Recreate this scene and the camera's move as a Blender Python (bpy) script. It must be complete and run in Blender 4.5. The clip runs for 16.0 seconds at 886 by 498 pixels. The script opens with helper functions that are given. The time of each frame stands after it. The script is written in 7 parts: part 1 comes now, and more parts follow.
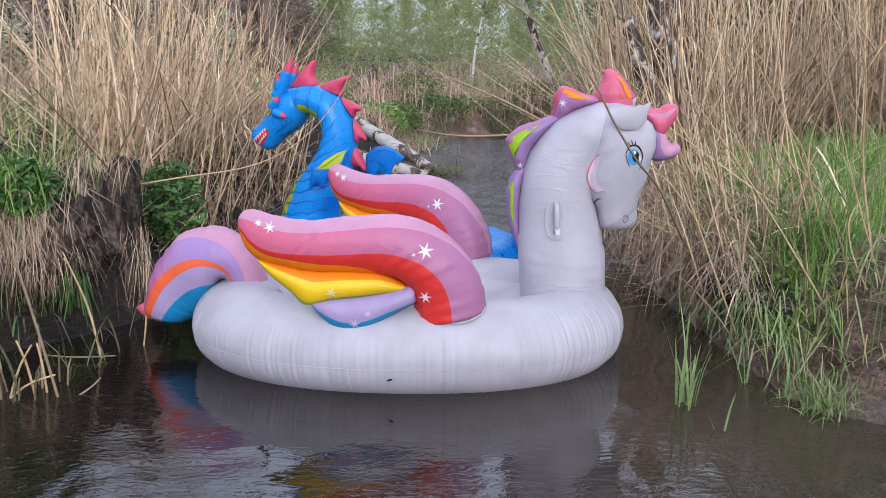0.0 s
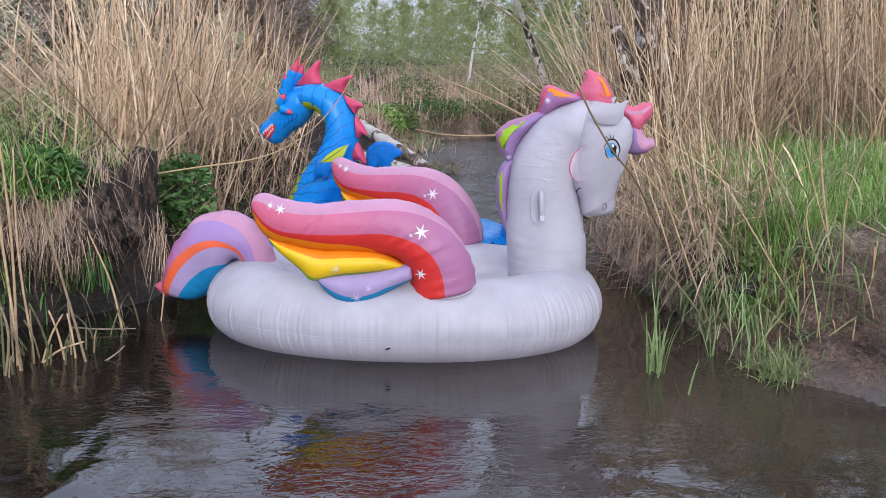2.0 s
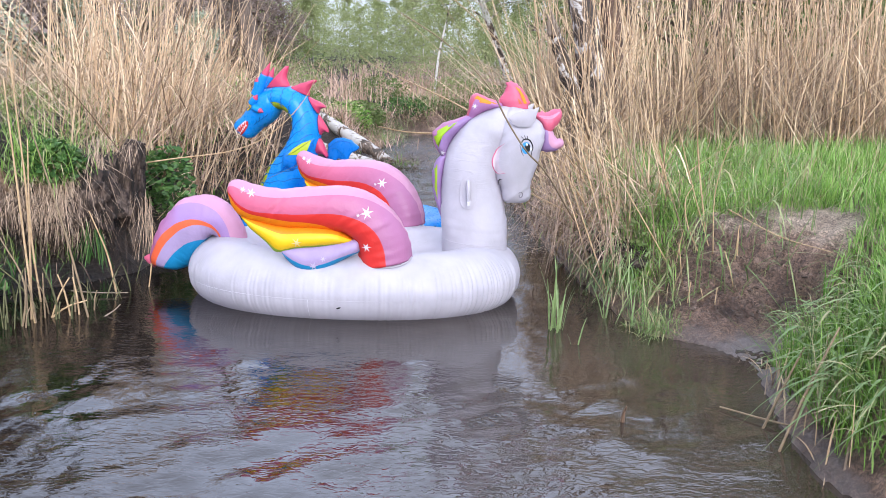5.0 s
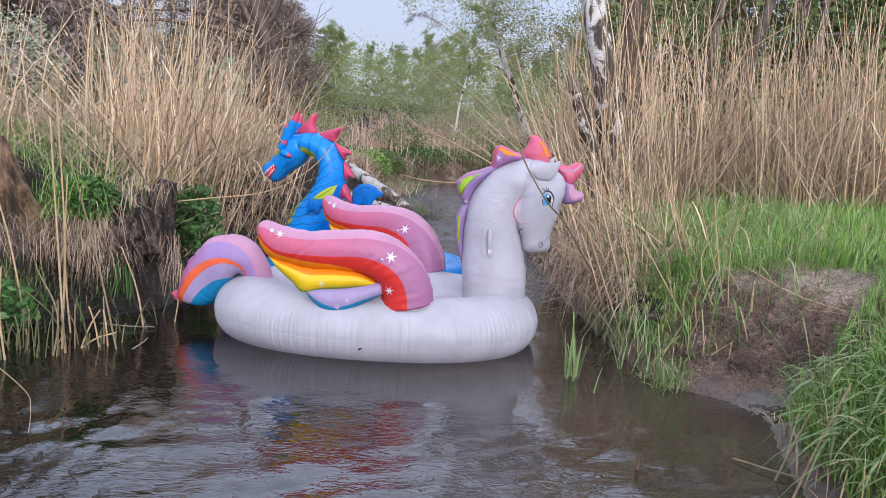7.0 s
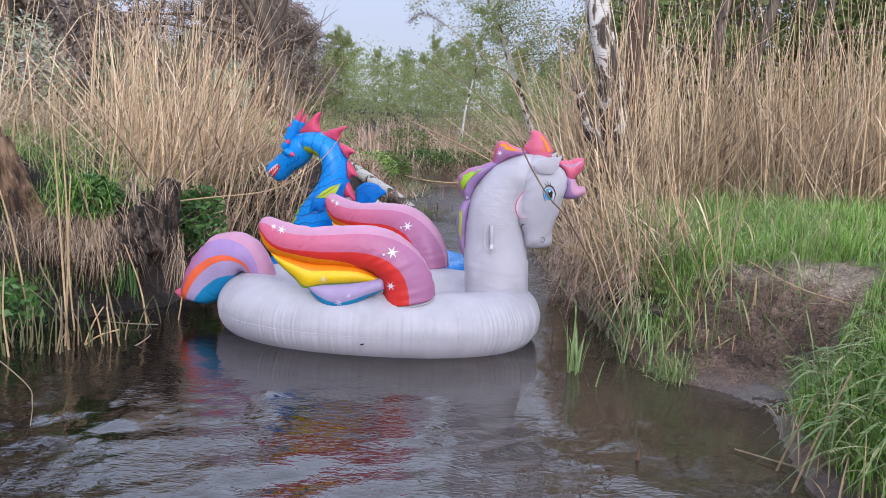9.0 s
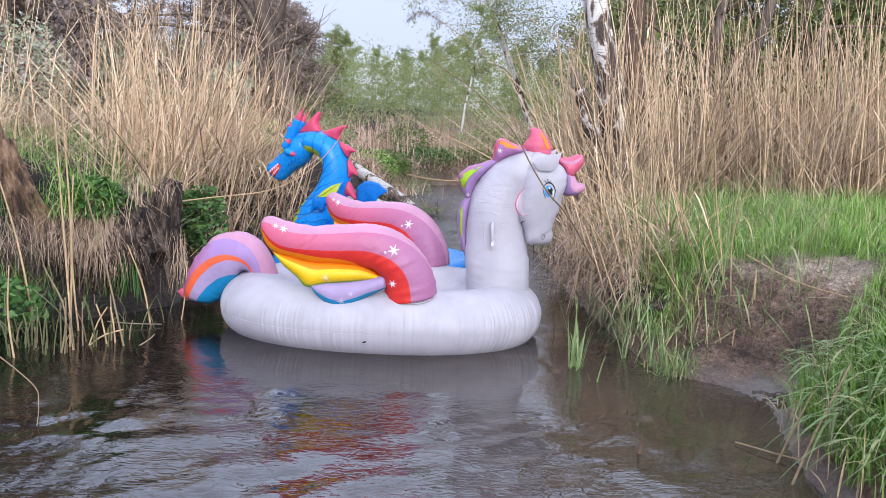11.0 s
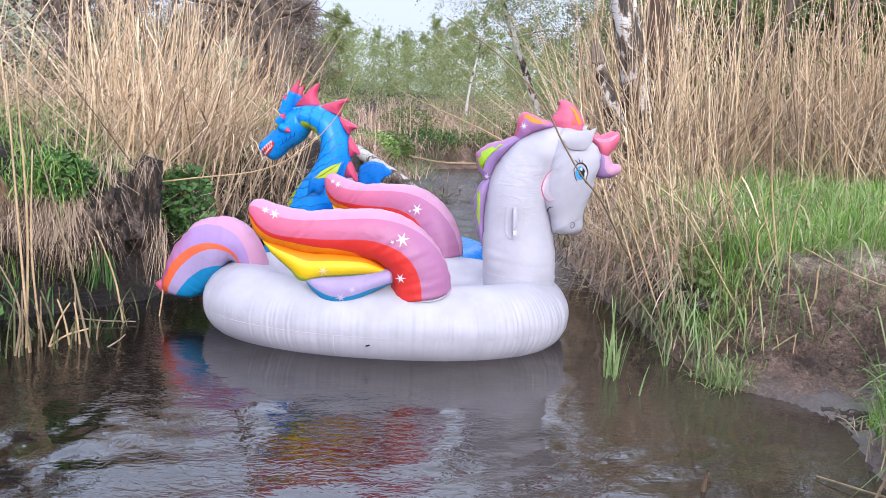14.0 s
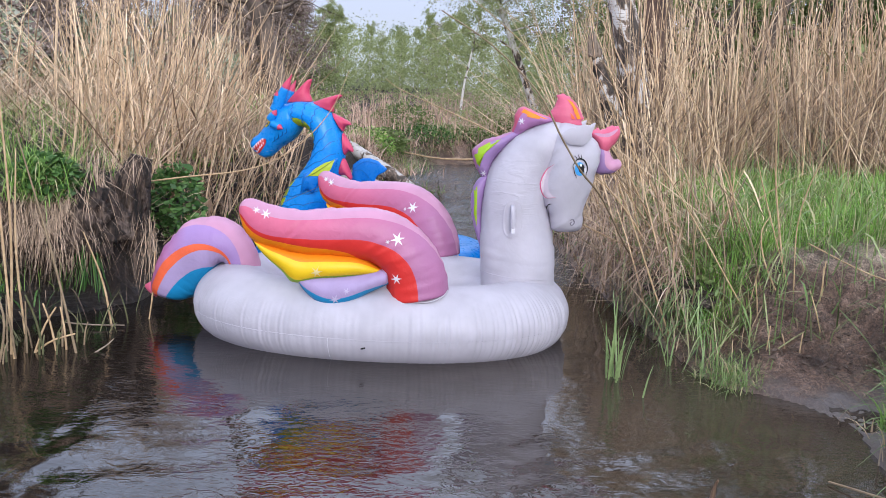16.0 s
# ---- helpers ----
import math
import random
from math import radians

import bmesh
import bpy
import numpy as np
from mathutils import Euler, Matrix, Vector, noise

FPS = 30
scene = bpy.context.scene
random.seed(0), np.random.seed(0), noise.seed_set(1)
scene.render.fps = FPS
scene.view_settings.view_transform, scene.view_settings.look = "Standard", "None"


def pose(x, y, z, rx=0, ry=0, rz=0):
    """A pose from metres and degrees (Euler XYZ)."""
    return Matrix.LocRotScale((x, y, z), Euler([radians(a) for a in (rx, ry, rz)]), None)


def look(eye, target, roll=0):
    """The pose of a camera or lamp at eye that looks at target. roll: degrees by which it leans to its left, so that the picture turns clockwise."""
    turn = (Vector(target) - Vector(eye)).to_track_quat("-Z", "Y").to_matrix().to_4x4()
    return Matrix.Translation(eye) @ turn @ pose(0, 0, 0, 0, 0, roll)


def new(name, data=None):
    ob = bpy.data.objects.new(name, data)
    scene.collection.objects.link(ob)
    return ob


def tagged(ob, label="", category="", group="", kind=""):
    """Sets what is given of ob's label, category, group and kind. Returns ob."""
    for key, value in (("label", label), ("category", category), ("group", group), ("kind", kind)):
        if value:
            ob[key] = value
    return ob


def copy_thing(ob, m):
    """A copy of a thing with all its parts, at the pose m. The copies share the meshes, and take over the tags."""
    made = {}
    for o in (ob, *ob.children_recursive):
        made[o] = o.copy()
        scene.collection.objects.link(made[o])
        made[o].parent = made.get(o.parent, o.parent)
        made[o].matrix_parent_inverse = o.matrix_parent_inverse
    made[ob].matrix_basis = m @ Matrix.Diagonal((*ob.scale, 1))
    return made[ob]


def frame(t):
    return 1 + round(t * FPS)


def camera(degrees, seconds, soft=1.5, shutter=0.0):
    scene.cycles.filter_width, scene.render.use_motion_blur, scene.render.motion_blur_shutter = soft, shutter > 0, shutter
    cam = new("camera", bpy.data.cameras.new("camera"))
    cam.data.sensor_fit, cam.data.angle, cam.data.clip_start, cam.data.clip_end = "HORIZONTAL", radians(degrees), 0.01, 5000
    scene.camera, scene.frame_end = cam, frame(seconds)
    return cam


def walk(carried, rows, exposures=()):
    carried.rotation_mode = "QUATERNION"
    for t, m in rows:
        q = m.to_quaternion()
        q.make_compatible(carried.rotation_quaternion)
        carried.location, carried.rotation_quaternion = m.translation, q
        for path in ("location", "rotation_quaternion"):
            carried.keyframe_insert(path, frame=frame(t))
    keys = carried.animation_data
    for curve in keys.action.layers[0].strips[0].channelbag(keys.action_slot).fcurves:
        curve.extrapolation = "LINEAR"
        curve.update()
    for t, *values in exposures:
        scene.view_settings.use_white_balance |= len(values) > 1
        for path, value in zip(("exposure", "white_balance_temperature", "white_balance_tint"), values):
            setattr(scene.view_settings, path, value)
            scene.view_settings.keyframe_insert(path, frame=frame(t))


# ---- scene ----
cam = camera(53.3, 16.0, soft=0.45)
PATH = [
    (0, (0.000, -0.650, 1.472), (0.000, 1.303, 1.041), 0.00),
    (0.5, (0.080, -0.720, 1.471), (0.080, 1.233, 1.042), 0.15),
    (1, (0.115, -0.770, 1.470), (0.117, 1.184, 1.042), 0.50),
    (1.5, (0.105, -0.800, 1.448), (0.104, 1.157, 1.033), 0.49),
    (2, (0.009, -1.063, 1.449), (0.018, 0.892, 1.029), 0.59),
    (2.5, (0.107, -1.236, 1.429), (0.111, 0.719, 1.009), 0.33),
    (3, (0.296, -1.370, 1.393), (0.330, 0.580, 0.950), 1.37),
    (5.5, (0.161, -2.107, 1.573), (0.244, -0.152, 1.157), 1.91),
    (6, (0.140, -2.143, 1.561), (0.219, -0.179, 1.189), 3.36),
    (6.5, (0.153, -2.158, 1.564), (0.202, -0.189, 1.212), 3.51),
    (7, (0.137, -2.157, 1.557), (0.173, -0.183, 1.237), 3.38),
    (7.5, (0.142, -2.151, 1.560), (0.173, -0.176, 1.247), 3.34),
    (8, (0.151, -2.164, 1.540), (0.174, -0.188, 1.235), 3.38),
    (8.5, (0.164, -2.182, 1.504), (0.181, -0.205, 1.202), 3.15),
    (9, (0.189, -2.170, 1.498), (0.203, -0.194, 1.189), 2.89),
    (11.5, (0.180, -2.211, 1.500), (0.194, -0.236, 1.184), 2.34),
    (12, (0.123, -2.213, 1.484), (0.140, -0.239, 1.162), 2.39),
    (12.5, (0.053, -2.195, 1.457), (0.070, -0.222, 1.130), 2.31),
    (13, (0.016, -2.139, 1.431), (0.032, -0.166, 1.102), 2.34),
    (13.5, (0.057, -1.909, 1.379), (0.066, 0.064, 1.048), 2.40),
    (14, (0.096, -1.478, 1.401), (0.114, 0.491, 1.056), 2.84),
    (14.5, (0.079, -1.337, 1.428), (0.106, 0.632, 1.074), 2.87),
    (15, (0.082, -1.343, 1.400), (0.120, 0.624, 1.042), 2.85),
    (15.5, (0.085, -1.345, 1.399), (0.118, 0.620, 1.029), 2.71),
    (16, (0.092, -1.349, 1.399), (0.120, 0.619, 1.044), 2.40),
]
EXPOSURES = [(0.0, -0.34), (0.5, -0.49), (1.0, -0.79), (1.5, -0.98), (2.0, -0.36), (2.5, -0.12), (3.0, 0.08), (5.5, 0.2), (6.5, 0.0), (7.2, -0.39), (8.0, -0.55), (9.0, -0.31), (11.5, 0.0), (13.0, 0.13), (14.5, 0.14), (15.0, 0.01), (16.0, -0.17)]
walk(cam, [(t, look(eye, target, roll)) for t, eye, target, roll in PATH], EXPOSURES)

from mathutils.bvhtree import BVHTree

def ramp(nt, source, stops):
    n = nt.nodes.new("ShaderNodeValToRGB")
    e = n.color_ramp.elements
    while len(e) < len(stops):
        e.new(0.5)
    for el, (p, c) in zip(e, stops):
        el.position, el.color = p, (*c, 1)
    nt.links.new(source, n.inputs[0])
    return n


# ---------------------------------------------------------------- light
world = bpy.data.worlds.new("sky")
scene.world = world
world.use_nodes = True
wn = world.node_tree
sky = wn.nodes.new("ShaderNodeTexSky")
sky.sky_type, sky.sun_disc = "NISHITA", False
sky.sun_elevation, sky.sun_rotation = radians(25), radians(167)
sky.air_density, sky.dust_density, sky.ozone_density = 1.0, 0.7, 1.0
veil = wn.nodes.new("ShaderNodeMix")
veil.data_type = "RGBA"
veil.inputs[0].default_value = 0.80
rise = wn.nodes.new("ShaderNodeTexCoord")
lift = wn.nodes.new("ShaderNodeSeparateXYZ")
wn.links.new(rise.outputs["Generated"], lift.inputs[0])
cloud = ramp(wn, lift.outputs[2], [(0.0, (0.40, 0.43, 0.58)), (0.18, (0.55, 0.61, 0.87)), (0.38, (1.50, 1.70, 2.30)), (1.0, (1.03, 1.12, 1.38))])
gain = wn.nodes.new("ShaderNodeVectorMath")
gain.operation = "SCALE"
gain.inputs["Scale"].default_value = 13.6
wn.links.new(cloud.outputs[0], gain.inputs[0])
wn.links.new(gain.outputs[0], veil.inputs[7])
wn.links.new(sky.outputs[0], veil.inputs[6])
wn.links.new(veil.outputs[2], wn.nodes["Background"].inputs[0])
wn.nodes["Background"].inputs[1].default_value = 0.12

sun = new("sun", bpy.data.lights.new("sun", "SUN"))
sun.data.energy, sun.data.angle, sun.data.color = 2.8, radians(35), (1.0, 0.98, 0.985)
sun.matrix_world = look((2.5, -8, 5.2), (0, 3, 0))


# ---------------------------------------------------------------- materials
def material(name):
    m = bpy.data.materials.new(name)
    m.use_nodes = True
    nt = m.node_tree
    return m, nt, nt.nodes["Principled BSDF"]


def node(nt, kind, **values):
    n = nt.nodes.new("ShaderNode" + kind)
    for k, v in values.items():
        n.inputs[k].default_value = v
    return n


def bump(nt, bsdf, source, strength, distance, before=None):
    n = node(nt, "Bump", Strength=strength, Distance=distance)
    nt.links.new(source, n.inputs["Height"])
    if before:
        nt.links.new(before.outputs[0], n.inputs["Normal"])
    nt.links.new(n.outputs[0], bsdf.inputs["Normal"])
    return n


def coords(nt, scale=(1, 1, 1), out="Object"):
    tc = nt.nodes.new("ShaderNodeTexCoord")
    mp = nt.nodes.new("ShaderNodeMapping")
    mp.inputs["Scale"].default_value = scale
    nt.links.new(tc.outputs[out], mp.inputs[0])
    return mp.outputs[0]


def vinyl(name, colour, rough=0.40, other=None, axis=0, span=(0, 1), thin=0.12):
    """Inflated PVC: soft gloss, faint grime and small puckers; other: a printed fade along one axis; thin: the light that the skin lets through."""
    m, nt, b = material(name)
    co = coords(nt)
    n1 = node(nt, "TexNoise", Scale=6.0, Detail=4.0)
    nt.links.new(co, n1.inputs["Vector"])
    dark = tuple(c * 0.86 for c in colour)
    r = ramp(nt, n1.outputs[0], [(0.3, dark), (0.62, colour)])
    final = r.outputs[0]
    if other:
        sep = nt.nodes.new("ShaderNodeSeparateXYZ")
        nt.links.new(co, sep.inputs[0])
        mr = node(nt, "MapRange")
        mr.inputs[1].default_value, mr.inputs[2].default_value = span
        nt.links.new(sep.outputs[axis], mr.inputs[0])
        mix = nt.nodes.new("ShaderNodeMix")
        mix.data_type = "RGBA"
        nt.links.new(mr.outputs[0], mix.inputs[0])
        nt.links.new(final, mix.inputs[6])
        mix.inputs[7].default_value = (*other, 1)
        final = mix.outputs[2]
    nt.links.new(final, b.inputs["Base Color"])
    n2 = node(nt, "TexNoise", Scale=16.0, Detail=3.0, Distortion=1.2)
    nt.links.new(co, n2.inputs["Vector"])
    bump(nt, b, n2.outputs[0], 0.22, 0.014)
    n3 = node(nt, "TexNoise", Scale=40.0, Detail=2.0)
    nt.links.new(co, n3.inputs["Vector"])
    rr = node(nt, "MapRange")
    rr.inputs[3].default_value, rr.inputs[4].default_value = rough - 0.06, rough + 0.12
    nt.links.new(n3.outputs[0], rr.inputs[0])
    nt.links.new(rr.outputs[0], b.inputs["Roughness"])
    b.inputs["Specular IOR Level"].default_value = 0.34
    t = node(nt, "BsdfTranslucent")
    nt.links.new(final, t.inputs[0])
    ms = nt.nodes.new("ShaderNodeMixShader")
    ms.inputs[0].default_value = thin
    nt.links.new(b.outputs[0], ms.inputs[1])
    nt.links.new(t.outputs[0], ms.inputs[2])
    nt.links.new(ms.outputs[0], nt.nodes["Material Output"].inputs[0])
    return m


def plant(name, stops, rough=0.6, translucent=0.0):
    """Stems and leaves: every piece takes its own tint."""
    m, nt, b = material(name)
    g = nt.nodes.new("ShaderNodeNewGeometry")
    r = ramp(nt, g.outputs["Random Per Island"], stops)
    n = node(nt, "TexNoise", Scale=30.0, Detail=3.0)
    nt.links.new(coords(nt), n.inputs["Vector"])
    mix = nt.nodes.new("ShaderNodeMix")
    mix.data_type, mix.blend_type = "RGBA", "MULTIPLY"
    mix.inputs[0].default_value = 0.6
    r2 = ramp(nt, n.outputs[0], [(0.3, (0.6, 0.6, 0.6)), (0.65, (1.1, 1.1, 1.1))])
    nt.links.new(r.outputs[0], mix.inputs[6])
    nt.links.new(r2.outputs[0], mix.inputs[7])
    nt.links.new(mix.outputs[2], b.inputs["Base Color"])
    b.inputs["Roughness"].default_value = rough
    b.inputs["Specular IOR Level"].default_value = 0.3
    if translucent:
        t = node(nt, "BsdfTranslucent")
        nt.links.new(mix.outputs[2], t.inputs[0])
        ms = nt.nodes.new("ShaderNodeMixShader")
        ms.inputs[0].default_value = translucent
        nt.links.new(b.outputs[0], ms.inputs[1])
        nt.links.new(t.outputs[0], ms.inputs[2])
        nt.links.new(ms.outputs[0], nt.nodes["Material Output"].inputs[0])
    return m


def rough_mat(name, stops, scale, bump_d, rough=0.85, stretch=(1, 1, 1)):
    m, nt, b = material(name)
    co = coords(nt, stretch)
    n = node(nt, "TexNoise", Scale=scale, Detail=8.0, Roughness=0.65)
    nt.links.new(co, n.inputs["Vector"])
    r = ramp(nt, n.outputs[0], stops)
    nt.links.new(r.outputs[0], b.inputs["Base Color"])
    n2 = node(nt, "TexNoise", Scale=scale * 4, Detail=6.0, Roughness=0.7)
    nt.links.new(co, n2.inputs["Vector"])
    bump(nt, b, n2.outputs[0], 0.8, bump_d)
    b.inputs["Roughness"].default_value = rough
    return m


WHITE = vinyl("white_vinyl", (0.63, 0.60, 0.655), 0.36, thin=0.37)
WHITEFOLD = vinyl("creased_white_vinyl", (0.63, 0.60, 0.655), 0.36, thin=0.37)
nt = WHITEFOLD.node_tree
fold = node(nt, "TexNoise", Scale=5.0, Detail=3.0, Distortion=0.6)
nt.links.new(coords(nt, (1.0, 0.6, 3.6)), fold.inputs["Vector"])
fr = ramp(nt, fold.outputs[0], [(0.42, (0, 0, 0)), (0.5, (1, 1, 1)), (0.58, (0, 0, 0))])
# creases gather in the bend of the neck and fade away from it
bend = node(nt, "VectorMath")
bend.operation = "DISTANCE"
bend.inputs[1].default_value = (0.76, -0.12, 0.88)
nt.links.new(coords(nt), bend.inputs[0])
near_bend = node(nt, "MapRange")
near_bend.inputs[1].default_value, near_bend.inputs[2].default_value = 0.05, 0.24
near_bend.inputs[3].default_value, near_bend.inputs[4].default_value = 1.0, 0.0
nt.links.new(bend.outputs["Value"], near_bend.inputs[0])
crease = nt.nodes.new("ShaderNodeMath")
crease.operation = "MULTIPLY"
nt.links.new(fr.outputs[0], crease.inputs[0])
nt.links.new(near_bend.outputs[0], crease.inputs[1])
bump(nt, nt.nodes["Principled BSDF"], crease.outputs[0], 0.26, 0.012, nt.nodes["Bump"])
PINK = vinyl("pink_to_mauve_vinyl", (0.62, 0.13, 0.225), other=(0.38, 0.15, 0.28), axis=0, span=(-0.45, 0.25))
LPINK = vinyl("light_pink_vinyl", (0.54, 0.265, 0.385))
MAUVE = vinyl("mauve_vinyl", (0.42, 0.19, 0.40))
RED = vinyl("red_vinyl", (0.64, 0.035, 0.03))
ORANGE = vinyl("orange_vinyl", (0.82, 0.24, 0.01))
YELLOW = vinyl("yellow_vinyl", (0.80, 0.52, 0.015))
GREEN = vinyl("lime_green_vinyl", (0.30, 0.48, 0.02))
LILAC = vinyl("lilac_vinyl", (0.38, 0.29, 0.48))
PURPLE = vinyl("purple_vinyl", (0.31, 0.19, 0.39))
TAILPURPLE = vinyl("rose_to_purple_vinyl", (0.50, 0.11, 0.20), other=(0.34, 0.21, 0.44), axis=0, span=(-1.40, -1.12))
TEAL = vinyl("teal_blue_vinyl", (0.01, 0.23, 0.47))
ROSE = vinyl("rose_red_vinyl", (0.62, 0.12, 0.20))
FLAME = vinyl("flame_orange_vinyl", (0.80, 0.13, 0.05))
PALEGOLD = vinyl("faded_star_on_yellow", (0.74, 0.60, 0.28))
PALELILAC = vinyl("faded_star_on_lilac", (0.52, 0.45, 0.60))
SILVER = vinyl("silver_print", (0.72, 0.70, 0.75), 0.25)
BLACK = vinyl("black_print", (0.012, 0.012, 0.014))
EYEBLUE = vinyl("eye_blue_print", (0.05, 0.33, 0.70))
EYEWHITE = vinyl("eye_white_print", (0.8, 0.8, 0.82))
BLUSH = vinyl("blush_pink_print", (0.68, 0.59, 0.65))
BLUSHLINE = vinyl("blush_outline_print", (0.62, 0.13, 0.24))
GREY = vinyl("grey_print", (0.24, 0.22, 0.26))
DBLUE = vinyl("dragon_blue_vinyl", (0.008, 0.25, 0.70), 0.26)
DDARK = vinyl("dark_blue_print", (0.006, 0.075, 0.26))
DWING = vinyl("wing_blue_vinyl", (0.006, 0.165, 0.54), 0.26)
DMID = vinyl("scale_line_print", (0.007, 0.13, 0.40))
LIME = vinyl("chartreuse_vinyl", (0.40, 0.47, 0.02))
OLIVE = vinyl("olive_print", (0.16, 0.22, 0.015))
CRIMSON = vinyl("crimson_vinyl", (0.60, 0.065, 0.135))
STRAW = plant("dry_reed", [(0.0, (0.60, 0.43, 0.27)), (0.25, (0.33, 0.22, 0.13)), (0.5, (0.76, 0.58, 0.39)), (0.8, (0.13, 0.085, 0.055)), (1.0, (0.52, 0.40, 0.29))])
STRAWWARM = plant("tan_reed", [(0.0, (0.75, 0.525, 0.32)), (0.25, (0.43, 0.285, 0.168)), (0.5, (0.85, 0.64, 0.42)), (0.8, (0.16, 0.10, 0.06)), (1.0, (0.66, 0.49, 0.335))])
# old dry grass, its colour darkened to deepen shade under reeds and bank
STRAWDARK = plant("shaded_old_grass", [(0.0, (0.12, 0.078, 0.054)), (0.5, (0.26, 0.185, 0.132)), (0.8, (0.04, 0.025, 0.018)), (1.0, (0.17, 0.115, 0.08))])
FARSTRAW = plant("pale_reed", [(0.0, (0.68, 0.465, 0.35)), (0.5, (0.36, 0.235, 0.17)), (1.0, (0.76, 0.545, 0.42))])
GRASSM = plant("fresh_grass", [(0.0, (0.08, 0.17, 0.030)), (0.4, (0.215, 0.40, 0.072)), (0.88, (0.38, 0.55, 0.155)), (1.0, (0.62, 0.53, 0.33))], 0.4, 0.36)
SHOOT = plant("green_reed_shoot", [(0.0, (0.12, 0.20, 0.065)), (0.6, (0.24, 0.33, 0.13)), (1.0, (0.46, 0.40, 0.22))], 0.45, 0.2)
YOUNG = plant("young_reed_leaf", [(0.0, (0.14, 0.225, 0.065)), (0.6, (0.24, 0.33, 0.12)), (1.0, (0.46, 0.40, 0.22))], 0.45, 0.25)
HAYLIGHT = plant("tan_draped_grass", [(0.0, (0.40, 0.28, 0.185)), (0.45, (0.63, 0.46, 0.32)), (0.75, (0.16, 0.105, 0.07)), (1.0, (0.70, 0.53, 0.385))])
RUST = plant("reddish_dead_stem", [(0.0, (0.28, 0.18, 0.12)), (0.4, (0.52, 0.36, 0.25)), (0.7, (0.12, 0.075, 0.052)), (1.0, (0.64, 0.48, 0.36))])
HERB = plant("nettle_leaf", [(0.0, (0.03, 0.085, 0.02)), (0.6, (0.075, 0.165, 0.042)), (1.0, (0.14, 0.25, 0.07))], 0.5, 0.2)
LEAF = plant("spring_leaf", [(0.0, (0.25, 0.30, 0.11)), (0.5, (0.32, 0.365, 0.15)), (1.0, (0.40, 0.43, 0.21))], 0.6, 0.38)
LEAFDARK = plant("dark_leaf", [(0.0, (0.10, 0.15, 0.04)), (0.5, (0.15, 0.21, 0.065)), (1.0, (0.22, 0.26, 0.10))], 0.6, 0.2)
NEEDLE = plant("pine_needle", [(0.0, (0.025, 0.045, 0.02)), (0.6, (0.04, 0.065, 0.03)), (1.0, (0.06, 0.08, 0.035))], 0.7)
# brown twigs, lightened in the colour to stand for far haze
TWIGLEAF = plant("hazy_bare_twig", [(0.0, (0.23, 0.18, 0.155)), (0.5, (0.33, 0.255, 0.22)), (1.0, (0.18, 0.14, 0.12))], 0.8)
BLOSSOM = plant("pale_blossom_leaf", [(0.0, (0.30, 0.36, 0.22)), (0.5, (0.5, 0.52, 0.42)), (1.0, (0.20, 0.27, 0.12))], 0.6, 0.2)
BARK = rough_mat("brown_bark", [(0.36, (0.035, 0.026, 0.020)), (0.52, (0.12, 0.088, 0.066)), (0.70, (0.23, 0.175, 0.135))], 9, 0.02, stretch=(1, 1, 0.25))
REDBARK = rough_mat("pine_bark", [(0.38, (0.05, 0.03, 0.022)), (0.62, (0.17, 0.105, 0.075))], 9, 0.03, stretch=(1, 1, 0.3))
WOOD = rough_mat("weathered_wood", [(0.40, (0.03, 0.017, 0.010)), (0.5, (0.15, 0.085, 0.048)), (0.64, (0.34, 0.215, 0.13))], 15, 0.05, stretch=(1, 1, 0.14))
ROOT = rough_mat("rotten_root", [(0.40, (0.010, 0.007, 0.005)), (0.52, (0.055, 0.036, 0.026)), (0.66, (0.22, 0.158, 0.12))], 15, 0.05, stretch=(1, 1, 0.22))
TWIG = rough_mat("grey_twig", [(0.3, (0.16, 0.12, 0.09)), (0.7, (0.30, 0.23, 0.17))], 30, 0.003)
OLIVECANE = rough_mat("olive_cane", [(0.3, (0.06, 0.07, 0.028)), (0.7, (0.16, 0.15, 0.066))], 25, 0.002)
CRUMB = rough_mat("mud_crumb", [(0.35, (0.035, 0.022, 0.015)), (0.65, (0.12, 0.08, 0.058))], 20, 0.002)
CANE = rough_mat("tan_cane", [(0.3, (0.33, 0.21, 0.105)), (0.7, (0.55, 0.39, 0.225))], 25, 0.002)
DARKCANE = rough_mat("brown_cane", [(0.3, (0.16, 0.11, 0.065)), (0.7, (0.30, 0.22, 0.13))], 25, 0.002)


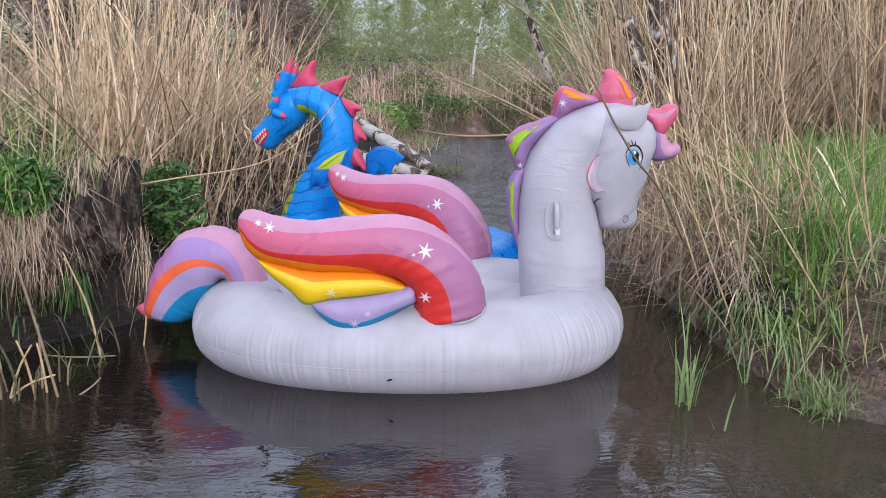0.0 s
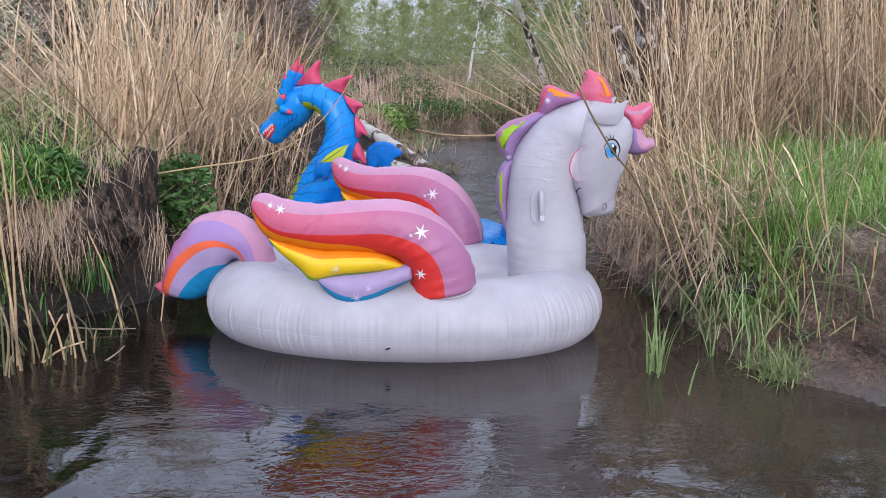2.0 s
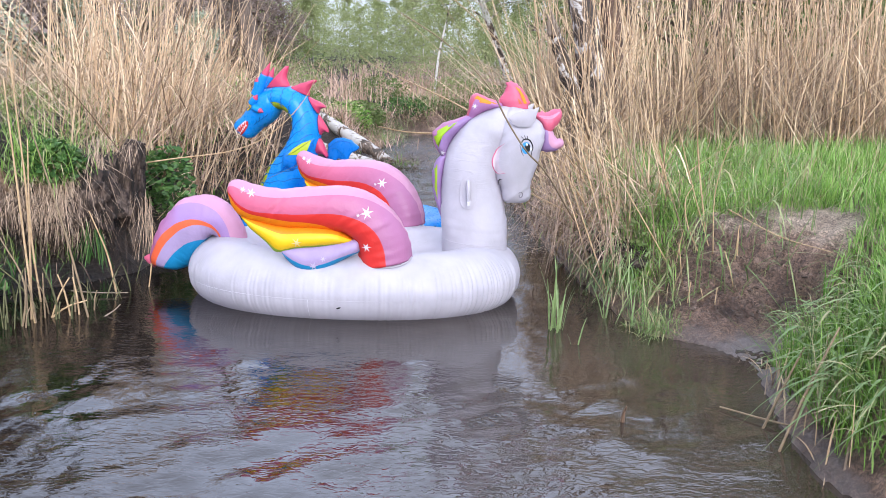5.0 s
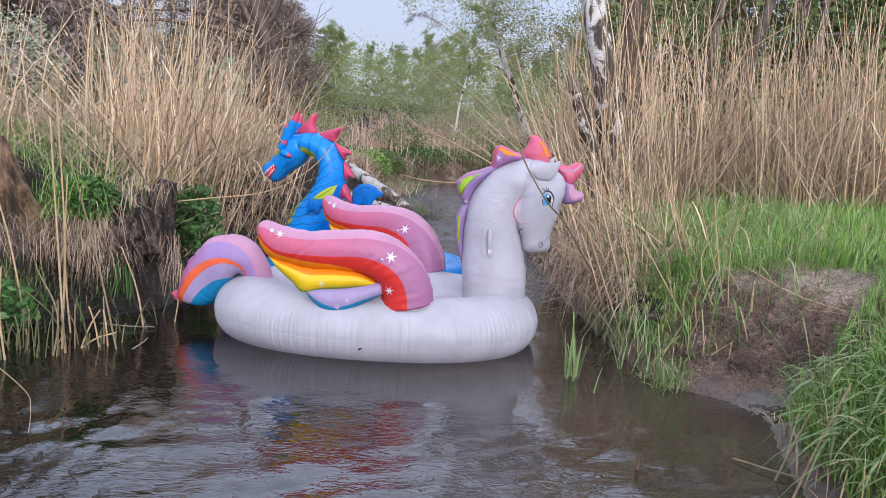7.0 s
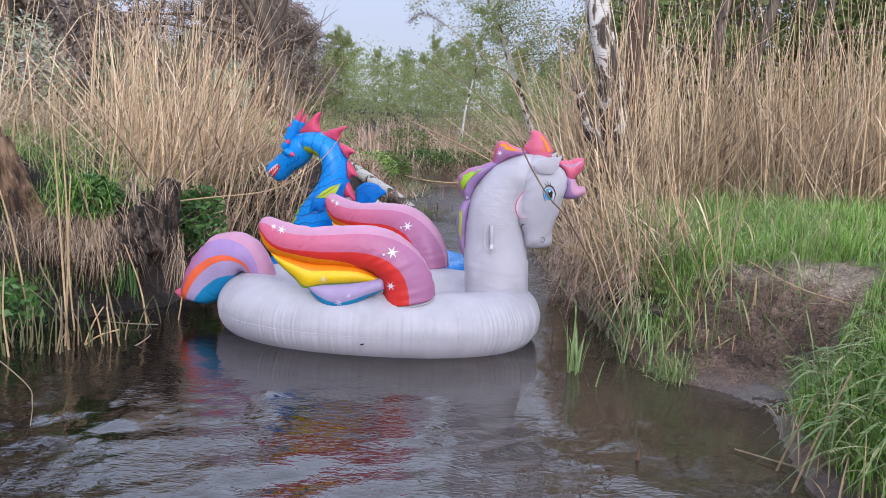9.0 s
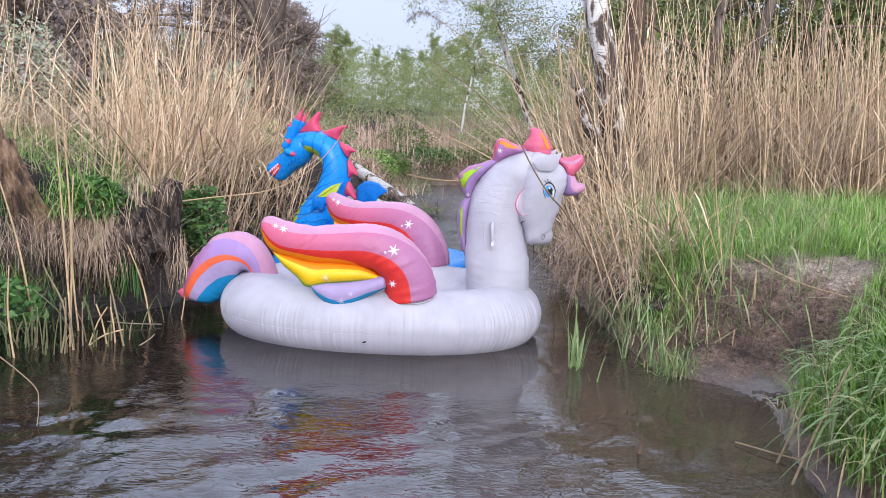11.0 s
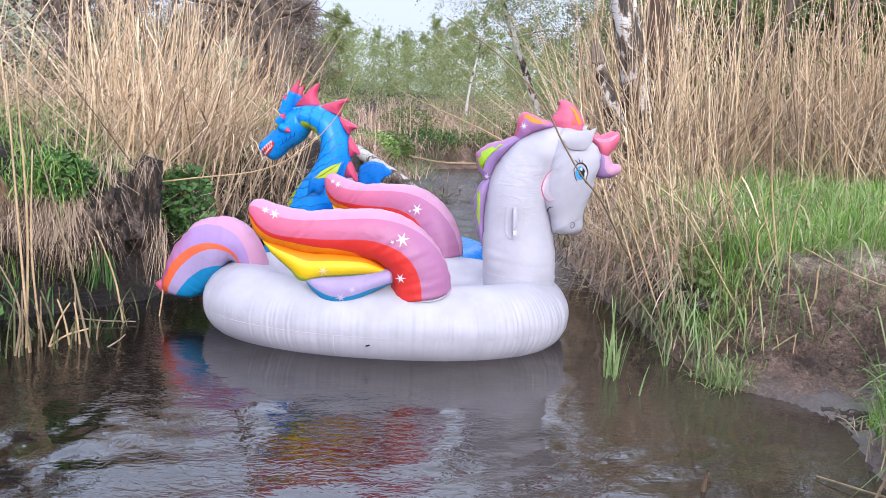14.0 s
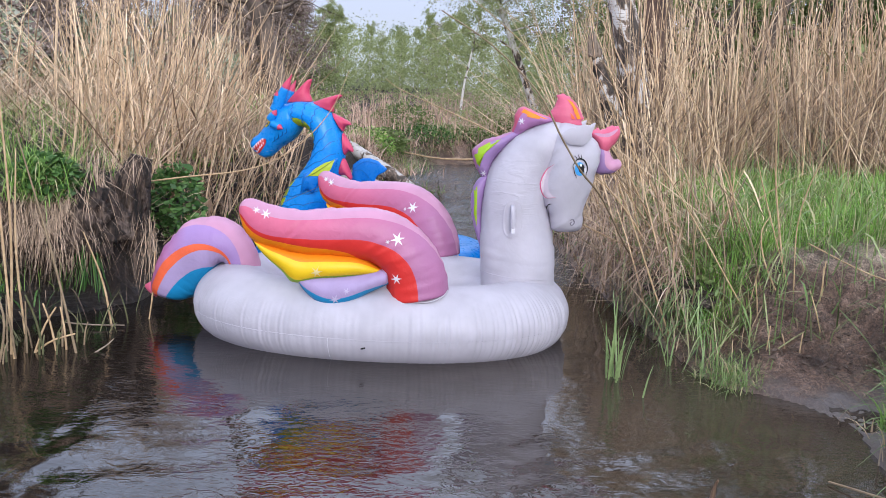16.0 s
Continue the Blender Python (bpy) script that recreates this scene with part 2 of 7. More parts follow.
def birch_bark(name, worn=0.0, top=2.2, pale=1.0):
    """White bark with black scars; worn: how much brown bark shows through towards the foot."""
    m, nt, b = material(name)
    co = coords(nt, (1, 1, 0.6))
    n = node(nt, "TexNoise", Scale=6.5, Detail=6.0, Roughness=0.6, Distortion=0.8)
    nt.links.new(co, n.inputs["Vector"])
    sep = nt.nodes.new("ShaderNodeSeparateXYZ")
    nt.links.new(coords(nt), sep.inputs[0])
    low = node(nt, "MapRange")
    low.inputs[1].default_value, low.inputs[2].default_value = 0.6, top
    low.inputs[3].default_value, low.inputs[4].default_value = worn, 0.0
    nt.links.new(sep.outputs[2], low.inputs[0])
    less = nt.nodes.new("ShaderNodeMath")
    less.operation = "SUBTRACT"
    nt.links.new(n.outputs[0], less.inputs[0])
    nt.links.new(low.outputs[0], less.inputs[1])
    r = ramp(nt, less.outputs[0], [(0.38, (0.05, 0.038, 0.03)), (0.455, (0.19, 0.135, 0.10)), (0.47, (0.62 * pale, 0.58 * pale, 0.54 * pale)), (0.70, (0.78 * pale, 0.75 * pale, 0.72 * pale))])
    co2 = coords(nt, (1, 1, 9))
    n2 = node(nt, "TexNoise", Scale=9.0, Detail=3.0)
    nt.links.new(co2, n2.inputs["Vector"])
    r2 = ramp(nt, n2.outputs[0], [(0.34, (0.30, 0.25, 0.22)), (0.40, (1, 1, 1))])
    mix = nt.nodes.new("ShaderNodeMix")
    mix.data_type, mix.blend_type = "RGBA", "MULTIPLY"
    mix.inputs[0].default_value = 0.8
    nt.links.new(r.outputs[0], mix.inputs[6])
    nt.links.new(r2.outputs[0], mix.inputs[7])
    nt.links.new(mix.outputs[2], b.inputs["Base Color"])
    bump(nt, b, n.outputs[0], 0.9, 0.03)
    b.inputs["Roughness"].default_value = 0.75
    return m


BIRCH = birch_bark("birch_bark")
OLDBIRCH = birch_bark("old_birch_bark", 0.20, 2.9, 0.9)
GREYBIRCH = birch_bark("grey_birch_bark", 0.0, 2.2, 0.62)


def soil():
    """Left bank soil coloured near black for its undercut shade, brown clay on the right one, drier earth and litter
    higher up.
    """
    m, nt, b = material("soil")
    co = coords(nt)
    n = node(nt, "TexNoise", Scale=3.0, Detail=10.0, Roughness=0.7)
    nt.links.new(co, n.inputs["Vector"])
    wet = ramp(nt, n.outputs[0], [(0.36, (0.066, 0.041, 0.030)), (0.52, (0.235, 0.152, 0.112)), (0.68, (0.43, 0.31, 0.24))])
    dry = ramp(nt, n.outputs[0], [(0.35, (0.26, 0.20, 0.15)), (0.55, (0.44, 0.35, 0.27)), (0.75, (0.58, 0.48, 0.38))])
    sep = nt.nodes.new("ShaderNodeSeparateXYZ")
    nt.links.new(co, sep.inputs[0])
    add = nt.nodes.new("ShaderNodeMath")
    add.operation = "MULTIPLY_ADD"
    nt.links.new(n.outputs[0], add.inputs[0])
    add.inputs[1].default_value = 0.25
    nt.links.new(sep.outputs[2], add.inputs[2])
    mr = node(nt, "MapRange")
    mr.inputs[1].default_value, mr.inputs[2].default_value = 0.61, 0.70
    nt.links.new(add.outputs[0], mr.inputs[0])
    east = node(nt, "MapRange")
    east.inputs[1].default_value, east.inputs[2].default_value = 1.5, 2.0
    nt.links.new(sep.outputs[0], east.inputs[0])
    both = nt.nodes.new("ShaderNodeMath")
    both.operation = "MULTIPLY"
    nt.links.new(mr.outputs[0], both.inputs[0])
    nt.links.new(east.outputs[0], both.inputs[1])
    mix = nt.nodes.new("ShaderNodeMix")
    mix.data_type = "RGBA"
    nt.links.new(both.outputs[0], mix.inputs[0])
    # undercut shade of the left bank, painted into the soil colour
    shaded_soil = ramp(nt, n.outputs[0], [(0.36, (0.008, 0.0055, 0.004)), (0.52, (0.024, 0.016, 0.012)), (0.68, (0.055, 0.038, 0.028))])
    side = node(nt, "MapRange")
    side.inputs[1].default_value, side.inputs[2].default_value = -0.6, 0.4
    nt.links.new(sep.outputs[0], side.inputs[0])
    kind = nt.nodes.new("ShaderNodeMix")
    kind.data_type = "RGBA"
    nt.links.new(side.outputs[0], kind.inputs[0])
    nt.links.new(shaded_soil.outputs[0], kind.inputs[6])
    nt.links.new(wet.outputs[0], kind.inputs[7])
    nt.links.new(kind.outputs[2], mix.inputs[6])
    nt.links.new(dry.outputs[0], mix.inputs[7])
    # mossy turf under the meadow
    turf = ramp(nt, n.outputs[0], [(0.36, (0.05, 0.06, 0.022)), (0.52, (0.10, 0.125, 0.042)), (0.68, (0.17, 0.165, 0.075))])
    lawn = node(nt, "MapRange")
    lawn.inputs[1].default_value, lawn.inputs[2].default_value = 2.9, 3.5
    nt.links.new(sep.outputs[0], lawn.inputs[0])
    field = nt.nodes.new("ShaderNodeMix")
    field.data_type = "RGBA"
    nt.links.new(lawn.outputs[0], field.inputs[0])
    nt.links.new(mix.outputs[2], field.inputs[6])
    nt.links.new(turf.outputs[0], field.inputs[7])
    # smooth grey silt where the mud meets the water
    low = node(nt, "MapRange")
    low.inputs[1].default_value, low.inputs[2].default_value = 0.15, 0.20
    low.inputs[3].default_value, low.inputs[4].default_value = 1.0, 0.0
    nt.links.new(add.outputs[0], low.inputs[0])
    apron = nt.nodes.new("ShaderNodeMath")
    apron.operation = "MULTIPLY"
    nt.links.new(low.outputs[0], apron.inputs[0])
    nt.links.new(east.outputs[0], apron.inputs[1])
    silt = nt.nodes.new("ShaderNodeMix")
    silt.data_type = "RGBA"
    nt.links.new(apron.outputs[0], silt.inputs[0])
    nt.links.new(field.outputs[2], silt.inputs[6])
    silt.inputs[7].default_value = (0.17, 0.14, 0.128, 1)
    crumb = node(nt, "TexNoise", Scale=42.0, Detail=8.0, Roughness=0.75, Distortion=1.4)
    nt.links.new(co, crumb.inputs["Vector"])
    spots = ramp(nt, crumb.outputs[0], [(0.36, (0.16, 0.14, 0.13)), (0.48, (0.80, 0.78, 0.76)), (0.62, (1.9, 1.8, 1.7))])
    speck = nt.nodes.new("ShaderNodeMix")
    speck.data_type, speck.blend_type = "RGBA", "MULTIPLY"
    fine = node(nt, "MapRange")
    fine.inputs[3].default_value, fine.inputs[4].default_value = 0.85, 0.25
    nt.links.new(apron.outputs[0], fine.inputs[0])
    nt.links.new(fine.outputs[0], speck.inputs[0])
    nt.links.new(silt.outputs[2], speck.inputs[6])
    nt.links.new(spots.outputs[0], speck.inputs[7])
    nt.links.new(speck.outputs[2], b.inputs["Base Color"])
    ro = node(nt, "MapRange")
    ro.inputs[1].default_value, ro.inputs[2].default_value = 0.3, 0.75
    ro.inputs[3].default_value, ro.inputs[4].default_value = 0.42, 0.95
    nt.links.new(add.outputs[0], ro.inputs[0])
    nt.links.new(ro.outputs[0], b.inputs["Roughness"])
    n2 = node(nt, "TexNoise", Scale=24.0, Detail=10.0, Roughness=0.78, Distortion=1.6)
    nt.links.new(co, n2.inputs["Vector"])
    relief = nt.nodes.new("ShaderNodeMath")
    relief.operation = "MULTIPLY"
    nt.links.new(n2.outputs[0], relief.inputs[0])
    nt.links.new(fine.outputs[0], relief.inputs[1])
    bump(nt, b, relief.outputs[0], 1.0, 0.055)
    return m


def water_mat():
    m, nt, b = material("stream_water")
    b.inputs["Base Color"].default_value = (0.040, 0.028, 0.020, 1)
    b.inputs["Roughness"].default_value = 0.02
    b.inputs["IOR"].default_value = 1.55
    co = coords(nt)
    n0 = node(nt, "TexNoise", Scale=0.9, Detail=3.0)
    nt.links.new(co, n0.inputs["Vector"])
    r0 = ramp(nt, n0.outputs[0], [(0.35, (0.005, 0.0036, 0.0028)), (0.65, (0.010, 0.0072, 0.0058))])
    sep = nt.nodes.new("ShaderNodeSeparateXYZ")
    nt.links.new(co, sep.inputs[0])
    shoal = node(nt, "MapRange")
    shoal.inputs[1].default_value, shoal.inputs[2].default_value = 0.1, 3.8
    drift = nt.nodes.new("ShaderNodeMath")
    drift.operation = "MULTIPLY_ADD"
    nt.links.new(n0.outputs[0], drift.inputs[0])
    drift.inputs[1].default_value = 2.4
    nt.links.new(sep.outputs[0], drift.inputs[2])
    nt.links.new(drift.outputs[0], shoal.inputs[0])
    silt = nt.nodes.new("ShaderNodeMix")
    silt.data_type = "RGBA"
    nt.links.new(shoal.outputs[0], silt.inputs[0])
    nt.links.new(r0.outputs[0], silt.inputs[6])
    silt.inputs[7].default_value = (0.058, 0.043, 0.031, 1)
    nt.links.new(silt.outputs[2], b.inputs["Base Color"])
    co2 = coords(nt, (0.75, 1.4, 1))
    fine = node(nt, "TexNoise", Scale=22.0, Detail=2.0, Distortion=0.9)
    nt.links.new(co2, fine.inputs["Vector"])
    mask = node(nt, "TexNoise", Scale=0.8, Detail=2.0)
    nt.links.new(co, mask.inputs["Vector"])
    mm = node(nt, "MapRange")
    mm.inputs[1].default_value, mm.inputs[2].default_value = 0.38, 0.62
    mm.inputs[3].default_value, mm.inputs[4].default_value = 0.15, 1.0
    nt.links.new(mask.outputs[0], mm.inputs[0])
    mul = nt.nodes.new("ShaderNodeMath")
    mul.operation = "MULTIPLY"
    nt.links.new(fine.outputs[0], mul.inputs[0])
    nt.links.new(mm.outputs[0], mul.inputs[1])
    lull = node(nt, "MapRange")
    lull.inputs[1].default_value, lull.inputs[2].default_value = 2.1, 2.8
    lull.inputs[3].default_value, lull.inputs[4].default_value = 1.0, 0.34
    nt.links.new(sep.outputs[1], lull.inputs[0])
    run = node(nt, "MapRange")
    run.inputs[1].default_value, run.inputs[2].default_value = 4.8, 6.5
    run.inputs[3].default_value, run.inputs[4].default_value = 0.0, 12.0
    nt.links.new(sep.outputs[1], run.inputs[0])
    rough_run = nt.nodes.new("ShaderNodeMath")
    nt.links.new(lull.outputs[0], rough_run.inputs[0])
    nt.links.new(run.outputs[0], rough_run.inputs[1])
    mul2 = nt.nodes.new("ShaderNodeMath")
    mul2.operation = "MULTIPLY"
    nt.links.new(mul.outputs[0], mul2.inputs[0])
    nt.links.new(rough_run.outputs[0], mul2.inputs[1])
    bump(nt, b, mul2.outputs[0], 0.36, 0.014)
    return m


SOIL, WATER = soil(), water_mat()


# ---------------------------------------------------------------- builders
def part(name, bm_or_data, mats, parent=None, label="", smooth=True):
    """Links one mesh under a thing. Takes a bmesh or (vertices, faces, material indices)."""
    me = bpy.data.meshes.new(name)
    idx = None
    if isinstance(bm_or_data, tuple):
        v, f, idx = bm_or_data
        me.from_pydata([tuple(p) for p in v], [], [tuple(q) for q in f])
    else:
        bm_or_data.to_mesh(me)
        bm_or_data.free()
    for m in mats if isinstance(mats, (list, tuple)) else [mats]:
        me.materials.append(m)
    if idx is not None:
        me.polygons.foreach_set("material_index", np.asarray(idx, dtype=np.int32))
    if smooth:
        me.polygons.foreach_set("use_smooth", np.ones(len(me.polygons), dtype=bool))
    me.update()
    ob = new(name, me)
    if parent:
        ob.parent = parent
    if label:
        tagged(ob, label)
    return ob


def thing(name, label, category, group="", m=None, kind=""):
    ob = new(name)
    ob.empty_display_size = 0.1
    if m is not None:
        ob.matrix_basis = m
    return tagged(ob, label, category, group, kind)


def curve(points, n):
    """n points along a smooth line through the points, evenly spaced by length."""
    p = np.asarray(points, dtype=float)
    q = np.vstack([2 * p[0] - p[1], p, 2 * p[-1] - p[-2]])
    out = []
    for i in range(len(p) - 1):
        a, b, c, d = q[i:i + 4]
        for t in np.linspace(0, 1, 24, endpoint=False):
            out.append(0.5 * (2 * b + (c - a) * t + (2 * a - 5 * b + 4 * c - d) * t ** 2 + (3 * b - a - 3 * c + d) * t ** 3))
    out = np.array(out + [p[-1]])
    s = np.r_[0, np.cumsum(np.linalg.norm(np.diff(out, axis=0), axis=1))]
    u = np.linspace(0, s[-1], n)
    return np.stack([np.interp(u, s, out[:, k]) for k in range(out.shape[1])], axis=1)


def spread(values, n):
    return np.interp(np.linspace(0, 1, n), np.linspace(0, 1, len(values)), values)


def soft_ends(n, e0, e1):
    s = np.linspace(0, 1, n)
    k = np.ones(n)
    if e0:
        k *= np.sqrt(np.clip(1 - (1 - np.clip(s / e0, 0, 1)) ** 2, 0, 1))
    if e1:
        k *= np.sqrt(np.clip(1 - (1 - np.clip((1 - s) / e1, 0, 1)) ** 2, 0, 1))
    return k


class Puff:
    """An inflated form between two outlines in the x-z plane, blown up sideways along y.
    bands: for each colour the share of the width (from outline a to b) at which it ends, along the length."""

    def __init__(self, a, b, thick, ns=48, bands=None, per_band=6, ends=(0.0, 0.0), off=0.0, pucker=0.003, seed=1, power=0.9, ribs=0.0, crimp=0.045):
        rng = np.random.default_rng(seed)
        A, B = curve(a, ns), curve(b, ns)
        T = spread(thick, ns) * soft_ends(ns, *ends)
        bands = bands or [[1.0]]
        nb = len(bands)
        edges = np.vstack([np.zeros(ns)] + [spread(v, ns) for v in bands])
        edges[-1] = 1
        edges = np.maximum.accumulate(edges, axis=0)
        if nb == 1:
            per_band = 18
        cols, mats = [], []
        for k in range(nb):
            for j in range(per_band):
                cols.append((k, j / per_band))
                mats.append(k)
        V = np.zeros((ns, len(cols) + 1))
        for i, (k, f) in enumerate(cols):
            if nb == 1:
                V[:, i] = (1 - np.cos(np.pi * f)) / 2
            else:
                V[:, i] = edges[k] + (edges[k + 1] - edges[k]) * f
        V[:, -1] = 1
        m = V.shape[1] - 1
        c = 1 - 2 * V
        h = np.sqrt(np.clip(1 - c ** 2, 0, 1)) ** power
        mid, half = (A + B) / 2, (A - B) / 2
        # puckers along the welded rim
        wob = np.convolve(rng.normal(0, 1, ns + 4), [0.3, 0.4, 0.3], "valid")[:ns]
        wl = np.maximum(np.linalg.norm(half, axis=1), 1e-4)
        rim = 1 + (wob * pucker / np.maximum(wl, 0.02))[:, None] * np.abs(c) ** 8
        X = mid[:, 0:1] + half[:, 0:1] * c * rim
        Z = mid[:, 1:2] + half[:, 1:2] * c * rim
        rib = np.convolve(rng.normal(0, 1, ns + 2), [0.25, 0.5, 0.25], "valid")[:ns]
        Y = T[:, None] * h * (1 + ribs * rib[:, None] * (0.4 + 0.6 * np.cos(V * np.pi * 3 + 1) ** 2))
        # short creases that run in from the weld
        fold = np.convolve(rng.normal(0, 1, ns + 2), [0.15, 0.7, 0.15], "valid")[:ns] * (0.5 + 0.5 * np.sin(np.linspace(0, 9, ns) + seed))
        Y = Y * (1 + crimp * fold[:, None] * np.abs(c) ** 1.6)
        self.front = np.stack([X, off - Y, Z], axis=2)
        self.back = np.stack([X, off + Y, Z], axis=2)
        self.shape, self.mats = (ns, m), mats
        ring = np.concatenate([self.front, self.back[:, -2:0:-1]], axis=1)
        w = ring.shape[1]
        self.v = ring.reshape(-1, 3)
        f, idx = [], []
        rm = mats + mats[::-1]
        for i in range(ns - 1):
            for j in range(w):
                f.append((i * w + j, i * w + (j + 1) % w, (i + 1) * w + (j + 1) % w, (i + 1) * w + j))
                idx.append(rm[j])
        f.append(tuple(range(w))[::-1])
        f.append(tuple((ns - 1) * w + j for j in range(w)))
        idx += [rm[0], rm[0]]
        self.data = (self.v, f, idx)
        self.tree = None

    def front_y(self, x, z):
        """The y of the camera-side skin at x, z."""
        if self.tree is None:
            self.tree = BVHTree.FromPolygons([tuple(q) for q in self.v], self.data[1])
        hit = self.tree.ray_cast(Vector((x, -5, z)), Vector((0, 1, 0)))[0]
        if hit:
            return hit.y
        p = self.front.reshape(-1, 3)
        d = (p[:, 0] - x) ** 2 + (p[:, 2] - z) ** 2
        k = np.argsort(d)[:6]
        w = 1 / (d[k] + 1e-6)
        return float((p[k, 1] * w).sum() / w.sum())

    def across(self, s, v0, v1, width, lift=0.003, n=20, zig=0.0):
        """A thin printed line across the skin at the share s of the length."""
        ns, m = self.shape
        pts = []
        for k, q in enumerate(np.linspace(v0, v1, n)):
            ss = s + zig * (2 * abs(math.sin(math.pi * 4 * k / (n - 1))) - 1)
            i = min(max(ss, 0), 1) * (ns - 1)
            j = q * m
            i0, j0 = min(int(i), ns - 2), min(int(j), m - 1)
            a, b = i - i0, j - j0
            g = self.front
            pts.append((g[i0, j0] * (1 - a) + g[i0 + 1, j0] * a) * (1 - b) + (g[i0, j0 + 1] * (1 - a) + g[i0 + 1, j0 + 1] * a) * b + np.array([0, -lift, 0]))
        return strip(np.array(pts), width)


def strip(pts, width, up=None):
    """A flat ribbon that faces -y along the points, tapered at its ends."""
    pts = np.asarray(pts, float)
    t = np.gradient(pts, axis=0)
    n = np.stack([-t[:, 2], np.zeros(len(t)), t[:, 0]], axis=1)
    n /= np.maximum(np.linalg.norm(n, axis=1), 1e-9)[:, None]
    w = (np.asarray(width) * np.ones(len(pts)) / 2)[:, None]
    v = np.concatenate([pts + n * w, pts - n * w])
    k = len(pts)
    f = [(i, i + 1, k + i + 1, k + i) for i in range(k - 1)]
    return v, f, [0] * len(f)


def patch(puff, outline, lift=0.003, rings=3):
    """A printed shape that lies on the camera-side skin of a puff."""
    o = np.asarray(outline, float)
    c = o.mean(axis=0)
    v = [(c[0], puff.front_y(*c) - lift, c[1])]
    for r in range(1, rings + 1):
        for p in o:
            q = c + (p - c) * r / rings
            v.append((q[0], puff.front_y(*q) - lift, q[1]))
    n = len(o)
    f = [(0, 1 + i, 1 + (i + 1) % n) for i in range(n)]
    for r in range(rings - 1):
        for i in range(n):
            f.append((1 + r * n + i, 1 + (r + 1) * n + i, 1 + (r + 1) * n + (i + 1) % n, 1 + r * n + (i + 1) % n))
    return v, f, [0] * len(f)


def line_on(puff, points, width, lift=0.004, n=24):
    c = curve(points, n)
    p = np.array([(x, puff.front_y(x, z) - lift, z) for x, z in c])
    taper = np.sin(np.linspace(0.15, np.pi - 0.15, n)) ** 0.6
    return strip(p, width * taper)


def star(cx, cz, r, points=6, turn=0.2):
    out = []
    for i in range(points * 2):
        q = r if i % 2 == 0 else r * 0.3
        a = turn + i * math.pi / points
        out.append((cx + q * math.cos(a), cz + q * math.sin(a)))
    return out


def oval(cx, cz, rx, rz, turn=0.0, n=20):
    out = []
    for i in range(n):
        a = 2 * math.pi * i / n
        x, z = rx * math.cos(a), rz * math.sin(a)
        out.append((cx + x * math.cos(turn) - z * math.sin(turn), cz + x * math.sin(turn) + z * math.cos(turn)))
    return out


def tube(points, radii, sides=10, n=24, knobs=0.0, seed=3):
    """A round limb along the points."""
    rng = np.random.default_rng(seed)
    c = curve(points, n)
    r = spread(radii, n)
    t = np.gradient(c, axis=0)
    t /= np.linalg.norm(t, axis=1)[:, None]
    ref = np.array([0.31, 0.2, 0.93]) if abs(t[0, 2]) < 0.8 else np.array([1.0, 0.1, 0.0])
    u = np.cross(t, ref)
    u /= np.linalg.norm(u, axis=1)[:, None]
    w = np.cross(t, u)
    a = np.linspace(0, 2 * np.pi, sides, endpoint=False)
    k = 1 + knobs * rng.normal(0, 1, (n, sides))
    v = c[:, None] + (r[:, None] * k)[..., None] * (np.cos(a)[None, :, None] * u[:, None] + np.sin(a)[None, :, None] * w[:, None])
    v = v.reshape(-1, 3)
    f = [(i * sides + j, i * sides + (j + 1) % sides, (i + 1) * sides + (j + 1) % sides, (i + 1) * sides + j) for i in range(n - 1) for j in range(sides)]
    f += [tuple(range(sides))[::-1], tuple((n - 1) * sides + j for j in range(sides))]
    return v, f, [0] * len(f)


def merge(*meshes):
    vs, fs, ids, o = [], [], [], 0
    for v, f, i in meshes:
        v = np.asarray(v)
        vs.append(v)
        fs += [tuple(q + o for q in g) for g in f]
        ids += list(i)
        o += len(v)
    return np.vstack(vs), fs, ids


def grid_mesh(name, v, quads, mats, smooth=False):
    """A mesh from numpy arrays, quick for large counts."""
    me = bpy.data.meshes.new(name)
    n, k = quads.shape
    me.vertices.add(len(v))
    me.vertices.foreach_set("co", np.ascontiguousarray(v, dtype=np.float32).ravel())
    me.loops.add(n * k)
    me.loops.foreach_set("vertex_index", quads.astype(np.int32).ravel())
    me.polygons.add(n)
    me.polygons.foreach_set("loop_start", np.arange(0, n * k, k, dtype=np.int32))
    me.polygons.foreach_set("use_smooth", np.full(n, smooth, dtype=bool))
    for m in mats if isinstance(mats, (list, tuple)) else [mats]:
        me.materials.append(m)
    me.update(calc_edges=True)
    return me


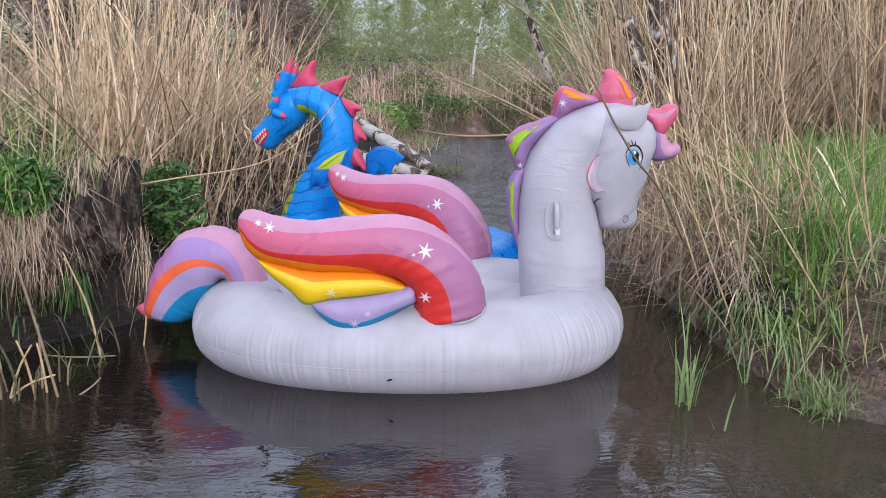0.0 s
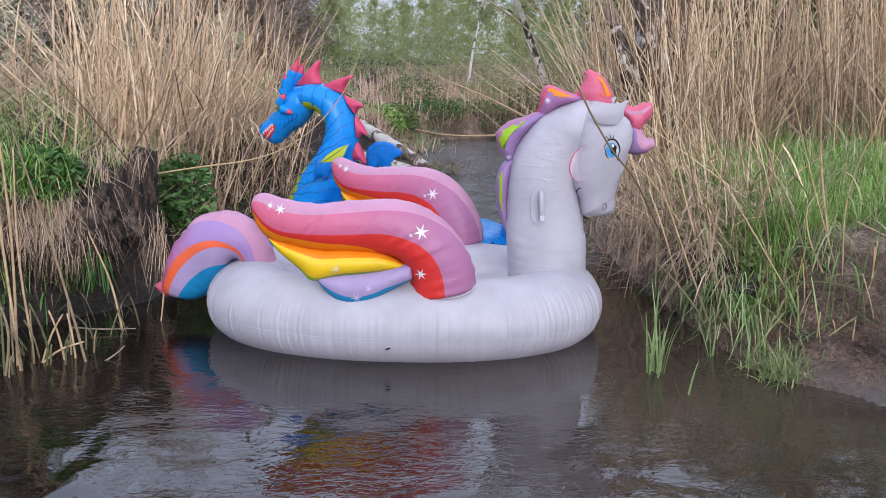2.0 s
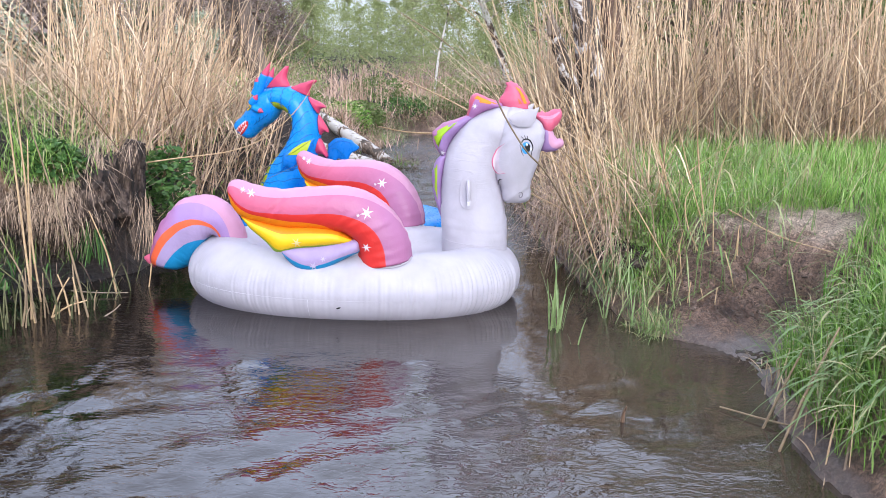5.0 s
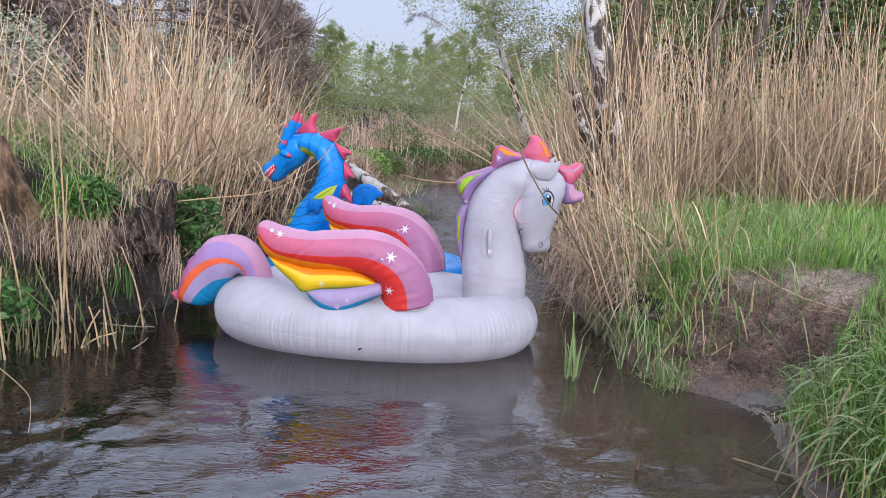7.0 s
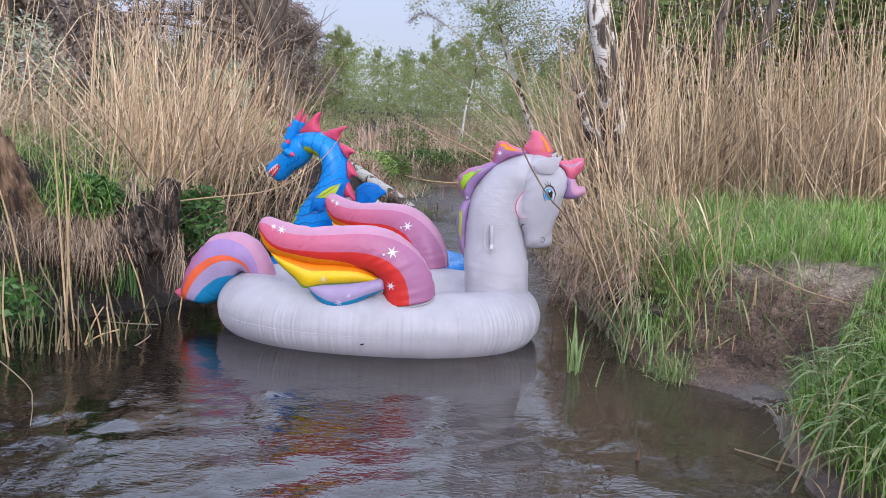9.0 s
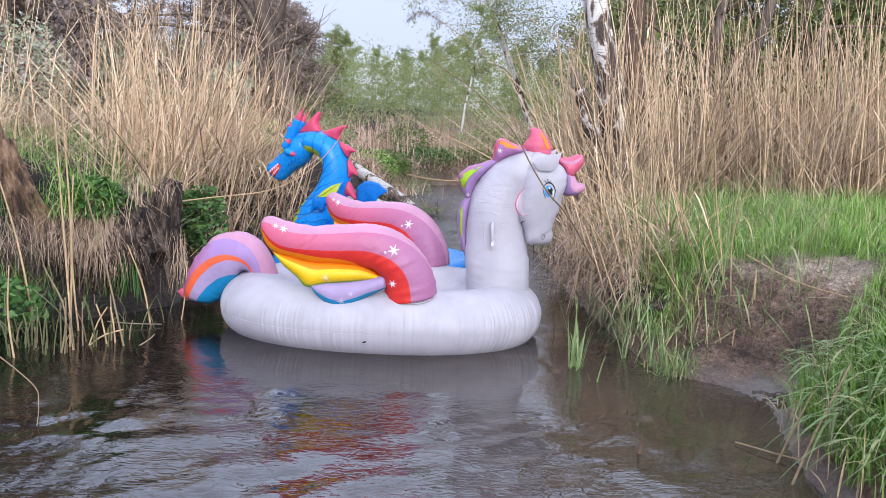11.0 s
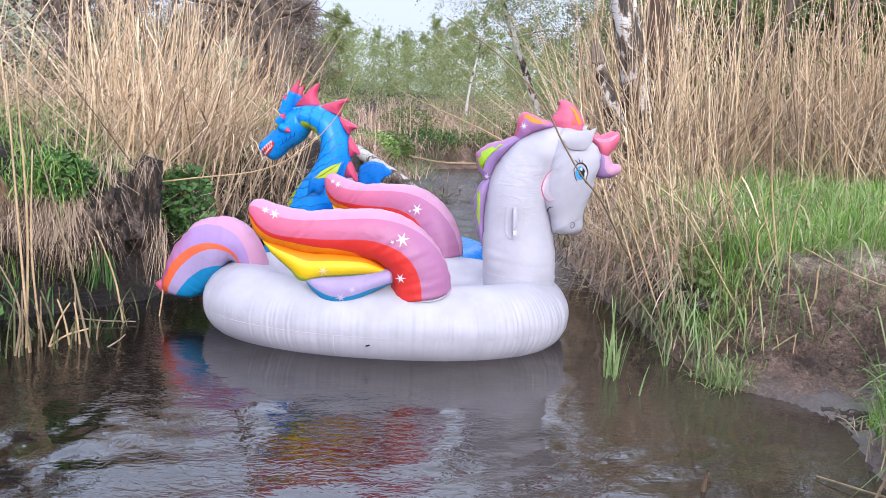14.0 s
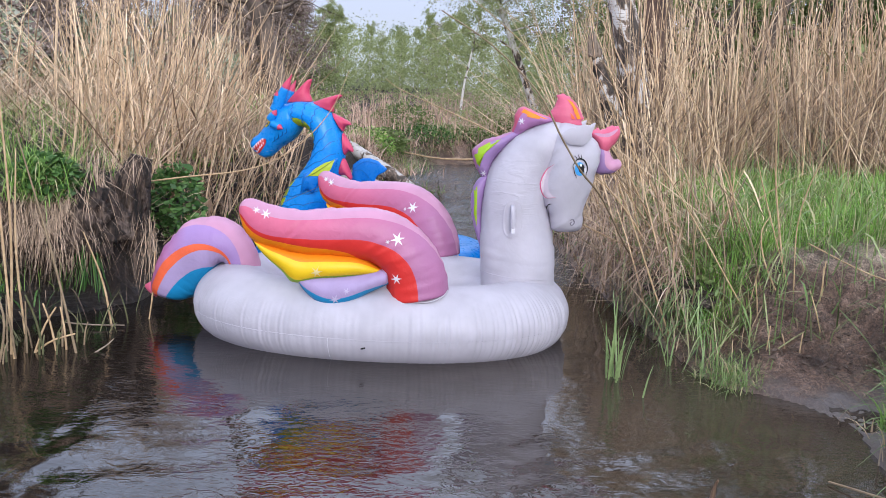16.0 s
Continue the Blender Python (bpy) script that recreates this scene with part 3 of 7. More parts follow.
def stems(base, height, radius, lean, bend, rng, sides=3, segs=5):
    """Round dry stems: base (n,3), lean (n,2) at the top in metres, bend (n,2) of the tip."""
    n = len(base)
    s = np.linspace(0, 1, segs)
    p = base[:, None, :] + np.zeros((n, segs, 3))
    p[:, :, 2] += height[:, None] * s
    p[:, :, :2] += lean[:, None, :] * s[None, :, None] + bend[:, None, :] * (s ** 3)[None, :, None]
    drop = np.linalg.norm(bend, axis=1)
    p[:, :, 2] -= (drop[:, None] * 0.35) * s ** 3
    r = radius[:, None] * (1 - 0.65 * s)
    a = np.linspace(0, 2 * np.pi, sides, endpoint=False)
    ring = np.stack([np.cos(a), np.sin(a), np.zeros(sides)], axis=1)
    v = p[:, :, None, :] + r[:, :, None, None] * ring
    i = np.arange(n)[:, None, None] * segs * sides
    k = np.arange(segs - 1)[None, :, None] * sides
    j = np.arange(sides)[None, None, :]
    j2 = (j + 1) % sides
    q = np.stack([i + k + j, i + k + j2, i + k + sides + j2, i + k + sides + j], axis=3).reshape(-1, 4)
    return v.reshape(-1, 3), q


def blades(base, length, width, heading, rise, droop, segs=4):
    """Flat leaves that rise and arch over: heading and rise in radians, droop in metres."""
    n = len(base)
    s = np.linspace(0, 1, segs + 1)
    h = np.stack([np.cos(heading), np.sin(heading)], axis=1)
    p = np.zeros((n, segs + 1, 3))
    p[:, :, :2] = base[:, None, :2] + h[:, None] * (length * np.cos(rise))[:, None, None] * (s[None, :, None] * 0.6 + 0.4 * s[None, :, None] ** 2)
    p[:, :, 2] = base[:, 2:3] + (length * np.sin(rise))[:, None] * s - droop[:, None] * s ** 2.5
    side = np.stack([-h[:, 1], h[:, 0], np.zeros(n)], axis=1)
    w = width[:, None] * np.array([0.6, 1.0, 0.85, 0.5, 0.08, 0.05, 0.04])[np.linspace(0, 4, segs + 1).astype(int)][None]
    v = np.stack([p + side[:, None] * w[..., None] / 2, p - side[:, None] * w[..., None] / 2], axis=2)
    i = np.arange(n)[:, None] * (segs + 1) * 2
    k = np.arange(segs)[None, :] * 2
    q = np.stack([i + k, i + k + 1, i + k + 3, i + k + 2], axis=2).reshape(-1, 4)
    return v.reshape(-1, 3), q


def leaf_cards(centres, size, rng, flat=0.3, aspect=0.55, small=False):
    """Small four-cornered leaves with a pointed end, turned at random; small: three corners only."""
    n = len(centres)
    d = rng.normal(0, 1, (n, 3))
    d[:, 2] *= flat
    d /= np.linalg.norm(d, axis=1)[:, None]
    e = np.cross(d, rng.normal(0, 1, (n, 3)))
    e /= np.maximum(np.linalg.norm(e, axis=1), 1e-6)[:, None]
    L = (size * np.ones(n))[:, None]
    v = np.stack([centres - d * L / 2, centres + e * L * aspect / 2 - d * L * 0.05, centres + d * L / 2, centres - e * L * aspect / 2 - d * L * 0.05], axis=1)
    if small:
        return (v[:, [0, 1, 3]] + (v[:, 2:3] - v[:, 0:1]) * np.array([0.0, 0.35, 0.35])[None, :, None]).reshape(-1, 3), np.arange(n * 3).reshape(n, 3)
    return v.reshape(-1, 3), np.arange(n * 4).reshape(n, 4)


def stuff(name, pieces, mats, label, category):
    vs, qs, o = [], [], 0
    for v, q in pieces:
        vs.append(v)
        qs.append(q + o)
        o += len(v)
    return tagged(new(name, grid_mesh(name, np.vstack(vs), np.vstack(qs), mats)), label, category, kind="stuff")


# ---------------------------------------------------------------- ground and water
def log_clear(x, y):
    """The open patch of bank in front of the fallen birch."""
    return (x > -2.3) & (x < 0.2) & (y > 8.3) & (y < 11.5)


LEFT_Y = [-14, 0.5, 2.0, 2.6, 2.95, 3.25, 3.5, 3.8, 4.1, 4.85, 6.5, 8.4, 10.4, 12.9, 14.6, 15.7, 16.3, 40]
LEFT_X = [-9, -5.5, -4.3, -3.5, -2.98, -2.62, -2.30, -1.95, -1.74, -1.72, -1.5, -1.25, -0.82, -0.62, -0.42, 0.0, 1.2, 60]
RIGHT_Y = [-14, -1.0, 1.1, 1.6, 2.1, 2.35, 2.65, 2.85, 3.4, 4.0, 5.0, 7.0, 10.0, 12.6, 13.6, 14.6, 40]
RIGHT_X = [4.0, 2.3, 1.78, 1.84, 1.95, 2.0, 1.85, 1.55, 1.45, 1.4, 1.32, 1.25, 1.3, 1.7, 2.6, 6.0, 90]


def smooth_step(x, a, b):
    t = np.clip((x - a) / (b - a), 0, 1)
    return t * t * (3 - 2 * t)


def lumps(x, y, k=1.0):
    return (np.sin(2.1 * x * k + 1.3 * np.sin(1.7 * y * k)) + np.sin(2.6 * y * k + 1.1 * np.sin(1.9 * x * k + 2)) + 0.6 * np.sin(5.3 * x * k + 4.1 * y * k) + 0.6 * np.sin(6.1 * y * k - 4.7 * x * k)) / 3.2


def height(x, y):
    """Ground height: a cut stream bed, steep left bank, a sloping mud beach on the right, meadows and a rising far slope."""
    x, y = np.asarray(x, float), np.asarray(y, float)
    dl = np.interp(y, LEFT_Y, LEFT_X) - x
    dr = x - np.interp(y, RIGHT_Y, RIGHT_X)
    d = np.maximum(dl, dr)
    bed = -0.05 - 0.30 * smooth_step(-d, 0, 0.9)
    left = 0.06 + 0.66 * smooth_step(dl, -0.02, 0.38) + 0.28 * smooth_step(dl, 0.3, 2.2)
    left = left * (0.14 + 0.86 * smooth_step(y + 0.25 * (x + 1.7), 3.85, 4.36))
    gully = smooth_step(y, 1.95, 2.35) * (1 - smooth_step(y, 2.5, 3.75)) * (1 - smooth_step(x, 2.3, 3.3))
    right = (0.02 + 0.54 * smooth_step(dr, -0.05, 0.62) + 0.14 * smooth_step(dr, 0.5, 3.0)) * (1 - 0.93 * gully)
    left = left * (1 - 0.45 * smooth_step(y, 9, 14))
    right = right * (1 - 0.30 * smooth_step(y, 9, 14))
    bank = np.where(dl > dr, left, right)
    h = np.where(d > 0, bank, bed * 1.0)
    h = h + np.where(d > 0.05, 0.03 * lumps(x, y) + 0.022 * lumps(x, y, 3.7) + 0.017 * lumps(x + 0.3 * y, y, 9.1) + 0.012 * lumps(x, y - 0.4 * x, 19.0), 0)
    trod = np.clip(1.2 - ((x - 2.35) / 0.75) ** 2 - ((y - 2.95) / 0.85) ** 2, 0, 1) * (d > 0.03)
    h = h + trod * (0.075 * np.abs(lumps(x + 0.2 * np.sin(3 * y), y, 4.7)) + 0.085 * np.abs(lumps(x, y + 0.1 * np.sin(9 * x), 10.3)) - 0.06) * (0.25 + 0.75 * smooth_step(bank, 0.06, 0.16))
    h = h + np.where(d > 0, 0.9 * smooth_step(y, 17, 45) + 2.6 * smooth_step(-x, 8, 30) * smooth_step(y, 8, 40), 0)
    return h


def axis(lo, hi, fine_lo, fine_hi, step, grow=1.12):
    c = list(np.arange(fine_lo, fine_hi + step / 2, step))
    s = step
    while c[-1] < hi:
        s *= grow
        c.append(c[-1] + s)
    s = step
    while c[0] > lo:
        s *= grow
        c.insert(0, c[0] - s)
    return np.array(c)


def sheet(name, xs, ys, zf, mat, label, category):
    X, Y = np.meshgrid(xs, ys)
    v = np.stack([X, Y, zf(X, Y)], axis=2).reshape(-1, 3)
    w = len(xs)
    i, j = np.meshgrid(np.arange(len(ys) - 1), np.arange(w - 1), indexing="ij")
    q = np.stack([i * w + j, i * w + j + 1, (i + 1) * w + j + 1, (i + 1) * w + j], axis=2).reshape(-1, 4)
    return tagged(new(name, grid_mesh(name, v, q, mat, True)), label, category, kind="structure")


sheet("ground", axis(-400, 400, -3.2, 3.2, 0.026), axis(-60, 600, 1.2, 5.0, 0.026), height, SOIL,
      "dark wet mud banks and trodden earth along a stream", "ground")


WAVES = []
wr = np.random.default_rng(17)
for i in range(34):
    k = 15.0 * (7.0 ** (i / 33))
    a = wr.normal(1.2, 1.1)
    WAVES.append((k * math.cos(a), k * math.sin(a), wr.uniform(0, 6.28), wr.uniform(0.6, 1.4) * 0.050 / k * (15.0 / k) ** 0.45))


def ripples(x, y):
    """Crossing ripples: calm beside the float, choppy in the run-off below and above it."""
    calm = 0.16 + (0.50 + 0.3 * smooth_step(-x, 0.2, 1.3)) * smooth_step(-y, -2.75, -1.5) * (1 - 0.72 * smooth_step(x, 0.3, 1.2)) + 0.5 * smooth_step(y, 5.5, 7.5)
    xx = x + 0.12 * np.sin(1.7 * y + 0.6) + 0.08 * np.sin(2.9 * x - 1.3 * y)
    yy = y + 0.12 * np.sin(1.5 * x + 1.9) + 0.07 * np.sin(3.3 * y + 1.1 * x)
    z = 0
    for kx, ky, ph, am in WAVES:
        z = z + am * np.sin(kx * xx + ky * yy + ph)
    patchy = 0.30 + 0.70 * smooth_step(lumps(x * 0.7, y * 0.9), -0.55, 0.5)
    return z * calm * patchy


sheet("water", axis(-60, 80, -2.7, 2.0, 0.018, 1.07), axis(-60, 60, 0.1, 3.1, 0.017, 1.04), ripples, WATER,
      "dark brown slowly flowing stream water with small ripples", "water")


# ---------------------------------------------------------------- unicorn float
def float_ring(a, b, rh, rv, zc, nu=900, nv=64, wrinkle=0.0045, seed=5):
    """A fat inflated ring; puckers run across the outer seam."""
    rng = np.random.default_rng(seed)
    u = np.linspace(0, 2 * np.pi, nu, endpoint=False)
    w = np.zeros(nu)
    for k in rng.integers(70, 240, 40):
        w += rng.normal(0, 1) * np.sin(k * u + rng.uniform(0, 6.28))
    amp = np.zeros(nu)
    for k in (2, 3, 5, 9):
        amp += rng.normal(0, 1) * np.sin(k * u + rng.uniform(0, 6.28))
    w = w / w.std() * (0.55 + 0.45 * np.tanh(amp))
    p = np.linspace(0, 2 * np.pi, nv, endpoint=False)
    U, P = np.meshgrid(u, p, indexing="ij")
    W = w[:, None] * (np.exp(-((np.angle(np.exp(1j * (P + 0.15)))) / 0.75) ** 2) + 0.35 * np.exp(-((np.angle(np.exp(1j * (P - np.pi)))) / 0.8) ** 2))
    R = 1 + W * wrinkle / rh
    R = R - 0.012 * np.exp(-((np.angle(np.exp(1j * (P + 0.12)))) / 0.07) ** 2)
    ex = 2.25
    ca, sa = np.cos(U), np.sin(U)
    sx = np.sign(ca) * np.abs(ca) ** (2 / ex)
    sy = np.sign(sa) * np.abs(sa) ** (2 / ex)
    cx, cy = (a - rh) * sx, (b - rh) * sy
    nx, ny = sx / a, sy / b
    nn = np.hypot(nx, ny)
    nx, ny = nx / nn, ny / nn
    X = cx + nx * rh * R * np.cos(P)
    Y = cy + ny * rh * R * np.cos(P)
    Z = zc + rv * R * np.sin(P)
    v = np.stack([X, Y, Z], axis=2).reshape(-1, 3)
    i, j = np.meshgrid(np.arange(nu), np.arange(nv), indexing="ij")
    q = np.stack([i * nv + j, ((i + 1) % nu) * nv + j, ((i + 1) % nu) * nv + (j + 1) % nv, i * nv + (j + 1) % nv], axis=2).reshape(-1, 4)
    return v, q, X, Y, Z


def ring_seam(X, Y, Z, row, mat, name, parent, r=0.0022, out=0.0):
    pts = np.stack([X[:, row], Y[:, row], Z[:, row]], axis=1)
    pts = np.vstack([pts[::2], pts[:1]])
    v, f, i = tube(pts, [r, r], 5, len(pts) * 2)
    return part(name, (v, f, i), mat, parent)


def cushion(a, b, z0, dip, n=64, k=14):
    """The soft floor inside a ring."""
    v = [(0, 0, z0 - dip)]
    for r in range(1, k + 1):
        for i in range(n):
            t = 2 * math.pi * i / n
            q = r / k
            v.append((a * q * math.cos(t), b * q * math.sin(t), z0 - dip * (1 - q ** 2) + 0.008 * math.sin(6 * t) * q + 0.006 * math.sin(11 * q + 3 * t)))
    f = [(0, 1 + i, 1 + (i + 1) % n) for i in range(n)]
    for r in range(k - 1):
        for i in range(n):
            f.append((1 + r * n + i, 1 + (r + 1) * n + i, 1 + (r + 1) * n + (i + 1) % n, 1 + r * n + (i + 1) % n))
    return v, f, [0] * len(f)


class Skin:
    """The outermost camera-side skin of several puffs."""

    def __init__(self, *puffs):
        self.puffs = puffs

    def front_y(self, x, z):
        return min(p.front_y(x, z) for p in self.puffs)


def unicorn_wing(parent, m):
    """Upper roll with painted bands, a yellow feather roll and a lilac one below it."""
    top = [(-0.69, 0.755), (-0.675, 0.795), (-0.625, 0.812), (-0.51, 0.782), (-0.37, 0.764), (-0.19, 0.780), (-0.01, 0.786), (0.136, 0.752), (0.248, 0.676), (0.335, 0.571), (0.386, 0.463), (0.40, 0.36)]
    low = [(-0.69, 0.755), (-0.68, 0.70), (-0.655, 0.635), (-0.60, 0.585), (-0.514, 0.560), (-0.366, 0.530), (-0.183, 0.528), (-0.036, 0.508), (0.035, 0.47), (0.068, 0.406), (0.085, 0.30)]
    roll = Puff(top, low, [0.03, 0.07, 0.10, 0.115, 0.12, 0.125, 0.13, 0.14, 0.14], 90,
                [[0.30, 0.27, 0.22, 0.20, 0.17, 0.12, 0.05, 0.01, 0.0], [0.72, 0.70, 0.66, 0.62, 0.60, 0.54, 0.50, 0.50, 0.50], [0.80, 0.78, 0.77, 0.78, 0.80, 0.86, 1.0, 1.0, 1.0], [1.0]], 6, (0.06, 0.0), 0, 0.004, ribs=0.035)
    wing = part("wing", roll.data, [LPINK, PINK, RED, ORANGE], parent, "pink, mauve, red and orange striped wing with silver stars")
    wing.matrix_basis = m
    ytop = [(-0.615, 0.60), (-0.50, 0.575), (-0.366, 0.55), (-0.183, 0.545), (-0.06, 0.53), (0.04, 0.475), (0.075, 0.455)]
    ylow = [(-0.615, 0.60), (-0.56, 0.53), (-0.47, 0.45), (-0.40, 0.385), (-0.285, 0.408), (-0.102, 0.428), (0.075, 0.455)]
    yel = Puff(ytop, ylow, [0.02, 0.07, 0.09, 0.10, 0.10, 0.08, 0.03], 60, [[0.30, 0.26, 0.24, 0.22, 0.2, 0.16], [0.82, 0.82, 0.82, 0.80, 0.80, 0.78], [1.0]], 6, (0.05, 0.05), -0.02)
    yellow = part("feather_roll", yel.data, [ORANGE, YELLOW, GREEN], wing, "yellow feather roll with a lime green edge")
    ltop = [(-0.39, 0.415), (-0.33, 0.425), (-0.222, 0.438), (-0.08, 0.452), (0.06, 0.475), (0.085, 0.44)]
    llow = [(-0.39, 0.415), (-0.34, 0.345), (-0.254, 0.278), (-0.163, 0.272), (-0.02, 0.345), (0.085, 0.40)]
    lil = Puff(ltop, llow, [0.02, 0.06, 0.075, 0.08, 0.075, 0.05], 50, [[0.72, 0.68, 0.66, 0.68, 0.8], [1.0]], 8, (0.06, 0.06), -0.05)
    lilac = part("feather_roll", lil.data, [LILAC, TEAL], wing, "lilac feather roll with a teal edge")
    for x, z, r in ((-0.592, 0.762, 0.020), (-0.543, 0.745, 0.028), (0.126, 0.646, 0.040), (0.076, 0.632, 0.014), (0.125, 0.439, 0.031)):
        part("star", patch(roll, star(x, z, r), 0.004), SILVER, wing, "silver printed star")
    part("star", patch(yel, star(-0.28, 0.462, 0.033), 0.004), PALEGOLD, yellow, "faded pale printed star")
    for x, z, r in ((-0.183, 0.325, 0.030), (-0.125, 0.370, 0.020)):
        part("star", patch(lil, star(x, z, r), 0.004), PALELILAC, lilac, "faded pale printed star")
    return wing


def unicorn_float():
    u = thing("unicorn_float", "huge inflatable white unicorn swim float with rainbow wings, mane and tail", "pool float", m=pose(-0.18, 3.70, 0, 0, 0, -3))
    v, q, X, Y, Z = float_ring(1.085, 0.74, 0.245, 0.212, 0.155)
    ring = new("ring_body", grid_mesh("ring_body", v, q, WHITE, True))
    ring.parent = u
    ring_seam(X, Y, Z, 63, WHITE, "seam", ring, 0.002)
    part("seat_floor", cushion(0.66, 0.32, 0.30, 0.10), WHITE, u)
    # the upright weld and a small scuff on the camera side of the tube
    col = int(np.argmin(np.abs(X[:, 0] + 0.20) + (Y[:, 0] > 0) * 9))
    up = np.stack([X[col, 48:64], Y[col, 48:64] - 0.001, Z[col, 48:64]], axis=1)
    part("weld", tube(up, [0.002, 0.002], 5, 30), SILVER, ring)
    k = int(np.argmin(np.abs(X[:, 62] + 0.015) + (Y[:, 62] > 0) * 9))
    sc = oval(0, 0, 0.014, 0.005, 0.3, 8)
    part("scuff_mark", ([(X[k, 62] + a, Y[k, 62] - 0.006, Z[k, 62] - 0.02 + b) for a, b in sc], [tuple(range(8))], [0]), BLACK, ring, "small black scuff")

    back = [(0.575, 0.25), (0.566, 0.394), (0.553, 0.55), (0.553, 0.682), (0.559, 0.824), (0.579, 0.951), (0.629, 1.051), (0.712, 1.152), (0.818, 1.213), (0.926, 1.250), (1.0, 1.262)]
    front = [(0.995, 0.25), (0.992, 0.383), (0.988, 0.492), (0.966, 0.62), (0.945, 0.704), (0.925, 0.788), (0.93, 0.872), (0.96, 0.96), (1.03, 1.06), (1.07, 1.16), (1.05, 1.24)]
    neck = Puff(back, front, [0.21, 0.21, 0.205, 0.20, 0.195, 0.19, 0.18, 0.17, 0.14, 0.06], 80, ends=(0.0, 0.12))
    nk = part("neck", neck.data, WHITEFOLD, u)
    fl = np.concatenate([neck.front[9], neck.back[9][::-1]])
    part("neck_weld", tube(np.vstack([fl[::2], fl[:1]]) * np.array([1, 1.01, 1]), [0.002, 0.002], 5, 70), WHITE, nk, "white weld round the neck base")

    brow = [(0.925, 1.19), (0.98, 1.245), (1.06, 1.236), (1.13, 1.195), (1.185, 1.137), (1.203, 1.055), (1.180, 0.97), (1.168, 0.90), (1.146, 0.829), (1.128, 0.757), (1.132, 0.690), (1.118, 0.648), (1.08, 0.636)]
    jaw = [(0.925, 1.19), (0.905, 1.10), (0.888, 0.97), (0.872, 0.88), (0.897, 0.80), (0.935, 0.735), (0.940, 0.69), (0.955, 0.645), (1.0, 0.634), (1.08, 0.636)]
    head = Puff(brow, jaw, [0.05, 0.14, 0.185, 0.205, 0.21, 0.205, 0.19, 0.175, 0.16, 0.12, 0.03], 80, ends=(0.10, 0.07), pucker=0.004, power=0.55)
    hd = part("head", head.data, WHITEFOLD, u)
    ear_top = [(0.958, 1.188), (1.01, 1.222), (1.075, 1.240), (1.145, 1.258)]
    ear_low = [(0.958, 1.188), (0.995, 1.146), (1.045, 1.132), (1.098, 1.140), (1.125, 1.178), (1.145, 1.258)]
    ear = Puff(ear_top, ear_low, [0.004, 0.009, 0.008, 0.002], 30, ends=(0.10, 0.06), off=-0.212, pucker=0.005, power=1.8)
    part("ear", ear.data, WHITE, hd)
    ear2 = Puff(ear_top, ear_low, [0.004, 0.009, 0.008, 0.002], 30, ends=(0.10, 0.06), off=0.212, pucker=0.005, power=1.8)
    part("ear", ear2.data, WHITE, hd)
    # printed face
    face = Skin(head, neck)
    eye = part("eye", patch(head, oval(1.076, 1.006, 0.027, 0.038, 0.12), 0.004), EYEBLUE, hd, "printed blue eye with black lashes")
    part("pupil", patch(head, oval(1.086, 1.008, 0.017, 0.025, 0.12), 0.006), BLACK, eye)
    part("glint", patch(head, oval(1.080, 1.028, 0.006, 0.009, 0.2, 10), 0.008), EYEWHITE, eye)
    part("glint", patch(head, oval(1.106, 1.000, 0.006, 0.014, 0.2, 10), 0.007), EYEWHITE, eye)
    for pts, w in (([(1.035, 1.020), (1.06, 1.058), (1.095, 1.055), (1.118, 1.015), (1.115, 0.985)], 0.008), ([(1.062, 1.055), (1.048, 1.072), (1.040, 1.076)], 0.004), ([(1.072, 1.058), (1.064, 1.080), (1.060, 1.086)], 0.004), ([(1.084, 1.056), (1.080, 1.078), (1.080, 1.084)], 0.004),
                   ([(1.040, 1.02), (1.048, 0.985), (1.062, 0.958)], 0.004), ([(1.112, 0.995), (1.113, 0.97), (1.108, 0.945)], 0.004)):
        part("lash", line_on(head, pts, w, 0.007), BLACK, eye)
    rim_o = curve([(0.943, 1.027), (0.905, 0.99), (0.878, 0.935), (0.878, 0.88), (0.91, 0.835), (0.957, 0.842)], 24)
    rim_i = curve([(0.943, 1.027), (0.922, 0.98), (0.912, 0.935), (0.914, 0.89), (0.93, 0.862), (0.957, 0.842)], 24)
    bv = [(p[0], face.front_y(*p) - 0.005, p[1]) for q in np.linspace(0, 1, 6) for p in rim_o * (1 - q) + rim_i * q]
    bf = [(r * 24 + i, r * 24 + i + 1, r * 24 + 25 + i, r * 24 + 24 + i) for r in range(5) for i in range(23)]
    part("cheek_blush", (bv, bf, [0] * len(bf)), BLUSH, hd, "printed pink cheek")
    part("cheek_line", line_on(face, [(0.943, 1.027), (0.895, 0.980), (0.872, 0.905), (0.902, 0.838), (0.957, 0.842)], 0.007, 0.005), BLUSHLINE, hd)
    part("mouth", line_on(face, [(0.942, 0.802), (0.925, 0.795), (0.918, 0.775), (0.925, 0.757)], 0.006, 0.005), BLACK, hd)
    part("nostril", line_on(head, [(1.045, 0.715), (1.062, 0.722), (1.073, 0.702), (1.06, 0.685), (1.05, 0.698), (1.06, 0.708)], 0.007, 0.005), GREY, hd)

    # grab handle on a welded oval plate
    py = neck.front_y(0.73, 0.713)
    base = [(0.73 + 0.050 * np.sign(math.cos(t)) * abs(math.cos(t)) ** 0.7, 0.713 + 0.098 * np.sign(math.sin(t)) * abs(math.sin(t)) ** 0.7) for t in np.linspace(0, 2 * math.pi, 32, endpoint=False)]
    hp = part("handle_plate", patch(neck, base, 0.009), WHITE, nk, "white oval handle plate")
    part("plate_rim", line_on(neck, base + base[:1], 0.007, 0.012, 60), WHITE, hp)
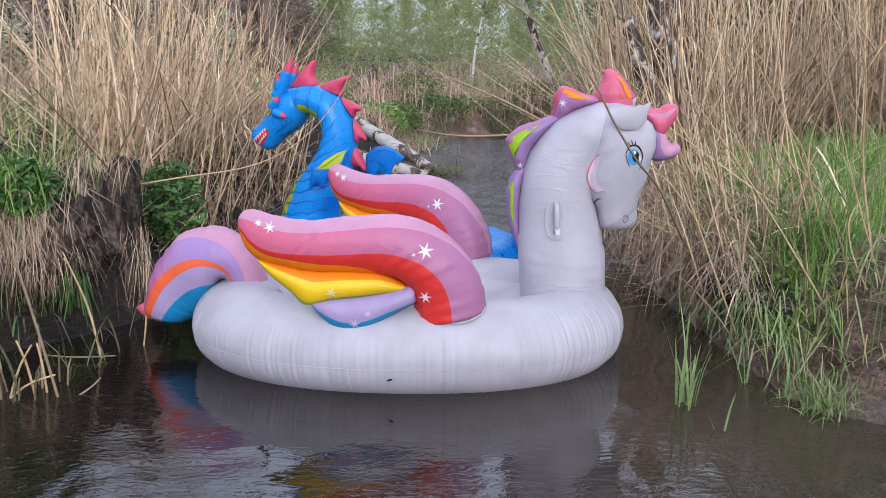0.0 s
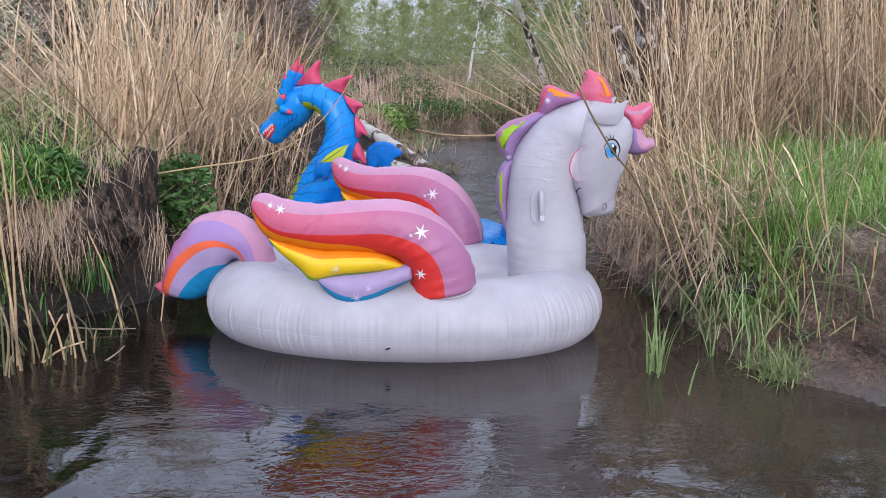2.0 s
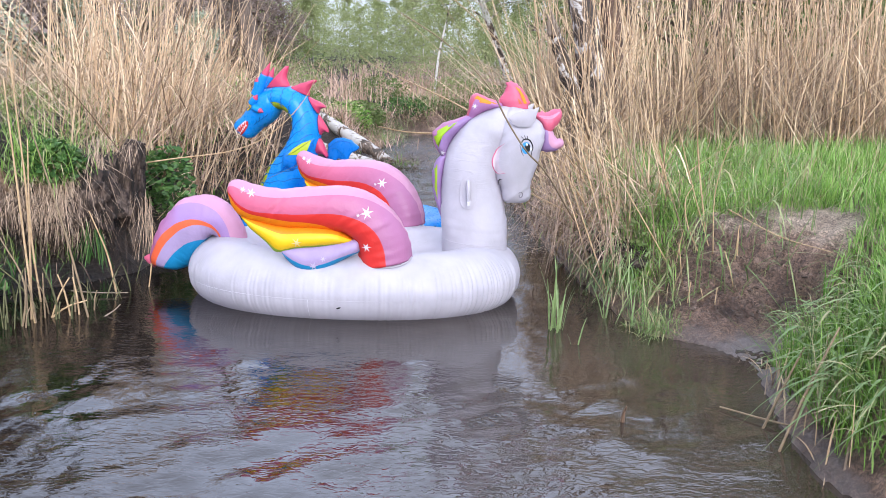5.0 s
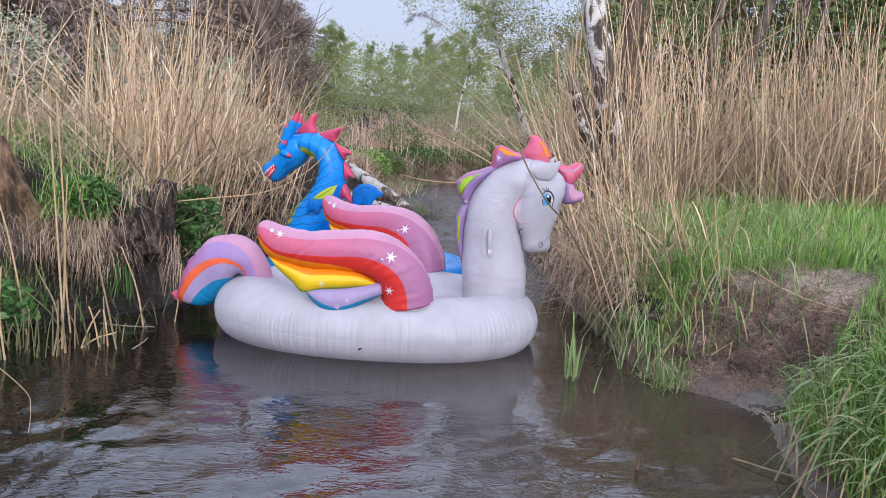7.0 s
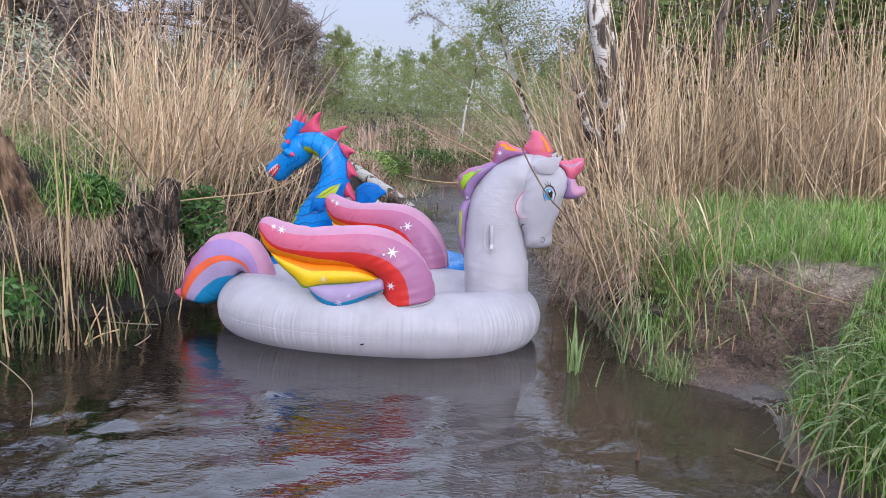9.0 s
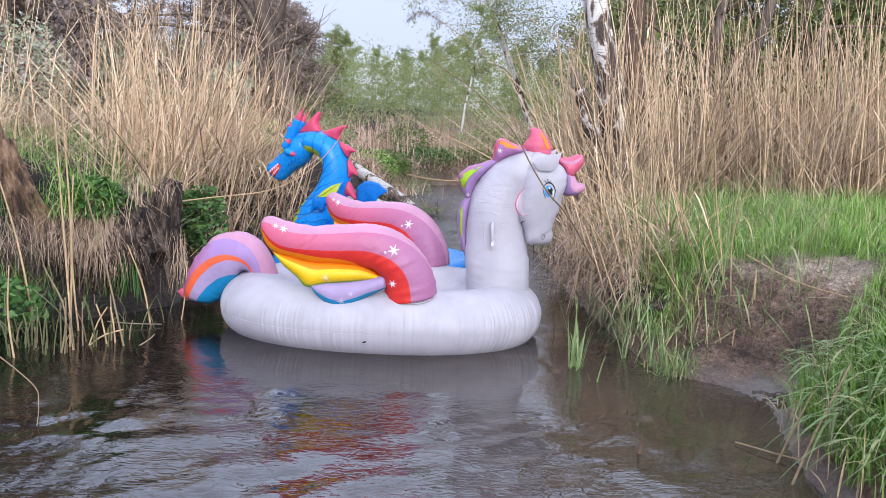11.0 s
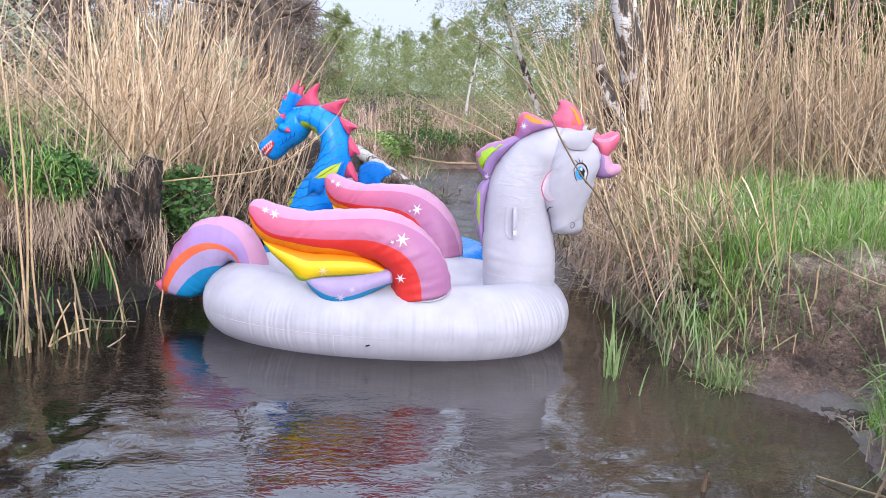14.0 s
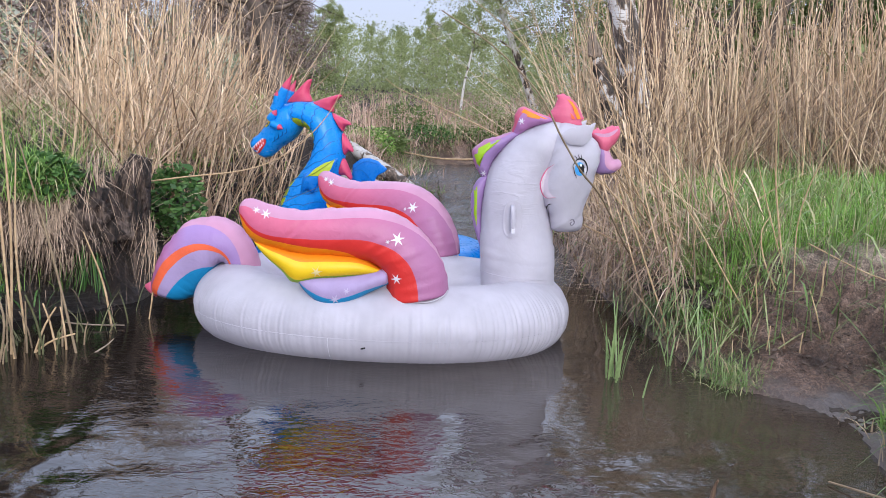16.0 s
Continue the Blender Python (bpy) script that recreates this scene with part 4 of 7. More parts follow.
    part("grip", tube([(0.727, py - 0.008, 0.785), (0.727, py - 0.035, 0.765), (0.729, py - 0.042, 0.715), (0.731, py - 0.035, 0.665), (0.731, py - 0.008, 0.645)], [0.012, 0.014, 0.012], 8, 24), WHITE, hp, "raised white grab handle")
    part("grip_strap", patch(neck, [(0.721, 0.68), (0.741, 0.68), (0.743, 0.64), (0.723, 0.64)], 0.046), SILVER, hp)

    # mane rolls along the crest
    m1 = Puff([(0.562, 0.505), (0.528, 0.594), (0.497, 0.707), (0.494, 0.82), (0.517, 0.895), (0.575, 0.945)], [(0.570, 0.505), (0.566, 0.594), (0.562, 0.707), (0.568, 0.82), (0.585, 0.90), (0.60, 0.945)], [0.01, 0.05, 0.07, 0.07, 0.05], 50, [[0.12, 0.45, 0.5, 0.45, 0.1], [1.0]], 8, (0.1, 0.1))
    mane = part("mane_roll", m1.data, [PURPLE, PURPLE], u, "purple mane roll with a lime green flash")
    part("flash", patch(m1, [(0.506, 0.845), (0.525, 0.875), (0.527, 0.82), (0.528, 0.74), (0.533, 0.64), (0.512, 0.72)], 0.004), GREEN, mane)
    m2 = Puff([(0.555, 0.90), (0.505, 0.985), (0.487, 1.048), (0.497, 1.085), (0.561, 1.133), (0.64, 1.158), (0.71, 1.185), (0.75, 1.170)], [(0.59, 0.90), (0.592, 0.955), (0.605, 0.99), (0.625, 1.03), (0.66, 1.075), (0.70, 1.12), (0.735, 1.15), (0.76, 1.165)], [0.03, 0.075, 0.085, 0.085, 0.07, 0.04], 60, [[0.10, 0.16, 0.20, 0.22, 0.2, 0.1], [1.0]], 8, (0.06, 0.06), seed=4)
    mane2 = part("mane_roll", m2.data, [PINK, PURPLE], u, "purple and pink mane roll with a green flash and star")
    part("flash", patch(m2, [(0.507, 0.985), (0.500, 1.045), (0.520, 1.085), (0.575, 1.118), (0.645, 1.142), (0.60, 1.105), (0.555, 1.055), (0.535, 1.00), (0.527, 0.965)], 0.004, 4), GREEN, mane2)
    part("star", patch(m2, star(0.556, 0.945, 0.022), 0.005), SILVER, mane2, "silver printed star")
    m3 = Puff([(0.70, 1.150), (0.712, 1.22), (0.722, 1.290), (0.750, 1.325), (0.80, 1.312), (0.86, 1.288), (0.93, 1.268)], [(0.735, 1.150), (0.765, 1.175), (0.80, 1.197), (0.84, 1.213), (0.88, 1.228), (0.91, 1.238), (0.94, 1.25)], [0.03, 0.075, 0.085, 0.075, 0.03], 50, [[0.14, 0.25, 0.22, 0.1], [1.0]], 8, (0.08, 0.08), seed=6)
    mane3 = part("mane_roll", m3.data, [ROSE, MAUVE], u, "mauve and rose mane roll with an orange flash")
    part("flash", patch(m3, [(0.748, 1.295), (0.765, 1.312), (0.80, 1.297), (0.87, 1.272), (0.90, 1.262), (0.84, 1.262), (0.785, 1.270)], 0.004), ORANGE, mane3)
    part("star", patch(m3, star(0.752, 1.245, 0.022), 0.005), SILVER, mane3, "silver printed star")
    m4 = Puff([(0.925, 1.235), (0.912, 1.285), (0.938, 1.345), (0.948, 1.388), (0.972, 1.408)], [(1.105, 1.235), (1.088, 1.290), (1.062, 1.345), (1.03, 1.378), (0.985, 1.402)], [0.06, 0.062, 0.055, 0.04, 0.012], 40, ends=(0.0, 0.12), pucker=0.009, seed=8, power=1.1)
    tuft = part("mane_tuft", m4.data, ROSE, u, "rose crest tuft with orange flames")
    part("flash", patch(m4, [(1.0, 1.375), (1.03, 1.36), (1.06, 1.32), (1.082, 1.27), (1.062, 1.268), (1.045, 1.30), (1.03, 1.335)], 0.004), ORANGE, tuft)
    part("flash", patch(m4, [(1.018, 1.302), (1.035, 1.29), (1.05, 1.268), (1.03, 1.268)], 0.004), FLAME, tuft)
    f1 = Puff([(1.12, 1.225), (1.17, 1.218), (1.205, 1.213), (1.24, 1.230), (1.272, 1.246), (1.302, 1.232), (1.31, 1.20)], [(1.13, 1.19), (1.18, 1.14), (1.205, 1.08), (1.235, 1.075), (1.262, 1.11), (1.285, 1.14), (1.31, 1.19)], [0.04, 0.06, 0.07, 0.065, 0.045, 0.02], 44, ends=(0.1, 0.10), pucker=0.008, seed=9, power=1.1)
    fore = part("forelock", f1.data, ROSE, u, "rose and purple curling forelock")
    part("flash", line_on(f1, [(1.16, 1.195), (1.21, 1.185), (1.25, 1.195), (1.29, 1.222)], 0.022, 0.005), LPINK, fore)
    f2 = Puff([(1.17, 1.15), (1.225, 1.13), (1.258, 1.10), (1.278, 1.058), (1.31, 1.052), (1.330, 1.035), (1.328, 1.012)], [(1.16, 1.12), (1.19, 1.05), (1.178, 0.985), (1.20, 0.966), (1.255, 0.966), (1.30, 0.985), (1.328, 1.008)], [0.04, 0.06, 0.065, 0.06, 0.03], 44, [[0.0, 0.25, 0.45, 0.7, 1.0], [1.0]], 8, (0.1, 0.12), seed=10)
    part("forelock_curl", f2.data, [LPINK, PURPLE], fore, "purple curl with a pink tip")

    # tail: one arched roll with painted bands
    outer = [(-0.705, 0.25), (-0.72, 0.337), (-0.747, 0.412), (-0.801, 0.51), (-0.871, 0.583), (-0.976, 0.619), (-1.075, 0.608), (-1.168, 0.562), (-1.238, 0.494), (-1.302, 0.402), (-1.337, 0.317), (-1.358, 0.232), (-1.36, 0.147)]
    inner = [(-0.890, 0.25), (-0.905, 0.315), (-0.918, 0.345), (-0.945, 0.352), (-0.968, 0.332), (-0.988, 0.292), (-1.012, 0.248), (-1.042, 0.204), (-1.076, 0.166), (-1.115, 0.136), (-1.175, 0.112)]
    outer = outer[:-2] + [(-1.362, 0.225), (-1.366, 0.172), (-1.345, 0.135)]
    tail = Puff(outer, inner, [0.11, 0.13, 0.14, 0.15, 0.155, 0.155, 0.15, 0.14, 0.11], 100,
                [[0.48, 0.38, 0.27, 0.17, 0.08, 0.03, 0.0, 0.0, 0.0], [0.86, 0.73, 0.62, 0.49, 0.37, 0.28, 0.20, 0.14, 0.09], [0.95, 0.81, 0.70, 0.58, 0.48, 0.42, 0.37, 0.33, 0.30], [1.0, 1.0, 1.0, 0.92, 0.78, 0.68, 0.62, 0.58, 0.56], [1.0]], 5, (0.0, 0.07), pucker=0.006, seed=12)
    tl = part("tail", tail.data, [LPINK, TAILPURPLE, FLAME, LILAC, TEAL], u, "arched tail striped pink, purple, orange, lilac and teal")
    part("tail_tip", tube([(-1.335, 0.000, 0.172), (-1.372, 0.000, 0.178), (-1.398, 0.000, 0.182), (-1.412, 0.000, 0.184)], [0.055, 0.042, 0.03, 0.008], 14, 20), ROSE, tl, "rounded rose tail tip")

    # lips where the wings are welded to the ring
    for cx, cy in ((0.236, -0.505), (0.262, 0.50)):
        lip = []
        for t in np.linspace(0, 2 * math.pi, 40):
            px, py2 = cx + 0.160 * math.cos(t), cy + 0.136 * math.sin(t) - 0.02 * math.cos(t)
            lip.append((px, py2, 0.155 + 0.212 * math.sqrt(max(0.0, 1 - ((abs(py2) - 0.492) / 0.245) ** 2)) + 0.001))
        part("weld_lip", tube(lip, [0.005, 0.005], 6, 80), WHITE, ring, "white welded lip round the wing foot")

    unicorn_wing(u, pose(0.40, -0.50, 0, 0, 0, 5) @ pose(-0.40, 0, 0))
    unicorn_wing(u, pose(0.42, 0.50, 0, 0, 0, -26) @ pose(-0.40, 0, 0.01))
    return u


unicorn_float()


# ---------------------------------------------------------------- dragon float
def spike(parent, p0, p1, tip, w=0.035, lean=0.10, seed=1):
    """A plump crimson fin between p0 and p1 with a blunt tip."""
    p0, p1, tip = (np.array(p, float) for p in (p0, p1, tip))
    e = (p1 - p0) * 0.09
    m0 = p0 * 0.45 + tip * 0.55 - (p1 - p0) * 0.07
    m1 = p1 * 0.55 + tip * 0.45 + (p0 - p1) * lean
    s = Puff([p0, m0, tip - e], [p1, m1, tip + e * 0.6], [w, w * 1.05, w * 0.8, w * 0.45], 20, ends=(0, 0.14), seed=seed)
    return part("back_spike", s.data, CRIMSON, parent)


def small_wing(parent, m):
    b = Puff([(-0.02, 0.0), (0.06, 0.05), (0.14, 0.10), (0.235, 0.13)], [(-0.04, -0.15), (0.01, -0.11), (0.055, -0.14), (0.10, -0.07), (0.155, -0.06), (0.235, 0.11)], [0.03, 0.04, 0.035, 0.010], 30, ends=(0.12, 0.1))
    w = part("wing", b.data, DWING, parent, "small blue wing with a chartreuse inner patch")
    w.matrix_basis = m
    part("wing_patch", patch(b, [(0.02, -0.01), (0.07, 0.045), (0.14, 0.09), (0.215, 0.118), (0.19, 0.05), (0.16, 0.0), (0.10, -0.005)], 0.004, 4), LIME, w, "chartreuse patch")
    part("wing_rib", line_on(b, [(0.0, -0.02), (0.08, 0.02), (0.21, 0.115)], 0.007, 0.006), OLIVE, w)
    return w


def dragon_float():
    d = thing("dragon_float", "inflatable blue dragon swim float with crimson spikes and chartreuse belly", "pool float", m=pose(-0.77, 5.25, 0, 0, 0, -14) @ Matrix.Scale(1.07, 4))
    v, q, X, Y, Z = float_ring(0.86, 0.68, 0.22, 0.17, 0.11, 260, 32, 0.004, 9)
    v = v + np.array([0.42, 0.05, 0])
    ring = new("ring_body", grid_mesh("ring_body", v, q, DBLUE, True))
    ring.parent = d
    fv, ff, fi = cushion(0.5, 0.34, 0.17, 0.06)
    part("seat_floor", (np.array(fv) + np.array([0.42, 0.05, 0]), ff, fi), DBLUE, d)
    rng = np.random.default_rng(4)
    for k in range(26):
        i, j = int(rng.uniform(150, 250)), int(rng.uniform(1, 6))
        c = v[i * 32 + j]
        o = [(c[0] + a, c[1] - 0.004 - 0.02 * abs(b), c[2] + b) for a, b in oval(0, 0, 0.014, 0.007, rng.uniform(-1, 1), 8)]
        part("scale_mark", (o, [tuple(range(8))], [0]), DDARK, ring)

    back = [(0.10, 0.20), (0.057, 0.401), (0.13, 0.561), (0.173, 0.702), (0.197, 0.825), (0.185, 0.945), (0.141, 1.063), (0.083, 1.135), (0.002, 1.178), (-0.095, 1.196), (-0.183, 1.186), (-0.272, 1.15)]
    front = [(-0.36, 0.20), (-0.31, 0.373), (-0.257, 0.494), (-0.202, 0.599), (-0.114, 0.698), (-0.051, 0.779), (-0.016, 0.857), (-0.013, 0.926), (-0.049, 0.985), (-0.114, 1.014), (-0.171, 1.003), (-0.227, 0.952)]
    neck = Puff(back, front, [0.20, 0.19, 0.18, 0.165, 0.15, 0.145, 0.14, 0.13, 0.12], 90, [[0.76, 0.78, 0.82, 0.86, 0.88, 0.86, 0.76, 0.66, 0.64], [1.0]], 9, (0, 0.08))
    nk = part("neck", neck.data, [DBLUE, LIME], d, "blue scaled neck with chartreuse belly")
    for k in range(12):
        s = 0.18 + k * 0.066
        part("scale_line", neck.across(s, 0.04, 0.78 if k < 8 else 0.62, 0.006, 0.003, 33, 0.006), DMID, nk)
        part("belly_line", neck.across(s + 0.01, 0.88 if k < 8 else 0.76, 0.99, 0.006, 0.003, 8), OLIVE, nk)
    for i in range(40):
        s, vv = rng.uniform(0.05, 0.45), rng.uniform(0.5, 0.78)
        a = neck.across(s, vv, vv + 0.03, 0.012, 0.003, 5, 0.002)
        part("scale_mark", a, DDARK, nk)

    brow = [(-0.115, 1.189), (-0.218, 1.173), (-0.29, 1.14), (-0.332, 1.07), (-0.385, 1.014), (-0.441, 0.951), (-0.489, 0.912), (-0.503, 0.872)]
    jaw = [(-0.11, 1.03), (-0.165, 0.947), (-0.212, 0.904), (-0.268, 0.87), (-0.324, 0.821), (-0.372, 0.787), (-0.415, 0.790), (-0.495, 0.845)]
    head = Puff(brow, jaw, [0.08, 0.135, 0.14, 0.12, 0.095, 0.085, 0.06], 50, ends=(0.08, 0.12))
    hd = part("head", head.data, DBLUE, d, "blue dragon head with open red mouth and white teeth")
    part("eye", patch(head, oval(-0.352, 1.030, 0.034, 0.021, 0.8, 14), 0.006), YELLOW, hd, "yellow printed eye")
    part("eye_rim", line_on(head, [(-0.385, 1.0), (-0.358, 1.045), (-0.325, 1.060)], 0.008, 0.008), DDARK, hd)
    part("pupil", patch(head, oval(-0.352, 1.030, 0.009, 0.015, 0.8, 10), 0.009), BLACK, hd)
    mouth = [(-0.476, 0.839), (-0.431, 0.883), (-0.383, 0.921), (-0.348, 0.922), (-0.345, 0.90), (-0.362, 0.872), (-0.402, 0.824), (-0.43, 0.812)]
    mo = part("mouth", patch(head, mouth, 0.006), RED, hd, "red printed mouth")
    for t in np.linspace(0.08, 0.92, 6):
        x, z = -0.466 + 0.10 * t, 0.845 + 0.082 * t
        part("tooth", patch(head, [(x - 0.008, z), (x + 0.006, z + 0.010), (x + 0.009, z - 0.017)], 0.010, 1), EYEWHITE, mo)
    for t in np.linspace(0.1, 0.9, 5):
        x, z = -0.428 + 0.07 * t, 0.818 + 0.075 * t
        part("tooth", patch(head, [(x - 0.004, z - 0.004), (x + 0.007, z + 0.006), (x - 0.008, z + 0.016)], 0.010, 1), EYEWHITE, mo)
    part("nostril", patch(head, oval(-0.470, 0.905, 0.011, 0.006, 0.8, 8), 0.006), DDARK, hd)
    for k in range(4):
        part("cheek_line", line_on(head, [(-0.30 + 0.03 * k, 0.90 + 0.02 * k), (-0.28 + 0.03 * k, 0.915 + 0.02 * k), (-0.275 + 0.03 * k, 0.94 + 0.02 * k)], 0.006, 0.005), DDARK, hd)
    # blue horns with crimson tips
    for (x, z), (x1, z1), y, r in (((-0.29, 1.12), (-0.165, 1.365), -0.08, 0.042), ((-0.30, 1.13), (-0.215, 1.33), 0.08, 0.038), ((-0.305, 1.06), (-0.248, 1.125), -0.125, 0.030), ((-0.285, 1.03), (-0.20, 1.00), -0.13, 0.030), ((-0.275, 1.17), (-0.262, 1.255), -0.10, 0.024)):
        P, Q = np.array([x, y, z]), np.array([x1, y * 1.2, z1])
        cut = P * 0.36 + Q * 0.64
        h = part("horn", tube([P, P * 0.6 + Q * 0.4, cut], [r, r * 0.92, r * 0.72], 12, 12), DBLUE, hd)
        part("horn_tip", tube([P * 0.38 + Q * 0.62, P * 0.15 + Q * 0.85, Q * 0.97 + P * 0.03, Q], [r * 0.74, r * 0.55, r * 0.25, 0.003], 12, 12), CRIMSON, h, "crimson horn tip")
    # crest of spikes down the neck
    spike(d, (-0.24, 1.175), (-0.047, 1.19), (-0.067, 1.34), 0.05, seed=2)
    spike(d, (-0.05, 1.185), (0.107, 1.125), (0.160, 1.243), 0.05, seed=3)
    spike(d, (0.10, 1.12), (0.180, 0.995), (0.235, 1.05), 0.045, seed=4)
    spike(d, (0.18, 0.99), (0.195, 0.833), (0.255, 0.865), 0.045, seed=5)
    spike(d, (0.19, 0.82), (0.155, 0.693), (0.250, 0.669), 0.045, seed=6)
    spike(d, (0.165, 0.69), (0.085, 0.474), (0.165, 0.485), 0.045, seed=7)
    small_wing(d, pose(-0.015, -0.19, 0.705, 0, 0, 12) @ Matrix.Scale(0.92, 4))
    fan = Puff([(0.0, 0.0), (0.06, 0.045), (0.13, 0.055), (0.20, 0.035), (0.26, -0.01)], [(-0.01, -0.12), (0.05, -0.15), (0.085, -0.105), (0.15, -0.135), (0.185, -0.07), (0.25, -0.025)], [0.016, 0.02, 0.018, 0.012, 0.006], 30, ends=(0.12, 0.1))
    fw = part("wing", fan.data, DWING, d, "small blue fan-shaped wing")
    fw.matrix_basis = pose(0.235, 0.05, 0.765, 0, 0, -6)
    part("wing_rib", line_on(fan, [(0.01, -0.03), (0.10, 0.03), (0.20, 0.02)], 0.006, 0.005), DMID, fw)
    part("wing_rib", line_on(fan, [(0.01, -0.04), (0.08, -0.03), (0.15, -0.09)], 0.006, 0.005), DMID, fw)
    # curled tail at the far end of the ring
    tail = Puff([(1.15, 0.15), (1.18, 0.34), (1.24, 0.50), (1.35, 0.58), (1.46, 0.50), (1.51, 0.42), (1.52, 0.36)], [(1.41, 0.15), (1.38, 0.28), (1.39, 0.36), (1.41, 0.40), (1.44, 0.385), (1.45, 0.36), (1.47, 0.33)], [0.10, 0.09, 0.08, 0.07, 0.05, 0.03], 50, [[0.74, 0.74], [1.0]], 9, (0, 0.12))
    tl = part("tail", tail.data, [DBLUE, LIME], d, "curled blue tail with crimson spikes")
    for p0, p1, tip in (((1.19, 0.36), (1.26, 0.50), (1.17, 0.53)), ((1.26, 0.52), (1.39, 0.56), (1.33, 0.66)), ((1.43, 0.505), (1.50, 0.45), (1.54, 0.53))):
        spike(tl, p0, p1, tip, 0.03)
    return d


dragon_float()


# ---------------------------------------------------------------- trees
def limb_points(p, d, length, rng, n=5, wander=0.12, sag=0.0):
    pts = [np.array(p, float)]
    d = np.array(d, float)
    for i in range(n):
        d = d + rng.normal(0, wander, 3)
        d[2] -= sag
        d /= np.linalg.norm(d)
        pts.append(pts[-1] + d * length / n)
    return pts


def broadleaf(name, label, seed, height_m, spread_m, trunk_r, leaf, leaf_size, count, bark, droop=0.0, crown_from=0.35, lean=(0.0, 0.0), branches=16):
    """A tapered trunk, limbs that leave it all round and a loose crown of small leaves along the twigs."""
    rng = np.random.default_rng(seed)
    t = thing(name, label, "tree")
    top = np.array([lean[0], lean[1], height_m])
    spine = [np.array([0, 0, -0.3])] + [top * k + np.r_[rng.normal(0, 0.02 * height_m, 2) * k, 0] for k in (0.25, 0.5, 0.75, 1.0)]
    sp = curve(spine, 40)
    part("trunk", tube(spine, [trunk_r * 1.25, trunk_r, trunk_r * 0.7, trunk_r * 0.4, trunk_r * 0.12], 10, 30, 0.03), bark, t)
    limbs, centres = [], []
    for b in range(branches):
        k = rng.uniform(crown_from, 0.97)
        p = sp[int(k * 39)]
        a = rng.uniform(0, 2 * np.pi)
        ln = spread_m * (1.15 - 0.8 * (k - crown_from) / (1 - crown_from)) * rng.uniform(0.7, 1.15)
        pts = limb_points(p, (math.cos(a), math.sin(a), rng.uniform(0.3, 0.9)), ln, rng, 5, 0.14, droop * 0.12)
        r0 = trunk_r * 0.35 * (1 - 0.6 * k)
        limbs.append(tube(pts, [r0, r0 * 0.5, r0 * 0.15], 4, 7))
        for w in range(6):
            q = pts[rng.integers(1, 6)]
            tp = limb_points(q, (rng.normal(), rng.normal(), rng.uniform(-0.2, 0.7) - droop), spread_m * rng.uniform(0.18, 0.45), rng, 4, 0.25, droop * 0.35)
            limbs.append(tube(tp, [r0 * 0.22, r0 * 0.06], 3, 3))
            m = max(1, count // (branches * 6))
            u = rng.uniform(0, 1, m)
            c = np.array(tp)
            pos = np.stack([np.interp(u * 4, range(5), c[:, j]) for j in range(3)], axis=1)
            centres.append(pos + rng.normal(0, spread_m * 0.05, (m, 3)))
    tagged(part("branchwork", merge(*limbs), bark, t), kind="stuff")
    c = np.vstack(centres)
    v, q = leaf_cards(c, leaf_size * 1.25 * rng.uniform(0.6, 1.3, len(c)), rng, 0.7, 0.6, True)
    cr = new("crown", grid_mesh("crown", v, q, leaf))
    cr.parent = t
    return t


def conifer(name, label, seed, height_m, spread_m, count):
    rng = np.random.default_rng(seed)
    t = thing(name, label, "tree")
    part("trunk", tube([(0, 0, -0.3), (0.03, 0.02, height_m * 0.5), (0, 0, height_m)], [0.02 * height_m, 0.013 * height_m, 0.01], 8, 16), REDBARK, t)
    k = rng.uniform(0.12, 1.0, count) ** 0.9
    a = rng.uniform(0, 2 * np.pi, count)
    layer = 0.75 + 0.25 * np.sin(k * 42)
    r = spread_m * (1.02 - k) * np.sqrt(rng.uniform(0.05, 1, count)) * layer * (0.8 + 0.2 * np.sin(a * 3 + seed))
    c = np.stack([r * np.cos(a), r * np.sin(a), k * height_m - 0.25 * r], axis=1)
    v, q = leaf_cards(c, 0.055 * height_m * rng.uniform(0.6, 1.4, count), rng, 0.35, 0.3, True)
    cr = new("crown", grid_mesh("crown", v, q, NEEDLE))
    cr.parent = t
    return t


def at_ground(x, y, turn=0.0, s=1.0, dz=0.0):
    return Matrix.LocRotScale((x, y, float(height(x, y)) + dz), Euler((0, 0, radians(turn))), (s, s, s))


rng = np.random.default_rng(21)
